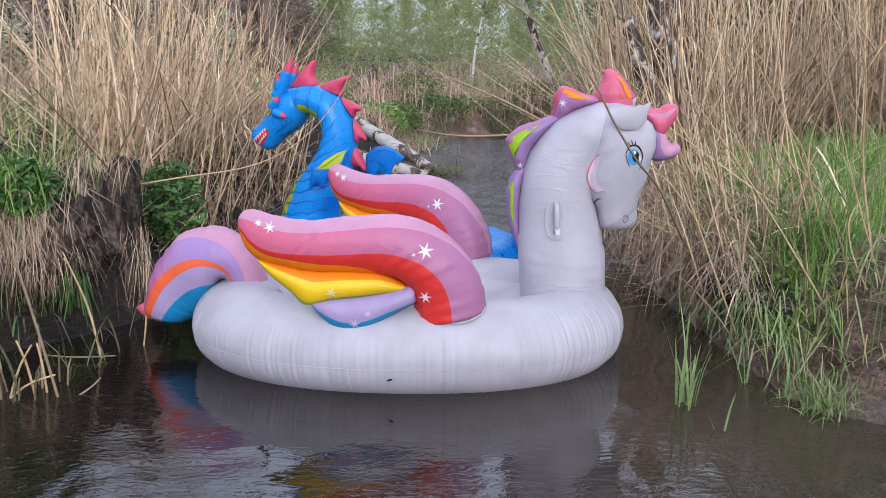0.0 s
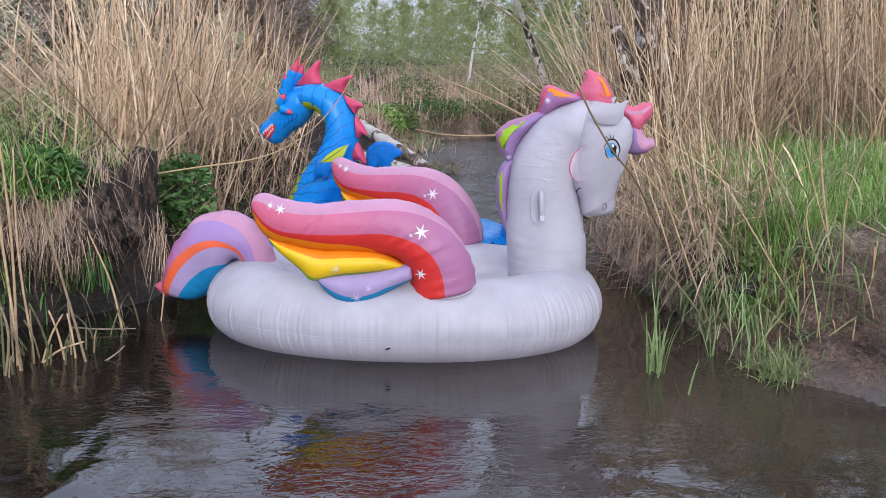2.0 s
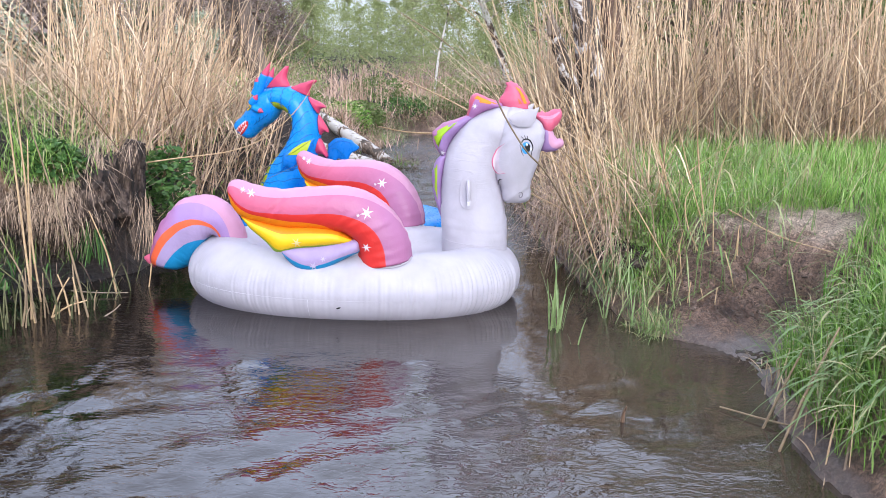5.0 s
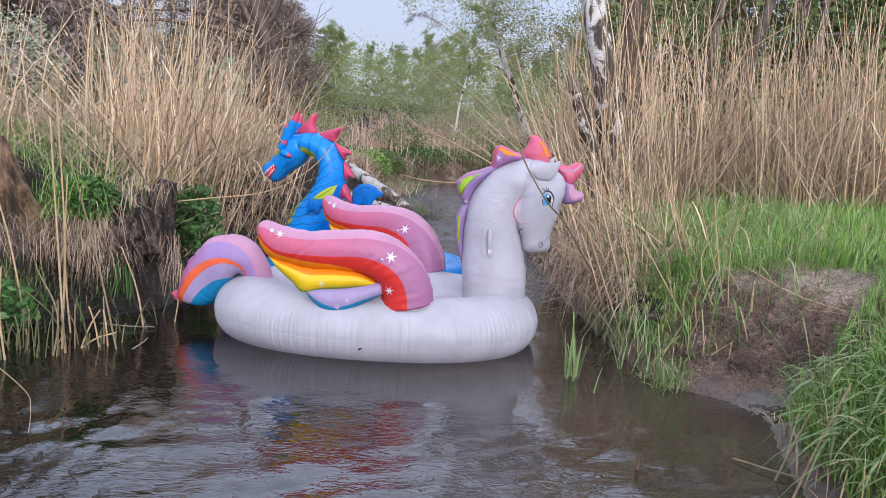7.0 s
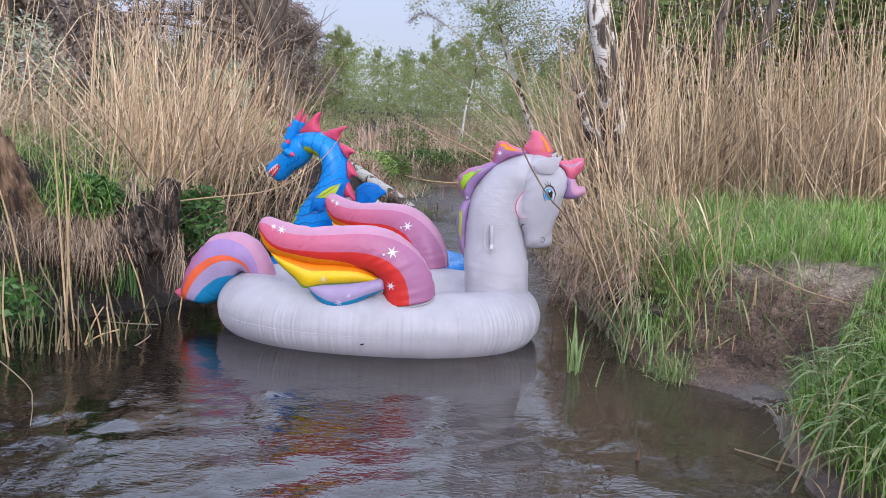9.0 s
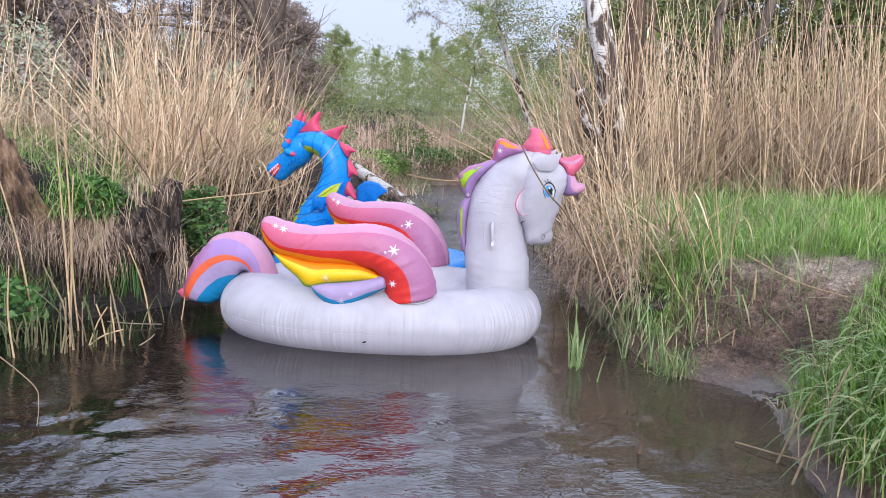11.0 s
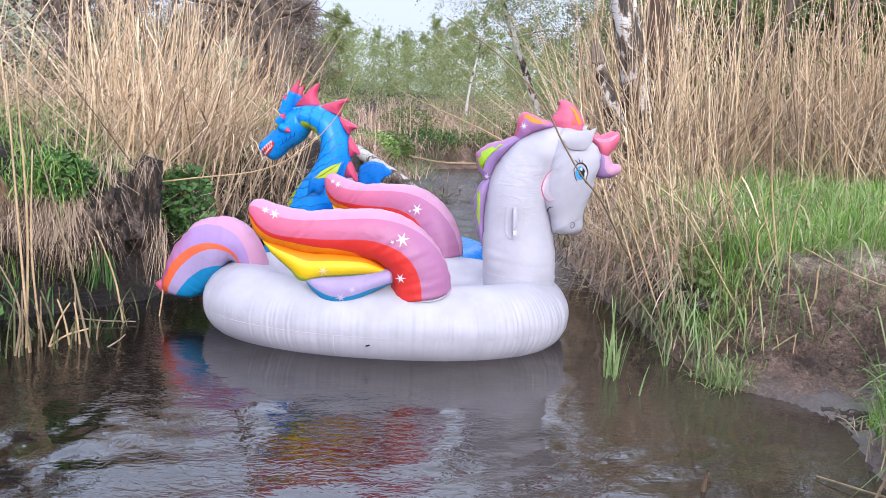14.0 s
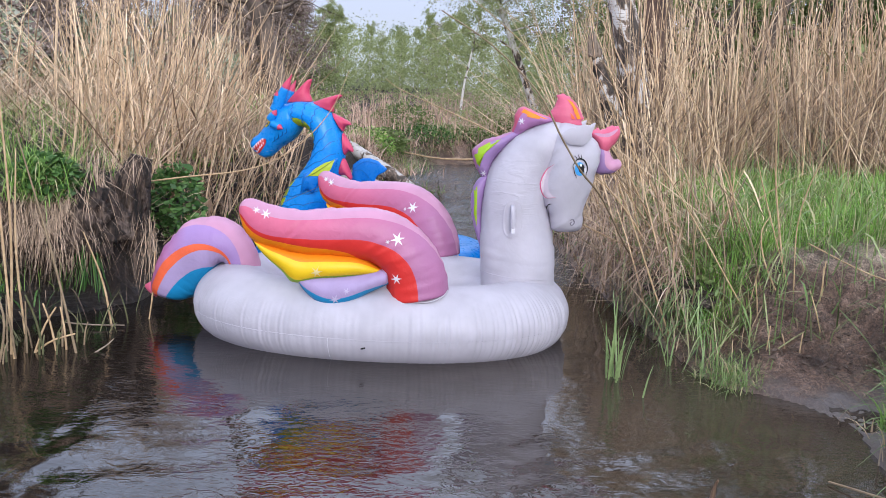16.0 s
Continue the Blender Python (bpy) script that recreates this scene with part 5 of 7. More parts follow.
kinds = [
    broadleaf("tree", "young birch with thin pale green spring leaves", 1, 5.4, 1.15, 0.045, LEAF, 0.042, 26000, BIRCH, 0.35, 0.08, (0.1, 0.0), 30),
    broadleaf("tree", "young tree with fresh green spring leaves", 2, 4.8, 1.35, 0.045, LEAF, 0.042, 28000, BARK, 0.1, 0.03, (0.1, 0.0), 34),
    broadleaf("tree", "darker green leafy tree at the wood edge", 3, 5.0, 1.9, 0.08, LEAFDARK, 0.09, 9000, BARK, 0.0, 0.06, (0.1, 0.0), 30),
    broadleaf("tree", "still bare brown tree with fine twigs", 4, 5.2, 1.7, 0.08, TWIGLEAF, 0.07, 9000, BARK, 0.0, 0.1, (0.1, 0.0), 28),
    conifer("pine_tree", "dark green pine at the wood edge", 5, 5.0, 1.7, 5000),
    broadleaf("bush", "pale flowering bush with grey green leaves", 6, 1.9, 1.0, 0.03, BLOSSOM, 0.08, 5000, BARK, 0.0, 0.05, (0.0, 0.0), 22),
    broadleaf("tree", "slender tree with fine twigs and tiny new leaves", 7, 6.0, 1.6, 0.05, LEAF, 0.055, 7000, BARK, 0.5, 0.12, (0.3, 0.0), 34),
    broadleaf("willow", "twiggy willow with small dark green leaves behind reeds", 8, 5.2, 1.7, 0.05, LEAF, 0.05, 8000, BARK, 0.15, 0.14, (0.2, 0.0), 40),
]
for k in kinds:
    tagged(k, group="trees of the wood")
# wood behind the stream: a loose front of young trees, darker and bare ones and pines behind
spots = []
for i in range(72):
    x = -24 + 48 * (i + rng.uniform(0, 1)) / 72
    spots.append((x, rng.uniform(32, 44), rng.choice([0, 1, 0, 0, 0] if x > -5.5 else [3, 3, 4, 3, 2]), rng.uniform(0.50, 0.74)))
for i in range(30):
    x = -34 + 68 * (i + rng.uniform(0, 1)) / 30
    spots.append((x, rng.uniform(48, 58), rng.choice([2, 3, 4, 3, 1] if x < -3 else [2, 3, 3, 2, 1]), rng.uniform(0.66, 0.84)))
for i in range(34):
    x = -27 + 21 * (i + rng.uniform(0, 1)) / 34
    spots.append((x, rng.uniform(20, 36) + 0.1 * x, rng.choice([3, 3, 3, 4, 3]), rng.uniform(0.75, 1.05)))
for x, y, k, sc in ((-7.5, 13.5, 3, 1.5), (-9.5, 12.0, 4, 1.6), (-11.5, 14.5, 3, 1.7), (-10.0, 17.0, 4, 1.8), (-13.5, 11.0, 3, 1.6), (-14.0, 17.0, 4, 1.9), (-12.0, 8.0, 3, 1.5), (-16.0, 13.0, 4, 1.8), (-15.0, 6.5, 3, 1.6), (-8.6, 15.6, 3, 1.5), (6.2, 13.2, 2, 1.5), (8.4, 14.6, 2, 1.7), (10.6, 12.6, 2, 1.6), (5.6, 17.0, 2, 1.6), (12.5, 16.5, 2, 1.8), (14.0, 11.5, 2, 1.7)):
    spots.append((x, y, k, sc))
for i in range(20):
    x = 4.5 + 22 * (i + rng.uniform(0, 1)) / 20
    spots.append((x, rng.uniform(14, 28), rng.choice([6, 6, 3, 6]), rng.uniform(0.9, 1.3)))
for i in range(15):
    x = 2.9 + 9.5 * (i + rng.uniform(0, 1)) / 15
    spots.append((x, rng.uniform(12.3, 16.5), 7, rng.uniform(0.75, 1.1)))
for x, y in ((-9.9, 20), (-8.4, 18), (-6.3, 17.5), (-7.6, 19.5), (-4.9, 19), (-11, 22)):
    spots.append((x, y, 5, rng.uniform(0.8, 1.15)))
for i in range(22):
    x = -8.2 + 3.7 * (i + rng.uniform(0, 1)) / 22
    spots.append((x, rng.uniform(28, 31), 3, np.interp(x, [-7.6, -5.5, -4.3, -3.4], [0.95, 0.85, 0.64, 0.52]) * rng.uniform(0.85, 1.05)))
used = set()
for x, y, k, s in spots:
    m = at_ground(x, y, rng.uniform(0, 360), s, -0.1)
    if k not in used:
        kinds[k].matrix_basis = m
        used.add(k)
    else:
        copy_thing(kinds[k], m @ Matrix.Diagonal((1 / kinds[k].scale[0],) * 3 + (1,)))

# low thicket that closes the foot of the wood
n = 210000
ux, uy = rng.uniform(-22, 26, n), rng.uniform(27, 50, n)
uz = height(ux, uy) + rng.uniform(0, 1, n) ** 1.3 * (2.5 + 1.0 * lumps(ux * 0.5, uy * 0.5))
stuff("thicket", [leaf_cards(np.stack([ux, uy, uz], axis=1), 0.082 * rng.uniform(0.6, 1.4, n), rng, 0.6, 0.6, True)], LEAF, "pale green thicket at the foot of the wood", "thicket")
n = 60000
ux, uy = rng.uniform(-30, -6, n), rng.uniform(17, 40, n)
uz = height(ux, uy) + rng.uniform(0, 1, n) * (2.2 + 1.2 * lumps(ux * 0.5, uy * 0.5))
stuff("thicket", [leaf_cards(np.stack([ux, uy, uz], axis=1), 0.10 * rng.uniform(0.6, 1.4, n), rng, 0.6, 0.2, True)], TWIGLEAF, "brown bare thicket on the slope", "thicket")

# standing birch with a broken side stem, and a dark trunk behind it
b = thing("birch_tree", "old white birch trunk with black scars among the reeds", "tree")
part("trunk", tube([(2.22, 7.85, 0.2), (2.17, 7.8, 0.98), (2.02, 7.8, 1.9), (1.80, 7.8, 2.8), (1.66, 7.8, 4.2), (1.6, 7.8, 6.5), (1.7, 7.8, 9.0)], [0.18, 0.145, 0.118, 0.105, 0.10, 0.085, 0.05], 24, 80, 0.035), OLDBIRCH, b)
part("broken_stem", tube([(2.10, 7.72, 0.3), (1.95, 7.68, 1.0), (1.76, 7.66, 1.55), (1.66, 7.65, 1.86)], [0.12, 0.10, 0.085, 0.05], 16, 34, 0.12), OLDBIRCH, b, "broken rotting birch stem")
for i in range(7):
    aa = i * 0.9
    sx, sy = 1.66 + 0.05 * math.cos(aa), 7.65 + 0.05 * math.sin(aa)
    part("splinter", tube([(sx, sy, 1.78), (sx - 0.02, sy, 1.88 + 0.04 * (i % 3)), (sx - 0.05, sy, 1.95 + 0.06 * (i % 3))], [0.028, 0.018, 0.004], 5, 8, 0.1, i), TWIG, b)
for i, (z, a) in enumerate(((4.2, 0.2), (4.8, 2.6), (5.3, 4.4), (6.2, 1.2), (7.0, 3.5))):
    part("limb", tube(limb_points((1.8, 7.8, z), (math.cos(a), math.sin(a), 0.8), 1.8, np.random.default_rng(i), 6, 0.15, 0.06), [0.04, 0.02, 0.005], 6, 12), BARK, b)
dk = thing("pine_tree", "straight brown pine trunk standing among reeds", "tree")
part("trunk", tube([(2.68, 9.0, 0.2), (2.62, 9.0, 1.28), (2.50, 9.0, 3.0), (2.45, 9.0, 6.0), (2.4, 9, 10)], [0.16, 0.12, 0.11, 0.10, 0.08], 14, 40, 0.05), REDBARK, dk)
for i, (x, y, dx, r) in enumerate(((3.65, 10.5, 0.5, 0.07), (4.1, 10.8, 0.9, 0.075), (3.4, 11.2, -0.25, 0.05), (5.6, 11.5, 0.4, 0.055))):
    g = thing("tree", "leaning dark brown trunk behind the reeds", "tree", "dark trunks")
    part("trunk", tube([(x, y, 0.3), (x + dx * 0.3, y, 1.6), (x + dx * 0.8, y, 3.2), (x + dx * 1.5, y + 0.3, 6)], [r * 1.3, r, r * 0.9, r * 0.5], 12, 30, 0.06, i), BARK, g)
    for z in (1.8, 2.3, 2.9, 3.4, 4.0):
        part("limb", tube(limb_points((x + dx * 0.2 * z, y, z), (rng.normal(), rng.normal() * 0.4, 0.7), 1.8, rng, 6, 0.2), [0.035, 0.02, 0.004], 5, 12), BARK, g)

# slanting birch with hanging leafy twigs over the water
sb = broadleaf("birch_tree", "slanting birch with hanging twigs of small new leaves", 31, 8.0, 2.3, 0.085, LEAF, 0.045, 42000, BIRCH, 1.1, 0.26, (-3.6, 0.0), 64)
sb.matrix_basis = at_ground(2.9, 21.8, 0, 1.0)
sb2 = broadleaf("birch_tree", "tall birch with thin new leaves behind the reeds", 33, 8.5, 2.4, 0.09, LEAF, 0.045, 34000, BIRCH, 0.7, 0.22, (0.4, 0.0), 48)
sb2.matrix_basis = at_ground(5.0, 20.5, 40, 1.0)
sm = broadleaf("birch_tree", "small twin-stemmed birch on the far bank", 35, 3.6, 0.8, 0.028, LEAF, 0.045, 4000, BIRCH, 0.6, 0.3, (0.45, 0.0), 20)
sm.matrix_basis = at_ground(0.62, 19.5, 0, 1.0)
# bare leaning tree on the left bank
lt = thing("tree", "leaning bare tree with crooked branches above the reeds", "tree")
part("trunk", tube([(-1.85, 10.7, 0.3), (-1.99, 10.7, 1.13), (-2.22, 10.7, 2.0), (-2.45, 10.7, 2.92), (-2.6, 10.7, 4.2)], [0.19, 0.15, 0.13, 0.10, 0.06], 12, 40, 0.05), BARK, lt)
bl = [((-2.25, 10.7, 2.15), (-0.9, 0.1, 0.75), 2.4), ((-2.3, 10.7, 2.3), (-0.5, -0.2, 0.9), 2.0), ((-2.2, 10.7, 2.3), (0.9, 0.1, 0.35), 0.6), ((-2.35, 10.7, 2.5), (0.5, 0.1, 0.9), 1.6), ((-2.4, 10.7, 2.8), (-0.8, 0.2, 0.6), 1.6), ((-2.3, 10.7, 2.4), (-1.0, 0.0, 0.25), 1.9), ((-2.45, 10.7, 3.1), (0.7, 0.2, 0.6), 1.4)]
for i, (p, dd, ln) in enumerate(bl):
    part("limb", tube(limb_points(p, dd, ln, np.random.default_rng(40 + i), 6, 0.22), [0.05, 0.03, 0.008], 7, 16), BARK, lt)
tw = []
for i in range(90):
    p, dd, ln = bl[i % 7]
    q = np.array(p) + np.array(dd) / np.linalg.norm(dd) * ln * rng.uniform(0.3, 1.0)
    tw.append(tube(limb_points(q, (rng.normal(), rng.normal() * 0.5, rng.normal(0.4, 0.6)), rng.uniform(0.3, 0.9), rng, 5, 0.3), [0.008, 0.003], 3, 8))
tagged(part("brushwood", merge(*tw), BARK, lt), kind="stuff")


# ---------------------------------------------------------------- logs, stumps, sticks
lg = thing("fallen_birch_log", "fallen white birch log sloping into the stream", "log")
part("log", tube([(-1.55, 11.35, 0.80), (-1.2, 11.1, 0.62), (-0.8, 10.75, 0.42), (-0.33, 10.4, 0.17), (-0.15, 10.3, 0.05)], [0.07, 0.082, 0.09, 0.09, 0.08], 16, 40, 0.03), GREYBIRCH, lg)
lg2 = thing("fallen_log", "grey brown fallen log lying on the bank", "log")
part("log", tube([(-1.75, 9.9, 0.42), (-1.2, 9.9, 0.32), (-0.54, 9.95, 0.12), (-0.2, 9.95, 0.02)], [0.09, 0.10, 0.09, 0.07], 14, 30, 0.06), GREYBIRCH, lg2)
pieces = []
rr = np.random.default_rng(50)
n = 260
base = np.stack([rr.normal(-0.05, 0.28, n), rr.normal(10.3, 0.2, n), rr.uniform(-0.02, 0.12, n)], axis=1)
a = rr.uniform(0, 6.28, n)
ln = rr.uniform(0.15, 0.6, n)
pieces.append(stems(base, rr.uniform(-0.02, 0.16, n), rr.uniform(0.003, 0.008, n), np.stack([np.cos(a) * ln, np.sin(a) * ln * 0.6], axis=1), np.zeros((n, 2)), rr))
stuff("driftwood", pieces, STRAWDARK, "brown tangle of twigs washed against the log", "driftwood")

def earth_lump(name, label, c, r, seed, category="stump"):
    bm = bmesh.new()
    bmesh.ops.create_icosphere(bm, subdivisions=5, radius=1.0)
    for v in bm.verts:
        p = v.co.copy()
        k = 1 + 0.26 * noise.noise(p * 1.6 + Vector((seed, 0, 0))) + 0.20 * noise.noise(p * 4.5) + 0.20 * noise.noise(Vector((p.x * 11, p.y * 11, p.z * 3.0))) + 0.06 * noise.noise(p * 24)
        v.co = Vector((c[0] + p.x * r[0] * k, c[1] + p.y * r[1] * k, c[2] + p.z * r[2] * k))
    return tagged(part(name, bm, ROOT), label, category)


def ridged(points, radii, depth, seed, sides=90, n=130):
    """A stout trunk whose bark is split into upright plates."""
    v, f, ids = tube(points, radii, sides, n)
    c = curve(points, n)
    out = []
    for k, p in enumerate(v):
        q = Vector(p) - Vector(c[k // sides])
        a = math.atan2(q.y, q.x)
        w = noise.noise(Vector((math.cos(a) * 5 + seed, math.sin(a) * 5, p[2] * 5.0)))
        w2 = noise.noise(Vector((math.cos(a) * 13, math.sin(a) * 13 + seed, p[2] * 22)))
        out.append(Vector(c[k // sides]) + q * (1 + depth * (0.6 - 2.6 * abs(w)) + depth * 0.5 * w2))
    return np.array([tuple(p) for p in out]), f, ids


st = thing("tree_stump", "leaning weathered brown stump with a broken top", "stump")
part("stump", ridged([(-2.40, 4.28, 0.30), (-2.56, 4.12, 0.44), (-2.73, 4.04, 0.68), (-2.86, 4.08, 0.93), (-2.95, 4.1, 1.13)], [0.13, 0.115, 0.105, 0.10, 0.09], 0.16, 6.0), WOOD, st)
for i in range(9):
    aa = i * 0.7
    x, y = -2.95 + 0.055 * math.cos(aa), 4.1 + 0.055 * math.sin(aa)
    part("splinter", tube([(x, y, 1.08), (x - 0.02, y, 1.14 + 0.05 * (i % 3)), (x - 0.03, y + 0.01, 1.18 + 0.05 * (i % 3))], [0.03, 0.02, 0.004], 5, 8, 0.1, i), WOOD, st)

rs = thing("root_stump", "dark rotten root stump with cracked bark overhanging the water", "stump")
part("stump", ridged([(-2.01, 4.46, 0.14), (-1.98, 4.42, 0.28), (-1.92, 4.40, 0.50), (-1.865, 4.40, 0.70), (-1.81, 4.42, 0.89)], [0.11, 0.135, 0.14, 0.13, 0.10, 0.06], 0.22, 16.0), ROOT, rs)
rk = np.random.default_rng(57)
for i in range(16):
    a, z = rk.uniform(-2.9, -0.2), rk.uniform(0.16, 0.84)
    cx, cy = -2.01 + 0.25 * (z - 0.14) + 0.132 * math.cos(a), 4.41 + 0.132 * math.sin(a)
    h = rk.uniform(0.05, 0.16)
    part("bark_plate", tube([(cx, cy, z - h / 2), (cx + rk.normal(0.01, 0.008), cy + 0.006, z), (cx + 0.014, cy + 0.002, z + h / 2)], [0.008, rk.uniform(0.012, 0.024), 0.007], 7, 8, 0.22, i), ROOT, rs)
for i, (x0, x1, x2) in enumerate(((-2.02, -2.08, -2.06), (-1.92, -1.95, -2.02), (-1.86, -1.80, -1.82), (-1.98, -1.90, -1.86), (-2.05, -2.16, -2.22))):
    part("root", tube([(x0, 4.36, 0.34), (x1, 4.28, 0.16), (x2, 4.24, -0.06)], [0.03, 0.02, 0.008], 8, 16, 0.12, i), ROOT, rs)
earth_lump("root_stump", "dark rotten roots under dry hanging grass", (-2.28, 4.16, 0.50), (0.42, 0.22, 0.30), 5.0)


earth_lump("root_mat", "dark matted roots and soil overhanging the stream", (1.64, 4.10, 0.27), (0.22, 0.58, 0.08), 8.0, "bank")


def stick(name, label, pts, r, mat, seed=1):
    return tagged(part(name, tube(pts, r, 7, 40, 0.03, seed), mat), label, "stick")


stick("bent_cane", "long brown reed stem bent across in the air", [(1.42, 4.15, 0.36), (1.30, 4.0, 0.48), (1.03, 3.5, 0.84), (0.86, 3.25, 1.01), (0.73, 3.15, 1.19), (0.60, 3.1, 1.40), (0.36, 3.1, 1.62), (0.10, 3.1, 1.78)], [0.006, 0.0055, 0.005, 0.003], DARKCANE)
stick("bent_cane", "dry yellow reed stem arching over the bank", [(-2.4, 4.5, 0.62), (-1.64, 4.6, 0.74), (-1.15, 4.6, 0.82), (-0.85, 4.6, 0.97), (-0.62, 4.65, 1.22), (-0.50, 4.7, 1.5)], [0.006, 0.005, 0.002], CANE)
stick("bent_cane", "pale reed stem sticking out over the water", [(-0.28, 9.5, 0.63), (0.1, 9.0, 0.61), (0.51, 8.6, 0.64), (1.3, 8.0, 0.75)], [0.006, 0.012, 0.012], CANE)
stick("bent_cane", "pale reed with a drooping leaf tip", [(-0.62, 11.1, 1.52), (-0.45, 11.0, 1.40), (0.0, 10.5, 1.22), (0.7, 9.5, 0.95), (1.4, 8.6, 0.6)], [0.004, 0.010, 0.014], CANE)
stick("branch", "grey brown branch lying on the grassy bank", [(1.5, 4.62, 0.38), (1.72, 4.6, 0.40), (2.05, 4.58, 0.43), (2.36, 4.6, 0.46)], [0.012, 0.018, 0.010], TWIG)
stick("twig", "bare grey twig hanging into the water", [(-2.3, 1.9, 0.42), (-1.95, 1.8, 0.34), (-1.70, 1.8, 0.15), (-1.63, 1.72, 0.08), (-1.60, 1.62, -0.03)], [0.0045, 0.0035, 0.002], DARKCANE)
stick("twig", "short brown twig standing out of the water", [(1.13, 1.59, -0.08), (1.135, 1.59, 0.03), (1.145, 1.585, 0.075)], [0.012, 0.011, 0.004], WOOD)
stick("twig", "pale straw hanging from the bank into the water", [(-1.52, 3.75, 0.40), (-1.53, 3.72, 0.15), (-1.55, 3.70, -0.02)], [0.004, 0.006, 0.004], CANE)
stick("bent_cane", "thin orange brown straw lying on the mud", [(2.25, 3.62, 0.62), (2.45, 3.25, 0.52), (2.62, 2.9, 0.50)], [0.004, 0.004, 0.003], CANE)
stick("bent_cane", "long bent reed lying down the bank", [(0.98, 4.3, 0.62), (1.25, 4.25, 0.50), (1.55, 4.1, 0.38), (1.62, 3.7, 0.2), (1.60, 3.4, 0.02)], [0.004, 0.006, 0.005], CANE)
stick("branch", "dark thin branch reaching over the water", [(0.95, 4.5, 0.55), (1.2, 4.45, 0.40), (1.45, 4.4, 0.30)], [0.003, 0.005, 0.008], DARKCANE)


# ---------------------------------------------------------------- clods on the trodden slope
rc = np.random.default_rng(55)
n = 5200
cx, cy = 1.75 + 1.25 * rc.uniform(0, 1, n), rc.uniform(2.2, 3.9, n)
ok = (cx > np.interp(cy, RIGHT_Y, RIGHT_X) + 0.04) & (((cx - 2.35) / 0.75) ** 2 + ((cy - 3.05) / 0.85) ** 2 < 1) & (height(cx, cy) > 0.10) & (height(cx, cy) < 0.42) & (lumps(cx * 5, cy * 5) > rc.uniform(-0.9, 0.4, n))
cx, cy = cx[ok], cy[ok]
n = len(cx)
size = 0.003 + 0.019 * rc.uniform(0, 1, n) ** 3
octa = np.array([(1, 0, 0), (0, 1, 0), (-1, 0, 0), (0, -1, 0), (0, 0, 0.6), (0, 0, -0.6)], float)
cv = np.stack([cx, cy, height(cx, cy) - 0.3 * size], axis=1)[:, None] + octa[None] * size[:, None, None] * rc.uniform(0.55, 1.3, (n, 6, 3))
tri = np.array([(0, 1, 4), (1, 2, 4), (2, 3, 4), (3, 0, 4), (1, 0, 5), (2, 1, 5), (3, 2, 5), (0, 3, 5)])
cq = (np.arange(n)[:, None, None] * 6 + tri[None]).reshape(-1, 3)
tagged(new("mud_clods", grid_mesh("mud_clods", cv.reshape(-1, 3), cq, CRUMB, False)), "loose dark clods of trodden mud on the slope", "mud", kind="stuff")
n = 90
lx, ly = 1.8 + 1.1 * rc.uniform(0, 1, n), rc.uniform(2.3, 3.8, n)
la = rc.uniform(0, 6.28, n)
ll = rc.uniform(0.05, 0.25, n)
stuff("dry_grass", [stems(np.stack([lx, ly, height(lx, ly) + 0.01], axis=1), rc.uniform(-0.01, 0.05, n), rc.uniform(0.002, 0.004, n), np.stack([np.cos(la), np.sin(la)], axis=1) * ll[:, None], rc.normal(0, 0.02, (n, 2)), rc)], STRAWDARK, "broken straws trodden into the mud", "dry grass")
n = 900
lx, ly = rc.normal(2.2, 0.28, n), rc.normal(2.95, 0.28, n)
ok = (height(lx, ly) > 0.08) & (lx > np.interp(ly, RIGHT_Y, RIGHT_X) + 0.05)
lx, ly = lx[ok], ly[ok]
n = len(lx)
la = rc.normal(2.4, 0.9, n)
ll = rc.uniform(0.03, 0.14, n)
stuff("root_fibres", [stems(np.stack([lx, ly, height(lx, ly) + rc.uniform(0.0, 0.02, n)], axis=1), rc.uniform(-0.02, 0.03, n), rc.uniform(0.0015, 0.004, n), np.stack([np.cos(la), np.sin(la)], axis=1) * ll[:, None], rc.normal(0, 0.02, (n, 2)), rc)], CRUMB, "dark wet root fibres torn up in the mud", "roots")


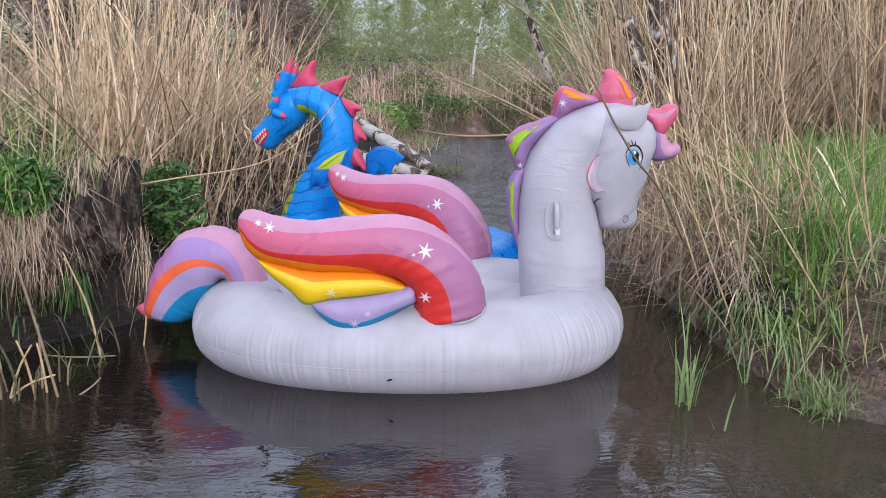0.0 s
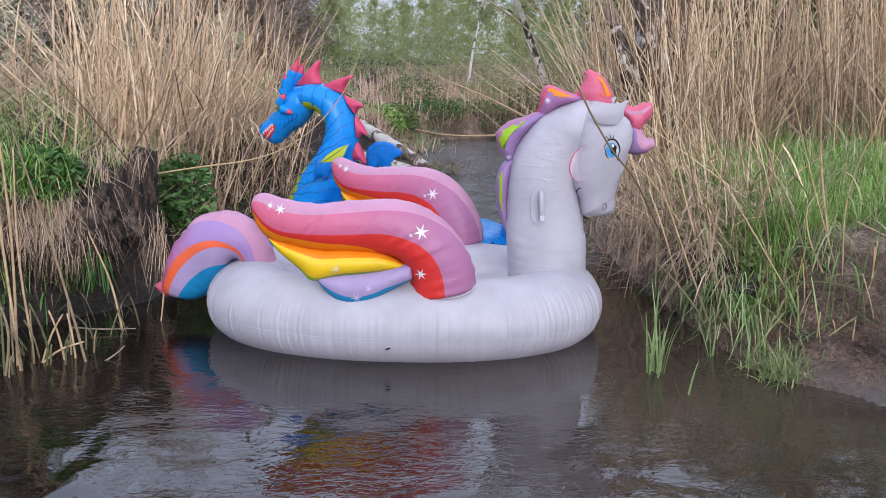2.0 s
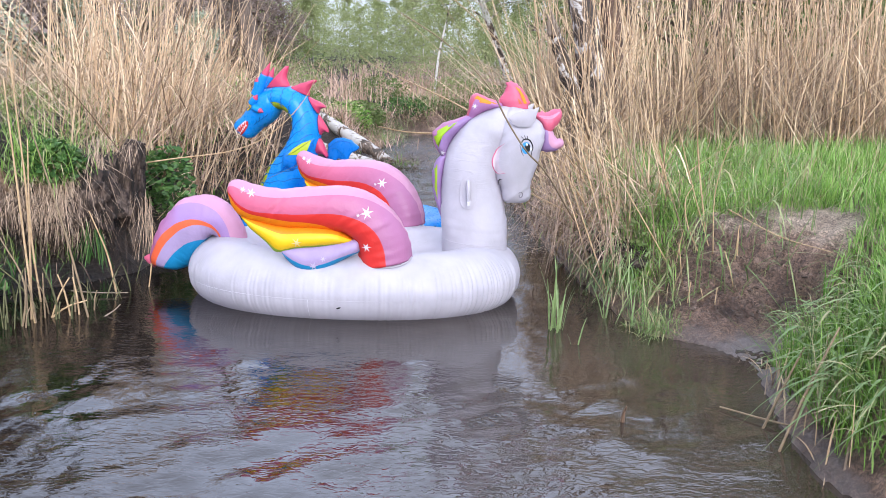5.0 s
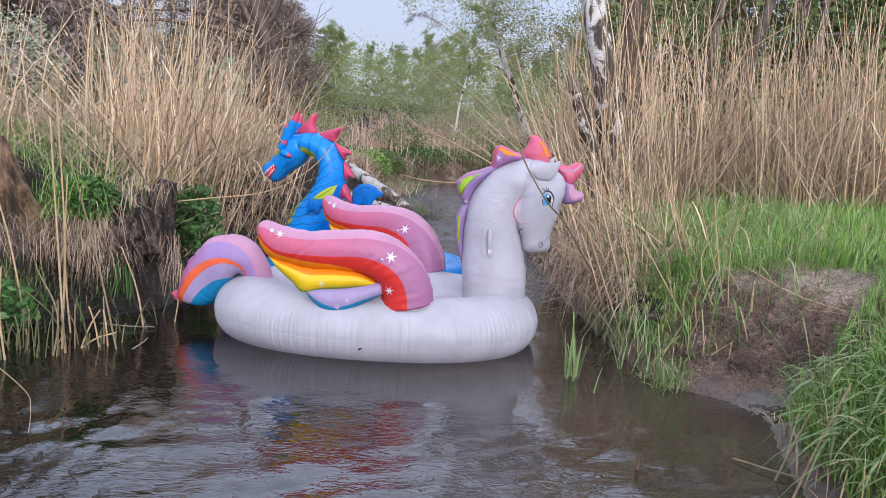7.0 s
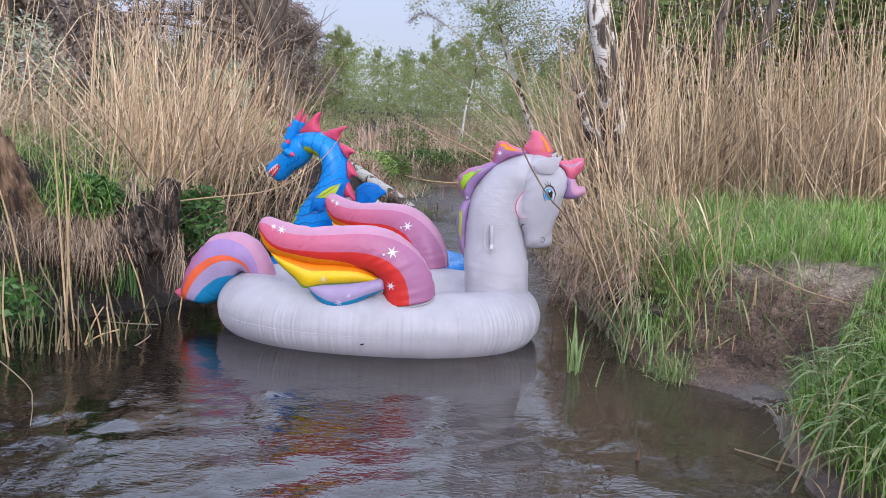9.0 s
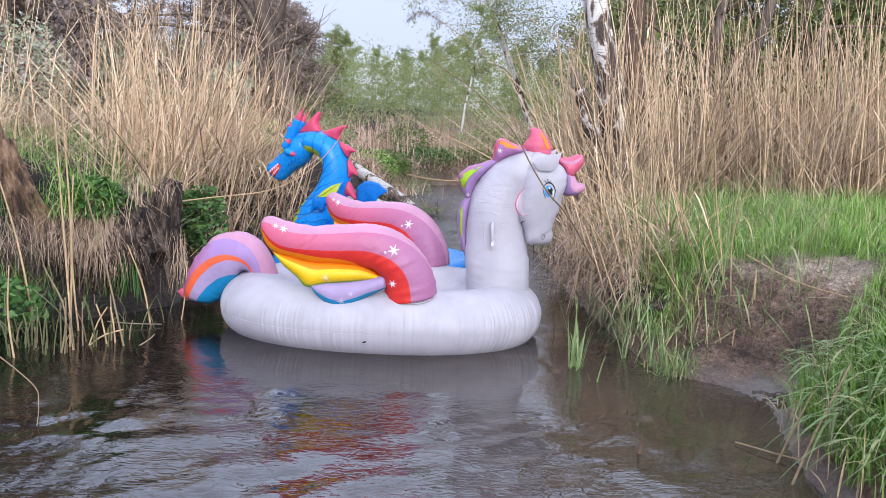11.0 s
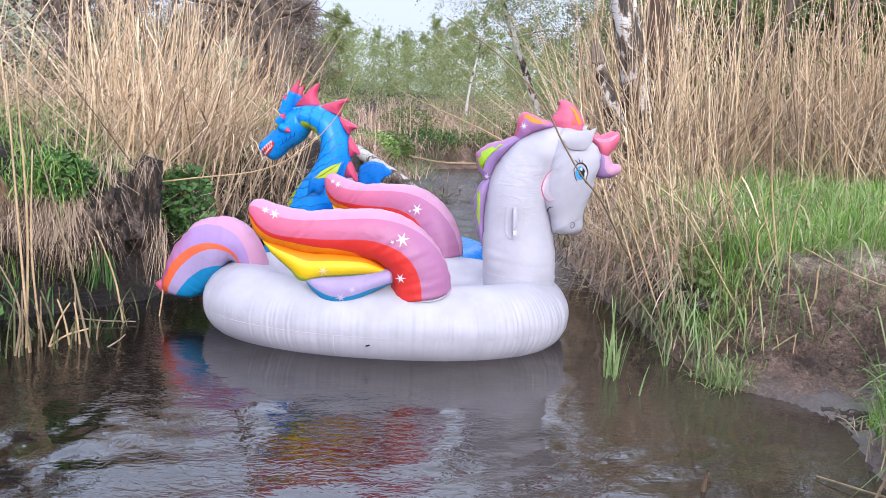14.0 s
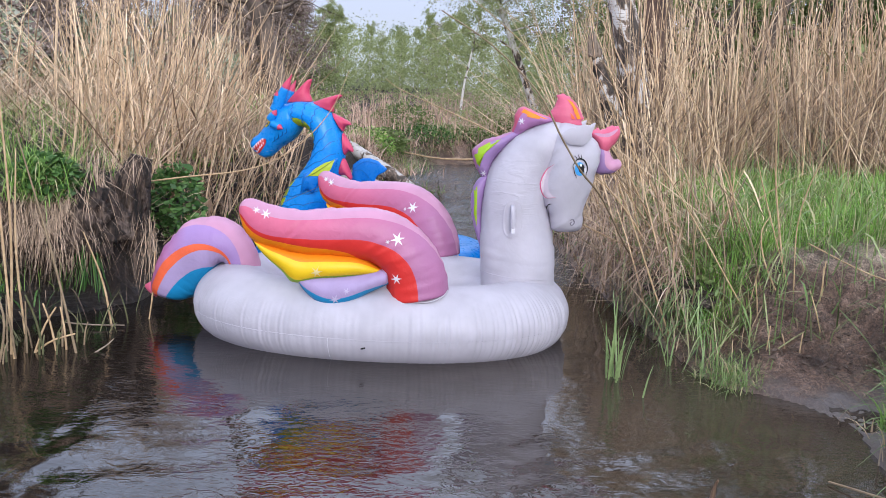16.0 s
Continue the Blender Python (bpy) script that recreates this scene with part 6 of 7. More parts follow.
# ---------------------------------------------------------------- reeds
def reed_bed(name, label, seed, count, area, tall, mat, keep=None, radius=(0.003, 0.0085), slant=(0.0, 0.0), messy=0.22, leaves=1.2, gap=0.06):
    """Dry reeds with thin stems and torn hanging leaves; some lean or have fallen over."""
    r = np.random.default_rng(seed)
    x = r.uniform(area[0], area[1], count * 3)
    y = r.uniform(area[2], area[3], count * 3)
    clump = lumps(x * 0.9 + seed, y * 0.9) + 0.5 * lumps(x * 2.3, y * 2.3 + seed)
    ok = r.uniform(-1.1, 0.9, len(x)) < clump
    ok &= ((x < np.interp(y, LEFT_Y, LEFT_X) - gap) | (x > np.interp(y, RIGHT_Y, RIGHT_X) + gap)) & ~log_clear(x, y)
    if keep is not None:
        ok &= keep(x, y)
    x, y = x[ok][:count], y[ok][:count]
    n = len(x)
    base = np.stack([x, y, height(x, y) - 0.03], axis=1)
    h = (tall[0] + (tall[1] - tall[0]) * r.uniform(0, 1, n) ** 1.5) * (0.75 + 0.25 * r.uniform(0, 1, n))
    short = r.uniform(0, 1, n) < 0.22
    h[short] *= r.uniform(0.25, 0.7, short.sum())
    lean = r.normal(0, messy * 0.5, (n, 2)) * h[:, None] * 0.6 + np.array(slant) * h[:, None]
    wild = r.uniform(0, 1, n) < 0.36
    ang = r.uniform(0, 6.28, n)
    out = np.stack([np.cos(ang), np.sin(ang)], axis=1)
    lean[wild] += out[wild] * h[wild, None] * r.uniform(0.3, 0.9, (wild.sum(), 1))
    h[wild] *= r.uniform(0.45, 0.85, wild.sum())
    bend = r.normal(0, 0.06, (n, 2)) * h[:, None]
    broken = r.uniform(0, 1, n) < 0.14
    bend[broken] = out[broken] * h[broken, None] * 0.5
    pieces = [stems(base, h, radius[0] + (radius[1] - radius[0]) * r.uniform(0, 1.25, n) ** 1.6, lean, bend, r)]
    m = int(n * leaves)
    k = r.integers(0, n, m)
    s = r.uniform(0.1, 0.9, m)
    lb = base[k].copy()
    lb[:, 2] += h[k] * s
    lb[:, :2] += lean[k] * s[:, None]
    L = r.uniform(0.15, 0.5, m)
    pieces.append(blades(lb, L, r.uniform(0.005, 0.016, m), r.uniform(0, 6.28, m), r.uniform(-0.9, 1.2, m), L * r.uniform(0.1, 0.7, m)))
    return stuff(name, pieces, mat, label, "reeds")


def litter(name, label, seed, count, area, mat, tall=(0.2, 0.5), keep=None, gap=0.05):
    """Fallen, crossed straws close to the ground."""
    r = np.random.default_rng(seed)
    x, y = r.uniform(area[0], area[1], count * 2), r.uniform(area[2], area[3], count * 2)
    ok = ((x < np.interp(y, LEFT_Y, LEFT_X) - gap) | (x > np.interp(y, RIGHT_Y, RIGHT_X) + gap)) & ~log_clear(x, y)
    if keep is not None:
        ok &= keep(x, y)
    x, y = x[ok][:count], y[ok][:count]
    n = len(x)
    a = r.uniform(0, 6.28, n)
    ln = r.uniform(0.2, 0.9, n)
    base = np.stack([x, y, height(x, y) + r.uniform(0, tall[0], n)], axis=1)
    return stuff(name, [stems(base, r.uniform(-0.1, tall[1], n), r.uniform(0.002, 0.004, n), np.stack([np.cos(a), np.sin(a)], axis=1) * ln[:, None], r.normal(0, 0.05, (n, 2)), r)], mat, label, "dry grass")


# the front of the reeds behind the meadow
REED_X = np.array([1.2, 1.6, 2.05, 2.65, 3.2, 3.8, 4.5, 9.0])
REED_Y = np.array([5.0, 5.5, 6.2, 6.85, 6.85, 6.2, 6.4, 7.0])
reed_bed("reed_bed", "dense tall dry tan reeds on the bank", 61, 1000, (-8.5, -1.2, 5.2, 10.5), (1.4, 2.7), STRAWWARM, lambda x, y: (x < np.interp(y, LEFT_Y, LEFT_X) - 0.25) & (x < -1.45) & (x > -1.4 - 0.62 * y) & ((x > -0.4 - 0.42 * y) | (np.sin(x * 37 + y * 53) > 0.7)), (0.0035, 0.0085), slant=(0.05, -0.03), messy=0.40)
reed_bed("reed_bed", "dense tall dry tan reeds behind the meadow", 62, 2850, (1.2, 9.5, 4.6, 11.5), (1.7, 3.0), STRAWWARM, lambda x, y: (x > 1.45 + 0.07 * (y - 5)) & (y > np.interp(x, REED_X, REED_Y)) & (x < 1.5 + 0.62 * y) & ((np.abs(x - 0.13 - 0.187 * (y + 2.1)) > 0.22) | (y > 7.7) | (np.sin(x * 91 + y * 47) > 0.5)), (0.0045, 0.0115), slant=(-0.04, -0.03), messy=0.30)
reed_bed("reed_bed", "dry reeds leaning out over the water edge", 63, 85, (1.35, 2.1, 3.9, 5.6), (0.7, 1.5), STRAWWARM, lambda x, y: x > 0, slant=(-0.22, -0.10), messy=0.35)
reed_bed("reed_bed", "pale dry reeds along the far bank", 64, 3400, (-8, 7, 14.9, 22), (0.30, 0.95), FARSTRAW, lambda x, y: lumps(x * 0.8 + 3.0, y * 0.6) > 0.1 + 0.5 * np.sin(x * 71 + y * 37), (0.005, 0.011), messy=0.3)
reed_bed("reed_bed", "dry reeds leaning over the left water edge", 65, 620, (-3.2, -1.3, 4.9, 9.5), (0.8, 1.6), STRAWWARM, lambda x, y: (x < np.interp(y, LEFT_Y, LEFT_X) - 0.02) & (x > np.interp(y, LEFT_Y, LEFT_X) - 0.9), slant=(0.25, -0.1), messy=0.4)
reed_bed("reed_bed", "sparse reed stems among fresh grass", 66, 330, (1.5, 3.2, 3.0, 5.6), (0.28, 0.75), YOUNG, lambda x, y: (x > 0) & (x < 2.6 + 0.4 * (y - 3)), (0.002, 0.005), messy=0.10, leaves=1.6)
litter("dry_grass", "matted dry straw under the reeds", 71, 5200, (-7, -1.3, 4.4, 9.5), STRAW, (0.3, 0.4), lambda x, y: x < 0)
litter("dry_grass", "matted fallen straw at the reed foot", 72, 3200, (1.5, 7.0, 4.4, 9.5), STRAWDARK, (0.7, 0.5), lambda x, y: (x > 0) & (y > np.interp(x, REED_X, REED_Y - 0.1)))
litter("dry_grass", "crossed tan straws leaning at the reed foot", 74, 1300, (1.6, 7.0, 5.0, 9.5), STRAWWARM, (0.6, 0.9), lambda x, y: (x > 0) & (y > np.interp(x, REED_X, REED_Y - 0.1)))
litter("dry_grass", "dead stalks hanging over the bank edge", 73, 500, (1.36, 1.85, 3.8, 5.6), STRAW, (0.45, 0.3), lambda x, y: x > 0, 0.0)

reed_bed("reed_bed", "dry reeds going on along the near left bank", 70, 1100, (-7.0, -3.3, -1.5, 3.4), (1.5, 2.5), STRAW, lambda x, y: (x < np.interp(y, LEFT_Y, LEFT_X) - 0.1) & (x < -2.9 - 0.25 * np.maximum(3.0 - y, 0)), (0.006, 0.012), (0.05, 0.0))

# reeds that fan out over the water from both banks
reed_bed("reed_bed", "tall dry reeds leaning far out over the stream", 67, 46, (1.45, 1.9, 5.6, 7.0), (1.5, 2.5), STRAWWARM, lambda x, y: x > 0, (0.004, 0.008), (-0.42, -0.05), 0.22, 0.8)
reed_bed("reed_bed", "tall dry reeds bent over from the bank", 68, 60, (-2.5, -1.6, 5.6, 7.6), (1.3, 2.1), STRAWWARM, lambda x, y: x < 0, (0.004, 0.007), (0.42, -0.05), 0.22, 0.8)
pl = thing("reed_plume", "bent reed stem with a brown feathery plume", "reed")
part("stem", tube([(1.75, 6.8, 0.5), (1.35, 6.7, 1.15), (1.01, 6.6, 1.65), (0.56, 6.6, 2.05), (0.16, 6.6, 2.32), (0.0, 6.6, 2.40)], [0.006, 0.005, 0.003], 6, 40), CANE, pl)
rp = np.random.default_rng(69)
n = 420
s = rp.uniform(0, 1, n)
spine = curve([(0.16, 6.6, 2.32), (0.06, 6.6, 2.40), (-0.07, 6.6, 2.42), (-0.18, 6.6, 2.34)], 60)[(s * 59).astype(int)]
fv, fq = blades(spine + rp.normal(0, 0.008, (n, 3)), rp.uniform(0.03, 0.09, n), rp.uniform(0.002, 0.004, n), rp.normal(3.1, 0.6, n), rp.normal(-0.1, 0.5, n), rp.uniform(0.0, 0.05, n))
pm = new("plume", grid_mesh("plume", fv, fq, STRAWDARK))
pm.parent = pl
tagged(pm, "brown feathery plume", kind="stuff")

# few thick stems standing in the water by the stump
rr = np.random.default_rng(80)
rc = thing("reed_clump", "dry and green cut reed stems standing in the water", "reeds")
CANES = ((-2.0, 2.94, -2.03, 1.47), (-1.94, 2.87, -2.04, 1.37), (-1.67, 3.0, -1.97, 1.1), (-2.08, 3.3, -2.12, 1.0), (-2.18, 2.66, -2.23, 0.53), (-2.01, 2.8, -2.1, 0.51), (-1.68, 3.51, -1.86, 0.53), (-2.3, 3.2, -2.62, 1.25))
for i, (x0, y0, x1, z1) in enumerate(CANES):
    bow = rr.normal(0, 0.03)
    part("stem", tube([(x0, y0, -0.12), (x0 * 0.6 + x1 * 0.4 + bow, y0 + 0.03, z1 * 0.45), (x1, y0 + 0.05, z1)], [0.0068, 0.0062, 0.0035], 7, 12), (CANE, CANE, DARKCANE)[i % 3], rc)
n = 34
x = rr.uniform(-2.45, -1.66, n)
y = np.interp(x, [-2.5, -2.0, -1.75, -1.6], [2.6, 2.72, 3.0, 3.4]) + np.abs(rr.normal(0, 0.22, n))
hh = rr.uniform(0.08, 0.36, n)
for i in range(n):
    lx, ly = rr.normal(-0.06, 0.26) * hh[i], rr.normal(0.02, 0.2) * hh[i]
    r0 = rr.uniform(0.0035, 0.007)
    part("stem", tube([(x[i], y[i], -0.12), (x[i] + lx * 0.4, y[i] + ly * 0.5, hh[i] * 0.5), (x[i] + lx, y[i] + ly, hh[i])], [r0, r0 * 0.95, r0 * 0.7], 6, 7), (OLIVECANE, DARKCANE, OLIVECANE)[i % 3], rc)
for x0, y0, x1, z1 in ((-1.80, 3.03, -1.88, 0.24), (-1.92, 3.0, -1.80, 0.23), (-1.76, 3.05, -1.80, 0.22), (-1.95, 2.98, -1.70, 0.10)):
    part("stem", tube([(x0, y0, -0.05), ((x0 + x1) / 2, y0 + 0.02, z1 * 0.55), (x1, y0 + 0.03, z1)], [0.006, 0.0055, 0.0045], 6, 7), CANE, rc, "snapped pale stem")
n = 70
x = rr.uniform(-2.9, -1.62, n)
y = np.interp(x, [-2.6, -2.0, -1.7], [2.62, 2.75, 3.2]) + rr.uniform(0.0, 0.7, n)
stuff("reed_clump", [blades(np.stack([x, y, np.full(n, -0.02)], axis=1), rr.uniform(0.12, 0.38, n), rr.uniform(0.005, 0.012, n), rr.uniform(0, 6.28, n), rr.uniform(0.9, 1.5, n), rr.uniform(0, 0.12, n))], OLIVECANE, "young green reed shoots at the water edge", "reeds")

# dead grass that hangs over the roots and the undercut bank
def hanging(label, count, bx, by, bz, length, mat, width=(0.003, 0.0065), face=-1.57, steep=(-1.35, 0.1)):
    """Long dead blades that fall from a line of the bank: bx, by, bz are ranges or lists along it."""
    t = rr.uniform(0, 1, count)
    k = np.linspace(0, 1, len(bx))
    p = np.stack([np.interp(t, k, bx) + rr.normal(0, 0.035, count), np.interp(t, k, by) + rr.normal(0, 0.05, count), rr.uniform(bz[0], bz[1], count)], axis=1)
    ok = lumps(p[:, 0] * 5.1, p[:, 2] * 3.0 + count) > rr.uniform(-0.8, 0.5, count)
    p = p[ok]
    n = len(p)
    L = rr.uniform(length[0], length[1], n)
    return stuff("dry_grass", [blades(p, L, rr.uniform(width[0], width[1], n), rr.normal(face, 1.2, n), rr.uniform(steep[0], steep[1], n), L * rr.uniform(0.15, 0.8, n), 6)], mat, label, "dry grass")


hanging("fine tan dead grass draped over the side of the root stump", 2800, (-2.30, -2.14, -2.00), (4.00, 4.10, 4.18), (0.50, 0.88), (0.10, 0.32), HAYLIGHT, (0.0022, 0.0044), steep=(-1.45, 0.1))
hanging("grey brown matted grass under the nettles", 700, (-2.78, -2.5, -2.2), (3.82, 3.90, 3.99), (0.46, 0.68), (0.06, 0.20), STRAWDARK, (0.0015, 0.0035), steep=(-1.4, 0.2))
hanging("tan straws hanging from the bank under the nettles", 620, (-2.84, -2.5, -2.15), (3.74, 3.84, 3.94), (0.48, 0.70), (0.08, 0.30), HAYLIGHT, (0.0015, 0.0035), steep=(-1.4, 0.2))
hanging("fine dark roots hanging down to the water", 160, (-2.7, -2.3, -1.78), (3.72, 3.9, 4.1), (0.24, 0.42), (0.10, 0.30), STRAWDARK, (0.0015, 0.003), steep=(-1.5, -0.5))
hanging("tan dead grass hanging beside the stump over the water", 110, (-1.77, -1.70), (4.24, 4.32), (0.30, 0.56), (0.10, 0.34), HAYLIGHT, (0.0015, 0.0032), steep=(-1.5, -0.6))
hanging("dead grass tuft on the root stump", 420, (-2.16, -1.80), (4.26, 4.38), (0.84, 0.94), (0.06, 0.22), HAYLIGHT, (0.0015, 0.0035), steep=(-1.0, 0.9))
hanging("dark green blades hanging under the root stump", 50, (-2.14, -1.96), (4.0, 4.1), (0.28, 0.40), (0.18, 0.36), HERB, (0.006, 0.011), steep=(-1.5, -1.0))
# and over the hollow edge of the right bank
hanging("reddish brown dead stems drooping over the bank edge", 460, (1.16, 1.24, 1.36, 1.46, 1.52), (4.95, 4.6, 4.2, 3.8, 3.5), (0.28, 0.60), (0.10, 0.36), RUST, (0.004, 0.008), face=-2.3, steep=(-1.4, 0.9))
hanging("reddish brown stems fallen against the bank", 300, (1.20, 1.40, 1.60), (4.8, 4.3, 3.9), (0.35, 0.75), (0.2, 0.55), RUST, (0.004, 0.009), face=-2.3, steep=(-0.6, 1.3))
hanging("green blades drooping over the bank edge", 380, (1.40, 1.46, 1.50, 1.60), (4.3, 3.8, 3.5, 3.1), (0.12, 0.46), (0.10, 0.34), SHOOT, (0.004, 0.008), face=-2.2, steep=(-1.3, 1.0))
n = 100
bx = rr.uniform(-3.4, -1.8, n)
by = np.interp(bx, [-3.4, -2.7, -2.0, -1.72], [2.75, 3.1, 3.5, 3.9]) + np.abs(rr.normal(0.0, 0.35, n))
L = rr.uniform(0.1, 0.35, n)
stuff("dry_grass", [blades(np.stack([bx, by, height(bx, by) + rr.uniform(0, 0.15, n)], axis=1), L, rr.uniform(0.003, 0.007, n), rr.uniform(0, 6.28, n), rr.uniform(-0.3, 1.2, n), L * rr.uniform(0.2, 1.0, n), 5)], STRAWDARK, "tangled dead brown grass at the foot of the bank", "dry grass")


# ---------------------------------------------------------------- grass and herbs
def meadow(name, label, seed, count, area, length, mat, keep, width=(0.003, 0.007)):
    r = np.random.default_rng(seed)
    x, y = r.uniform(area[0], area[1], count * 2), r.uniform(area[2], area[3], count * 2)
    ok = keep(x, y) & ~(log_clear(x, y) & (r.uniform(0, 1, len(x)) > 0.25)) & (lumps(x * 1.6, y * 1.6 + seed) + 0.5 * lumps(x * 4.3, y * 4.3 + seed) > r.uniform(-1.4, 0.6, len(x)))
    x, y = x[ok][:count], y[ok][:count]
    n = len(x)
    L = r.uniform(length[0], length[1], n) * (0.8 + 0.3 * lumps(x * 2, y * 2) + 0.25 * lumps(x * 5.1, y * 5.1))
    return stuff(name, [blades(np.stack([x, y, height(x, y) - 0.01], axis=1), L, r.uniform(width[0], width[1], n), r.uniform(0, 6.28, n), r.uniform(0.7, 1.5, n), L * r.uniform(0.05, 0.7, n))], mat, label, "grass")


def edge_r(x, y):
    return x - np.interp(y, RIGHT_Y, RIGHT_X)


def bare(x, y):
    """The trodden mud slope with its dry crown."""
    return ((x - 2.42 - 0.25 * (y - 3.1)) / 0.62) ** 2 + ((y - 3.1) / 0.85) ** 2 < 1.0 + 0.25 * lumps(x * 3, y * 3)


meadow("grass", "bright fresh green meadow grass on the bank", 81, 38000, (1.5, 6.5, 3.2, 8.2), (0.10, 0.40), GRASSM, lambda x, y: (edge_r(x, y) > 0.12) & ~bare(x, y) & (y < np.interp(x, REED_X, REED_Y + 0.45)), (0.004, 0.009))
meadow("grass", "tall fresh green grass clump hanging over the water", 82, 23000, (1.75, 4.4, -0.4, 4.2), (0.18, 0.50), GRASSM, lambda x, y: (edge_r(x, y) > 0.08) & (y < 2.20 + 1.05 * (x - 1.95)), (0.004, 0.010))
meadow("grass", "green grass and shoots at the bank foot", 83, 650, (1.4, 2.1, 2.75, 4.8), (0.08, 0.26), YOUNG, lambda x, y: (edge_r(x, y) > -0.03) & ~bare(x, y), (0.003, 0.006))
meadow("grass", "dry straws standing in the meadow grass", 288, 1500, (1.6, 5.5, 3.6, 7.2), (0.2, 0.6), STRAW, lambda x, y: (edge_r(x, y) > 0.15) & ~bare(x, y) & (y < np.interp(x, REED_X, REED_Y + 0.45)), (0.003, 0.006))
meadow("grass", "dry straws on the bank face", 88, 380, (1.4, 2.2, 2.8, 4.9), (0.12, 0.42), STRAW, lambda x, y: (edge_r(x, y) > -0.02) & ~bare(x, y), (0.003, 0.007))
meadow("grass", "broad drooping green reed leaves over the bank", 86, 420, (1.80, 3.2, 0.5, 2.6), (0.25, 0.55), SHOOT, lambda x, y: (edge_r(x, y) > 0.12) & (y < 2.1 + 0.6 * (x - 1.95)), (0.007, 0.014))
meadow("grass", "dry straws among the green bank grass", 87, 700, (1.75, 3.6, 0.4, 3.2), (0.15, 0.45), STRAW, lambda x, y: (edge_r(x, y) > -0.02) & (y < 2.3 + 0.75 * (x - 1.95)), (0.004, 0.009))
meadow("grass", "green grass on the left bank top", 84, 11000, (-7.0, -1.75, 3.2, 10.0), (0.14, 0.42), GRASSM, lambda x, y: (x < np.interp(y, LEFT_Y, LEFT_X) - 0.25) & (x > -3.4 - 0.4 * y))
meadow("grass", "long dark green grass at the foot of the bank", 184, 420, (-3.5, -2.1, 2.7, 3.7), (0.2, 0.5), HERB, lambda x, y: (x < np.interp(y, LEFT_Y, LEFT_X) + 0.12), (0.006, 0.012))
meadow("grass", "low meadow grass on the near left bank", 189, 9000, (-9.0, -3.2, -3.0, 3.2), (0.12, 0.32), GRASSM, lambda x, y: x < np.interp(y, LEFT_Y, LEFT_X) - 0.15, (0.008, 0.014))
meadow("grass", "low meadow grass beside the stream", 188, 34000, (1.8, 7.0, -4.0, 3.4), (0.10, 0.30), GRASSM, lambda x, y: (edge_r(x, y) > 0.12 + 0.1 * lumps(x * 2, y * 2)) & ((y < 1.6) | (x > 3.2)) & (y < 2.6 + 0.8 * (x - 2.2)), (0.006, 0.012))
meadow("grass", "tan dead meadow grass further off", 185, 11000, (-9, 8, 8, 34), (0.2, 0.55), FARSTRAW, lambda x, y: ((x < np.interp(y, LEFT_Y, LEFT_X) - 0.05) | (edge_r(x, y) > 0.05)) & (np.abs(x) < 0.45 * y), (0.008, 0.02))
meadow("grass", "short green meadow grass further off", 85, 5000, (-9, 8, 8, 34), (0.15, 0.40), GRASSM, lambda x, y: ((x < np.interp(y, LEFT_Y, LEFT_X) - 0.1) | (edge_r(x, y) > 0.1)) & (np.abs(x) < 0.45 * y), (0.008, 0.02))


def herbs(name, label, seed, c, r3, count, size, mat=None):
    r = np.random.default_rng(seed)
    p = r.normal(0, 1, (count, 3))
    p /= np.linalg.norm(p, axis=1)[:, None]
    p *= r.uniform(0.2, 1, (count, 1)) ** 0.4
    p = np.array(c) + p * np.array(r3)
    v, q = leaf_cards(p, size * r.uniform(0.5, 1.3, count), r, 0.35, 0.6)
    return stuff(name, [(v, q)], mat or HERB, label, "plants")


herbs("nettles", "dark green nettles growing on the bank top", 91, (-2.24, 3.98, 0.78), (0.21, 0.18, 0.16), 1000, 0.06)
rn = np.random.default_rng(191)
n = 520
gx, gy, gz = rn.normal(-2.28, 0.13, n), rn.normal(3.96, 0.09, n), rn.uniform(0.62, 0.84, n)
gl = rn.uniform(0.14, 0.36, n)
stuff("grass", [blades(np.stack([gx, gy, gz], axis=1), gl, rn.uniform(0.004, 0.009, n), rn.uniform(0, 6.28, n), rn.uniform(0.5, 1.4, n), gl * rn.uniform(0.1, 0.8, n))], GRASSM, "fresh green grass blades among the nettles", "grass")
herbs("nettles", "dark green leafy plants beside the root stump", 92, (-1.74, 4.95, 0.52), (0.20, 0.22, 0.30), 800, 0.06)
herbs("nettles", "green leafy plants in the shade of the bank", 93, (-2.66, 3.15, 0.18), (0.46, 0.26, 0.20), 900, 0.062)
herbs("nettles", "green leafy plants round the leaning stump", 193, (-3.32, 3.9, 0.36), (0.42, 0.40, 0.22), 1100, 0.065)
herbs("bramble", "low green leaves among the bank grass", 94, (1.72, 3.9, 0.38), (0.25, 0.5, 0.14), 320, 0.04, LEAFDARK)
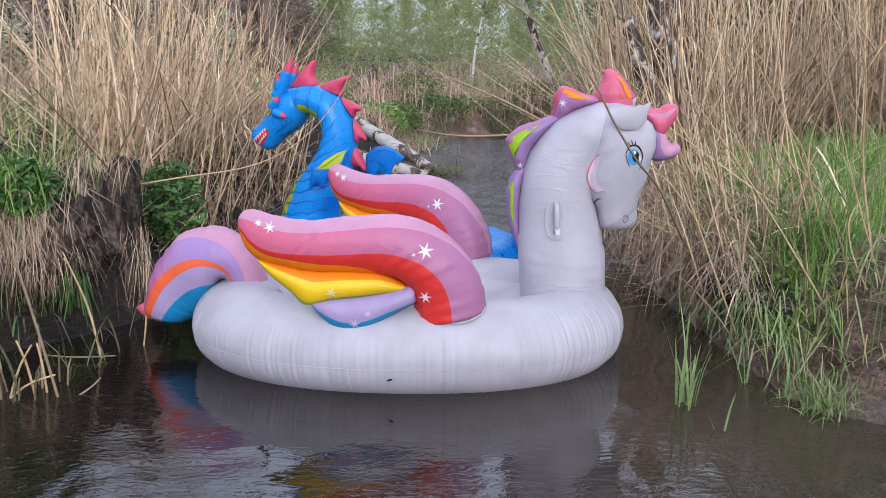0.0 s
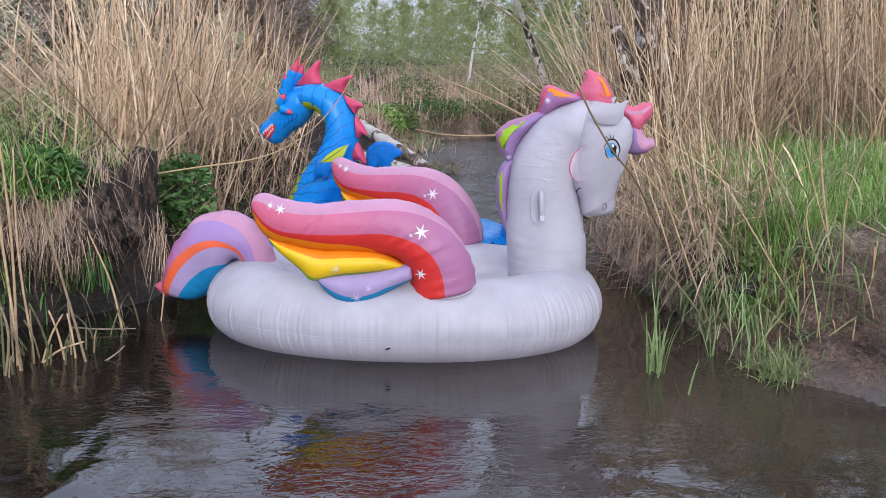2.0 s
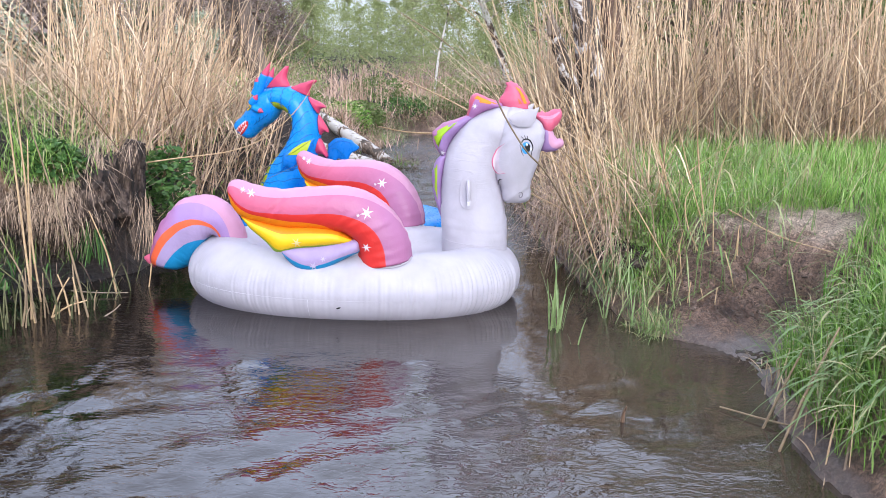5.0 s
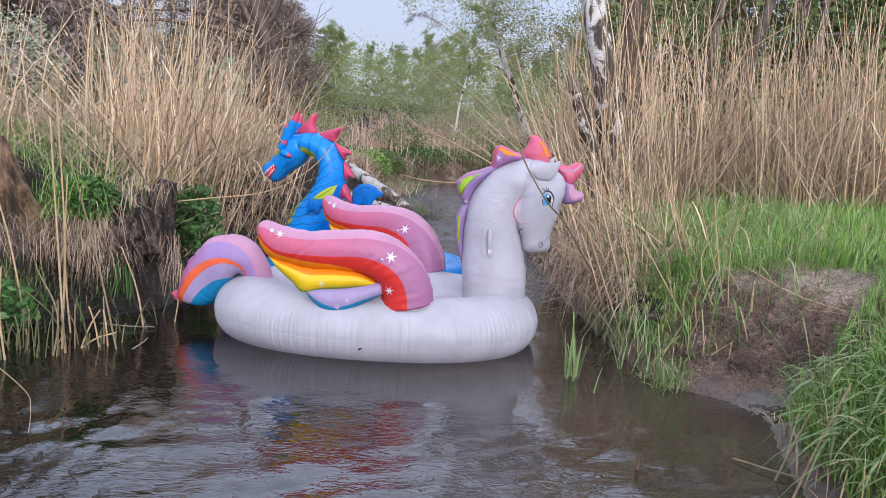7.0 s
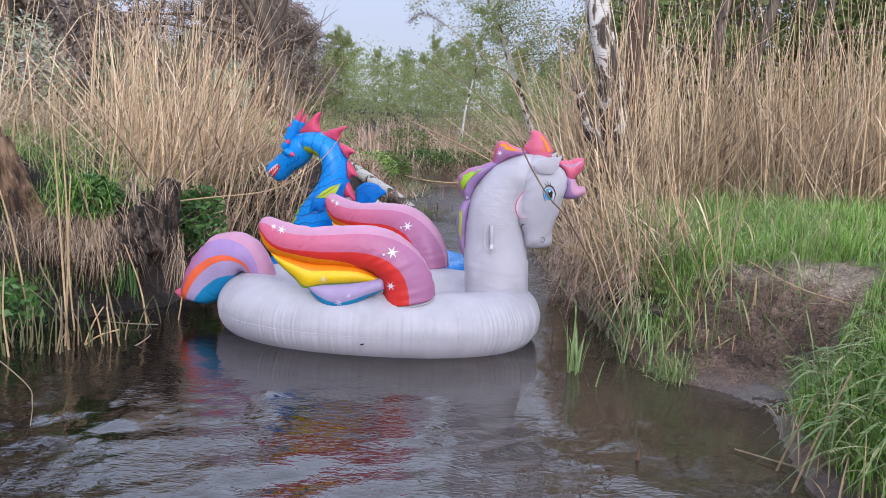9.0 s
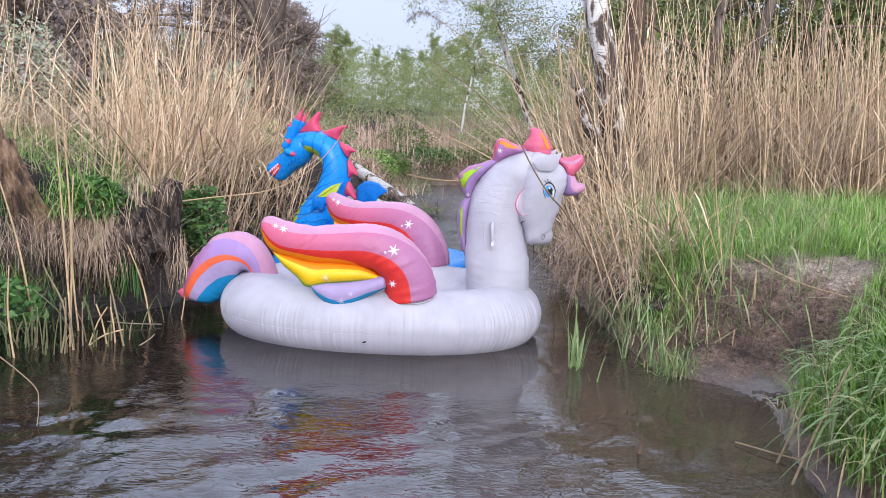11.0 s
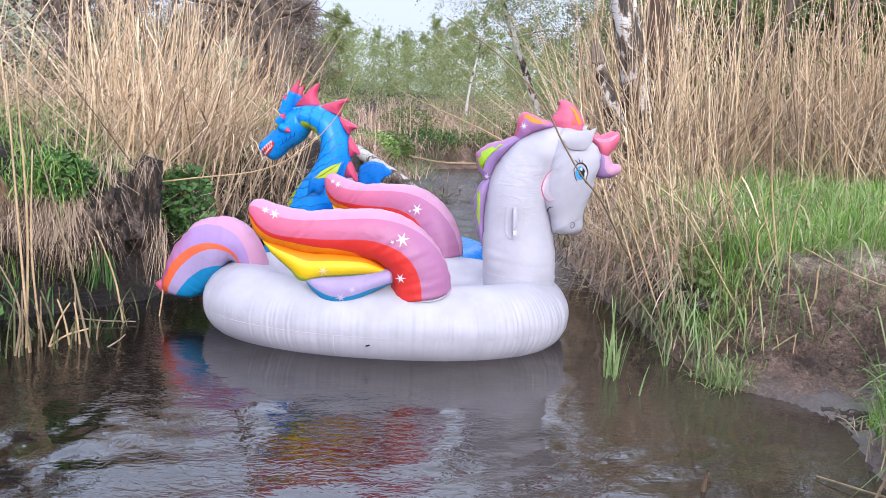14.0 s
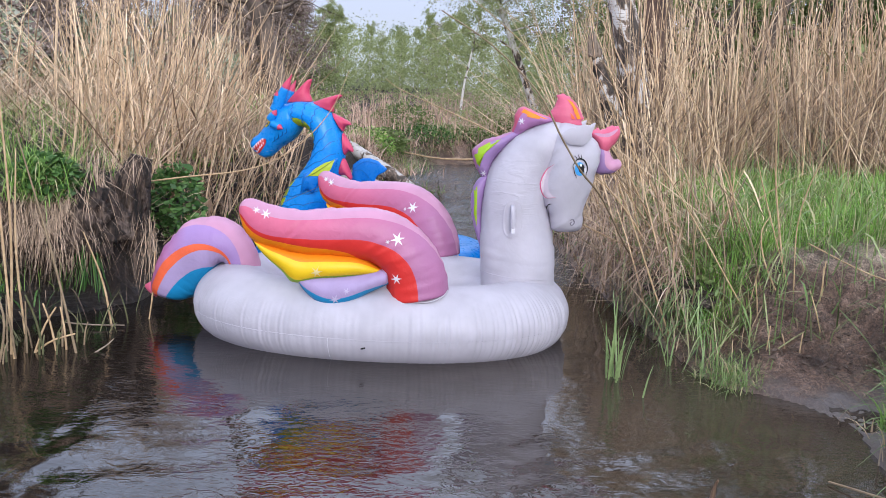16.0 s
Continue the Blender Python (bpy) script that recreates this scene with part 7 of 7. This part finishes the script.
for k, (bx, by, bz, rx, rz, mm, lab) in enumerate(((-1.9, 13.6, 0.55, 0.9, 0.38, LEAFDARK, "dark green low bush on the far bank"), (-1.0, 13.4, 0.40, 0.45, 0.36, GRASSM, "fresh green tussock at the far water edge"), (-0.78, 14.3, 0.42, 0.45, 0.30, LEAFDARK, "dark green tussock on the far bank"), (0.6, 16.7, 0.4, 0.9, 0.32, LEAFDARK, "dark green tussock on the far bank"), (-3.2, 14.2, 0.8, 1.0, 0.40, GRASSM, "green bush among far reeds"), (2.0, 17.4, 0.55, 0.9, 0.4, LEAFDARK, "dark green low bush by the far bend"), (-4.5, 9.8, 1.1, 2.4, 0.5, LEAFDARK, "green shrubs between the reeds"), (-5.3, 9.3, 1.75, 0.75, 0.75, BLOSSOM, "pale grey green bush behind the reeds"), (5.2, 9.8, 1.3, 2.6, 0.8, LEAFDARK, "green shrubs behind the tall reeds"))):
    herbs("bush", lab, 95 + k, (bx, by, bz), (rx, 0.45, rz), 2200, 0.06, mm)
rr = np.random.default_rng(99)
for mat_t, lab, n, L0 in ((GRASSM, "green tussock grass along the stream edge", 1100, 0.26), (STRAWDARK, "dead grass hanging over the stream edge", 3000, 0.40), (FARSTRAW, "pale dead sedge along the stream edge", 2600, 0.40)):
    y = rr.uniform(5.2, 16.5, n)
    off = np.abs(rr.normal(0, 0.35, n)) - 0.02
    left_side = rr.uniform(0, 1, n) < 0.62
    x = np.where(left_side, np.interp(y, LEFT_Y, LEFT_X) - off, np.interp(y, RIGHT_Y, RIGHT_X) + off)
    ok = ~(left_side & log_clear(x, y)) & (y < 14.4) | (left_side & (y > 11.6))
    x, y, n = x[ok], y[ok], int(ok.sum())
    L = L0 * rr.uniform(0.5, 1.4, n)
    stuff("tussock_grass", [blades(np.stack([x, y, height(x, y)], axis=1), L, rr.uniform(0.006, 0.016, n), rr.uniform(0, 6.28, n), rr.uniform(0.5, 1.4, n), L * rr.uniform(0.2, 0.9, n))], mat_t, lab, "grass")


# low shrubs and overhanging grass on the far bank
rf = np.random.default_rng(165)
for k, (bx, by, bz, rx, rz, mm, lab) in enumerate(((-0.6, 17.3, 0.8, 0.7, 0.30, LEAFDARK, "dark green shrub among the far reeds"), (1.2, 18.2, 0.8, 0.8, 0.32, LEAF, "pale green shrub among the far reeds"), (-2.4, 16.6, 0.9, 0.8, 0.40, LEAF, "pale green shrub above the far bank"), (-0.1, 16.2, 0.45, 0.6, 0.26, HERB, "dark leafy plants on the far bank"), (0.9, 21.5, 1.1, 1.2, 0.5, LEAF, "pale green shrubs behind the far reeds"), (-3.0, 20.5, 1.2, 1.2, 0.6, LEAFDARK, "dark green shrubs behind the far reeds"))):
    herbs("bush", lab, 166 + k, (bx, by, bz), (rx, 0.45, rz), 1800, 0.055, mm)
for mt, n, lab in ((SHOOT, 1700, "dark green grass hanging over the far bank"), (STRAWDARK, 2200, "brown dead grass hanging over the far bank"), (FARSTRAW, 1100, "pale dead grass hanging over the far bank")):
    y = rf.uniform(12.9, 16.6, n)
    x = np.interp(y, LEFT_Y, LEFT_X) - np.abs(rf.normal(0.05, 0.28, n)) + 0.04
    b = np.stack([x, y, np.maximum(height(x, y) * rf.uniform(0.2, 1.0, n), 0.03)], axis=1)
    L = rf.uniform(0.25, 0.55, n)
    stuff("tussock_grass", [blades(b, L, rf.uniform(0.006, 0.013, n), rf.normal(-0.8, 0.8, n), rf.uniform(-0.1, 1.2, n), L * rf.uniform(0.4, 1.1, n))], mt, lab, "grass")


# thin sticks at the water's edge below the left bank
stick("stick", "thin grey stick lying at the water surface", [(-1.98, 3.50, 0.02), (-1.80, 3.46, 0.022), (-1.62, 3.50, 0.015)], [0.003, 0.0045, 0.003], TWIG)
stick("stick", "short grey stick half sunk in the water", [(-1.62, 3.02, -0.01), (-1.56, 3.06, 0.03), (-1.53, 3.08, 0.06)], [0.005, 0.004, 0.003], TWIG)


# young reed shoots standing in the shallow water
def reed_shoot(label, seed, x, y, leaves, tall, tight=0.03):
    r = np.random.default_rng(seed)
    t = thing("reed_shoot", label, "reed", "reed shoots in the water", pose(x, y, -0.06))
    for i in range(leaves):
        b = np.array([[r.normal(0, max(tight, 0.012) * 0.6), r.normal(0, max(tight, 0.012)), 0.0]])
        L = np.array([tall * r.uniform(0.6, 1.1)])
        v, q = blades(b, L, np.array([r.uniform(0.007, 0.014)]), np.array([r.uniform(0, 6.28)]), np.array([r.uniform(1.15, 1.52)]), L * r.uniform(0.0, 0.3), 8)
        o = new("leaf", grid_mesh("leaf", v, q, SHOOT))
        o.parent = t
    return t


reed_shoot("tall tuft of young green reed leaves standing in water", 1, 1.04, 2.90, 18, 0.52, 0.04)
reed_shoot("single green reed leaf leaning out of the water", 3, 1.10, 2.66, 2, 0.26, 0.0)
reed_shoot("bent green reed leaves hanging to the water", 2, 1.38, 3.16, 4, 0.30, 0.0)
reed_shoot("green reed leaves at the bank foot", 4, 1.52, 2.98, 5, 0.26, 0.0)
rg = np.random.default_rng(170)
n = 240
gx, gy = rg.normal(1.62, 0.06, n), rg.normal(2.88, 0.07, n)
gl = rg.uniform(0.08, 0.26, n)
stuff("grass", [blades(np.stack([gx, gy, np.maximum(height(gx, gy), 0.0)], axis=1), gl, rg.uniform(0.003, 0.007, n), rg.uniform(0, 6.28, n), rg.uniform(0.4, 1.4, n), gl * rg.uniform(0.2, 0.9, n))], YOUNG, "low green tuft at the foot of the mud", "grass")
reed_shoot("broad green reed leaves beside the mud", 5, 2.08, 2.0, 10, 0.55)
reed_shoot("broad green reed leaves over the water edge", 6, 1.95, 1.55, 9, 0.5)

# dry reeds and broad leaves that lean out from the near bank
stick("bent_cane", "dry tan reed leaning out of the near bank", [(1.73, 1.54, -0.03), (1.80, 1.55, 0.15), (1.90, 1.58, 0.36)], [0.006, 0.0055, 0.004], DARKCANE)
stick("bent_cane", "dry tan reed leaning out of the near bank", [(1.71, 1.31, -0.03), (1.80, 1.33, 0.22), (1.93, 1.36, 0.52)], [0.006, 0.0055, 0.004], DARKCANE)
stick("bent_cane", "snapped brown reed lying at the water edge", [(1.62, 1.75, 0.01), (1.85, 1.5, 0.03), (2.0, 1.3, 0.10)], [0.004, 0.005, 0.004], DARKCANE)
rl = np.random.default_rng(120)
n = 280
y = rl.uniform(0.9, 2.35, n)
x = np.interp(y, RIGHT_Y, RIGHT_X) + rl.uniform(0.12, 0.45, n)
L = rl.uniform(0.15, 0.42, n)
stuff("reed_leaves", [blades(np.stack([x, y, height(x, y) + rl.uniform(0, 0.25, n)], axis=1), L, rl.uniform(0.008, 0.016, n), rl.normal(3.0, 0.9, n), rl.uniform(0.2, 1.2, n), L * rl.uniform(0.3, 1.0, n), 6)], SHOOT, "broad green reed leaves drooping over the water", "reeds")

# short cut stalks along the upper edge of the mud
rk = np.random.default_rng(130)
ck = thing("reed_clump", "short dry cut reed stalks standing in the mud", "reeds")
for i in range(16):
    x, y = rk.uniform(1.72, 2.3), rk.uniform(2.9, 3.6)
    h = rk.uniform(0.06, 0.24)
    z = float(height(x, y))
    lx, ly = rk.normal(0.0, 0.25) * h, rk.normal(0, 0.2) * h
    r0 = rk.uniform(0.0028, 0.005)
    part("stem", tube([(x, y, z - 0.03), (x + lx * 0.5, y + ly * 0.5, z + h * 0.5), (x + lx, y + ly, z + h)], [r0, r0 * 0.95, r0 * 0.8], 6, 6), (CANE, OLIVECANE, CANE, DARKCANE)[i % 4], ck)

# tufts on the far left bank behind and beside the fallen log
rt = np.random.default_rng(140)
for tx, ty, n, L0, mt, lab in ((-1.05, 13.2, 420, 0.42, GRASSM, "fresh green tussock behind the fallen log"), (-0.10, 10.45, 160, 0.16, GRASSM, "small green tuft on the driftwood"), (-1.6, 13.4, 220, 0.42, SHOOT, "dark green tussock on the far bank"), (-0.72, 13.7, 260, 0.38, SHOOT, "green grass hanging over the far bank"), (-0.85, 12.9, 420, 0.42, FARSTRAW, "pale dead grass hanging over the far bank"), (-1.3, 12.2, 420, 0.45, FARSTRAW, "pale dead tussock beside the fallen log"), (0.5, 16.6, 300, 0.45, SHOOT, "green tussock at the far bend")):
    r = 0.35 if n > 200 else 0.14
    b = np.stack([tx + rt.normal(0, r, n), ty + rt.normal(0, r * 0.7, n), np.zeros(n)], axis=1)
    b[:, 2] = np.maximum(height(b[:, 0], b[:, 1]), 0.02)
    L = L0 * rt.uniform(0.5, 1.3, n)
    stuff("tussock_grass", [blades(b, L, rt.uniform(0.006, 0.014, n), rt.uniform(0, 6.28, n), rt.uniform(0.5, 1.4, n), L * rt.uniform(0.1, 0.8, n))], mt, lab, "grass")

# crooked canes that stand and lean along the bank
rk = np.random.default_rng(150)
lc = thing("reed_clump", "dry tan reed canes leaning across the green bank", "reeds")
for i in range(56):
    y = rk.uniform(3.3, 5.6)
    x = float(np.interp(y, RIGHT_Y, RIGHT_X)) + rk.uniform(0.0, 0.65)
    h = rk.uniform(0.35, 1.25)
    z = max(float(height(x, y)), -0.02)
    lx, ly = rk.normal(-0.28, 0.28) * h, rk.normal(-0.05, 0.2) * h
    kx, ky = rk.normal(0, 0.05), rk.normal(0, 0.05)
    r0 = rk.uniform(0.0035, 0.006)
    part("stem", tube([(x, y, z - 0.03), (x + lx * 0.35 + kx, y + ly * 0.35 + ky, z + h * 0.4), (x + lx * 0.7 + kx, y + ly * 0.7, z + h * 0.75), (x + lx, y + ly, z + h * 0.95)], [r0, r0 * 0.9, r0 * 0.5], 6, 12), (CANE, CANE, DARKCANE)[i % 3], lc)
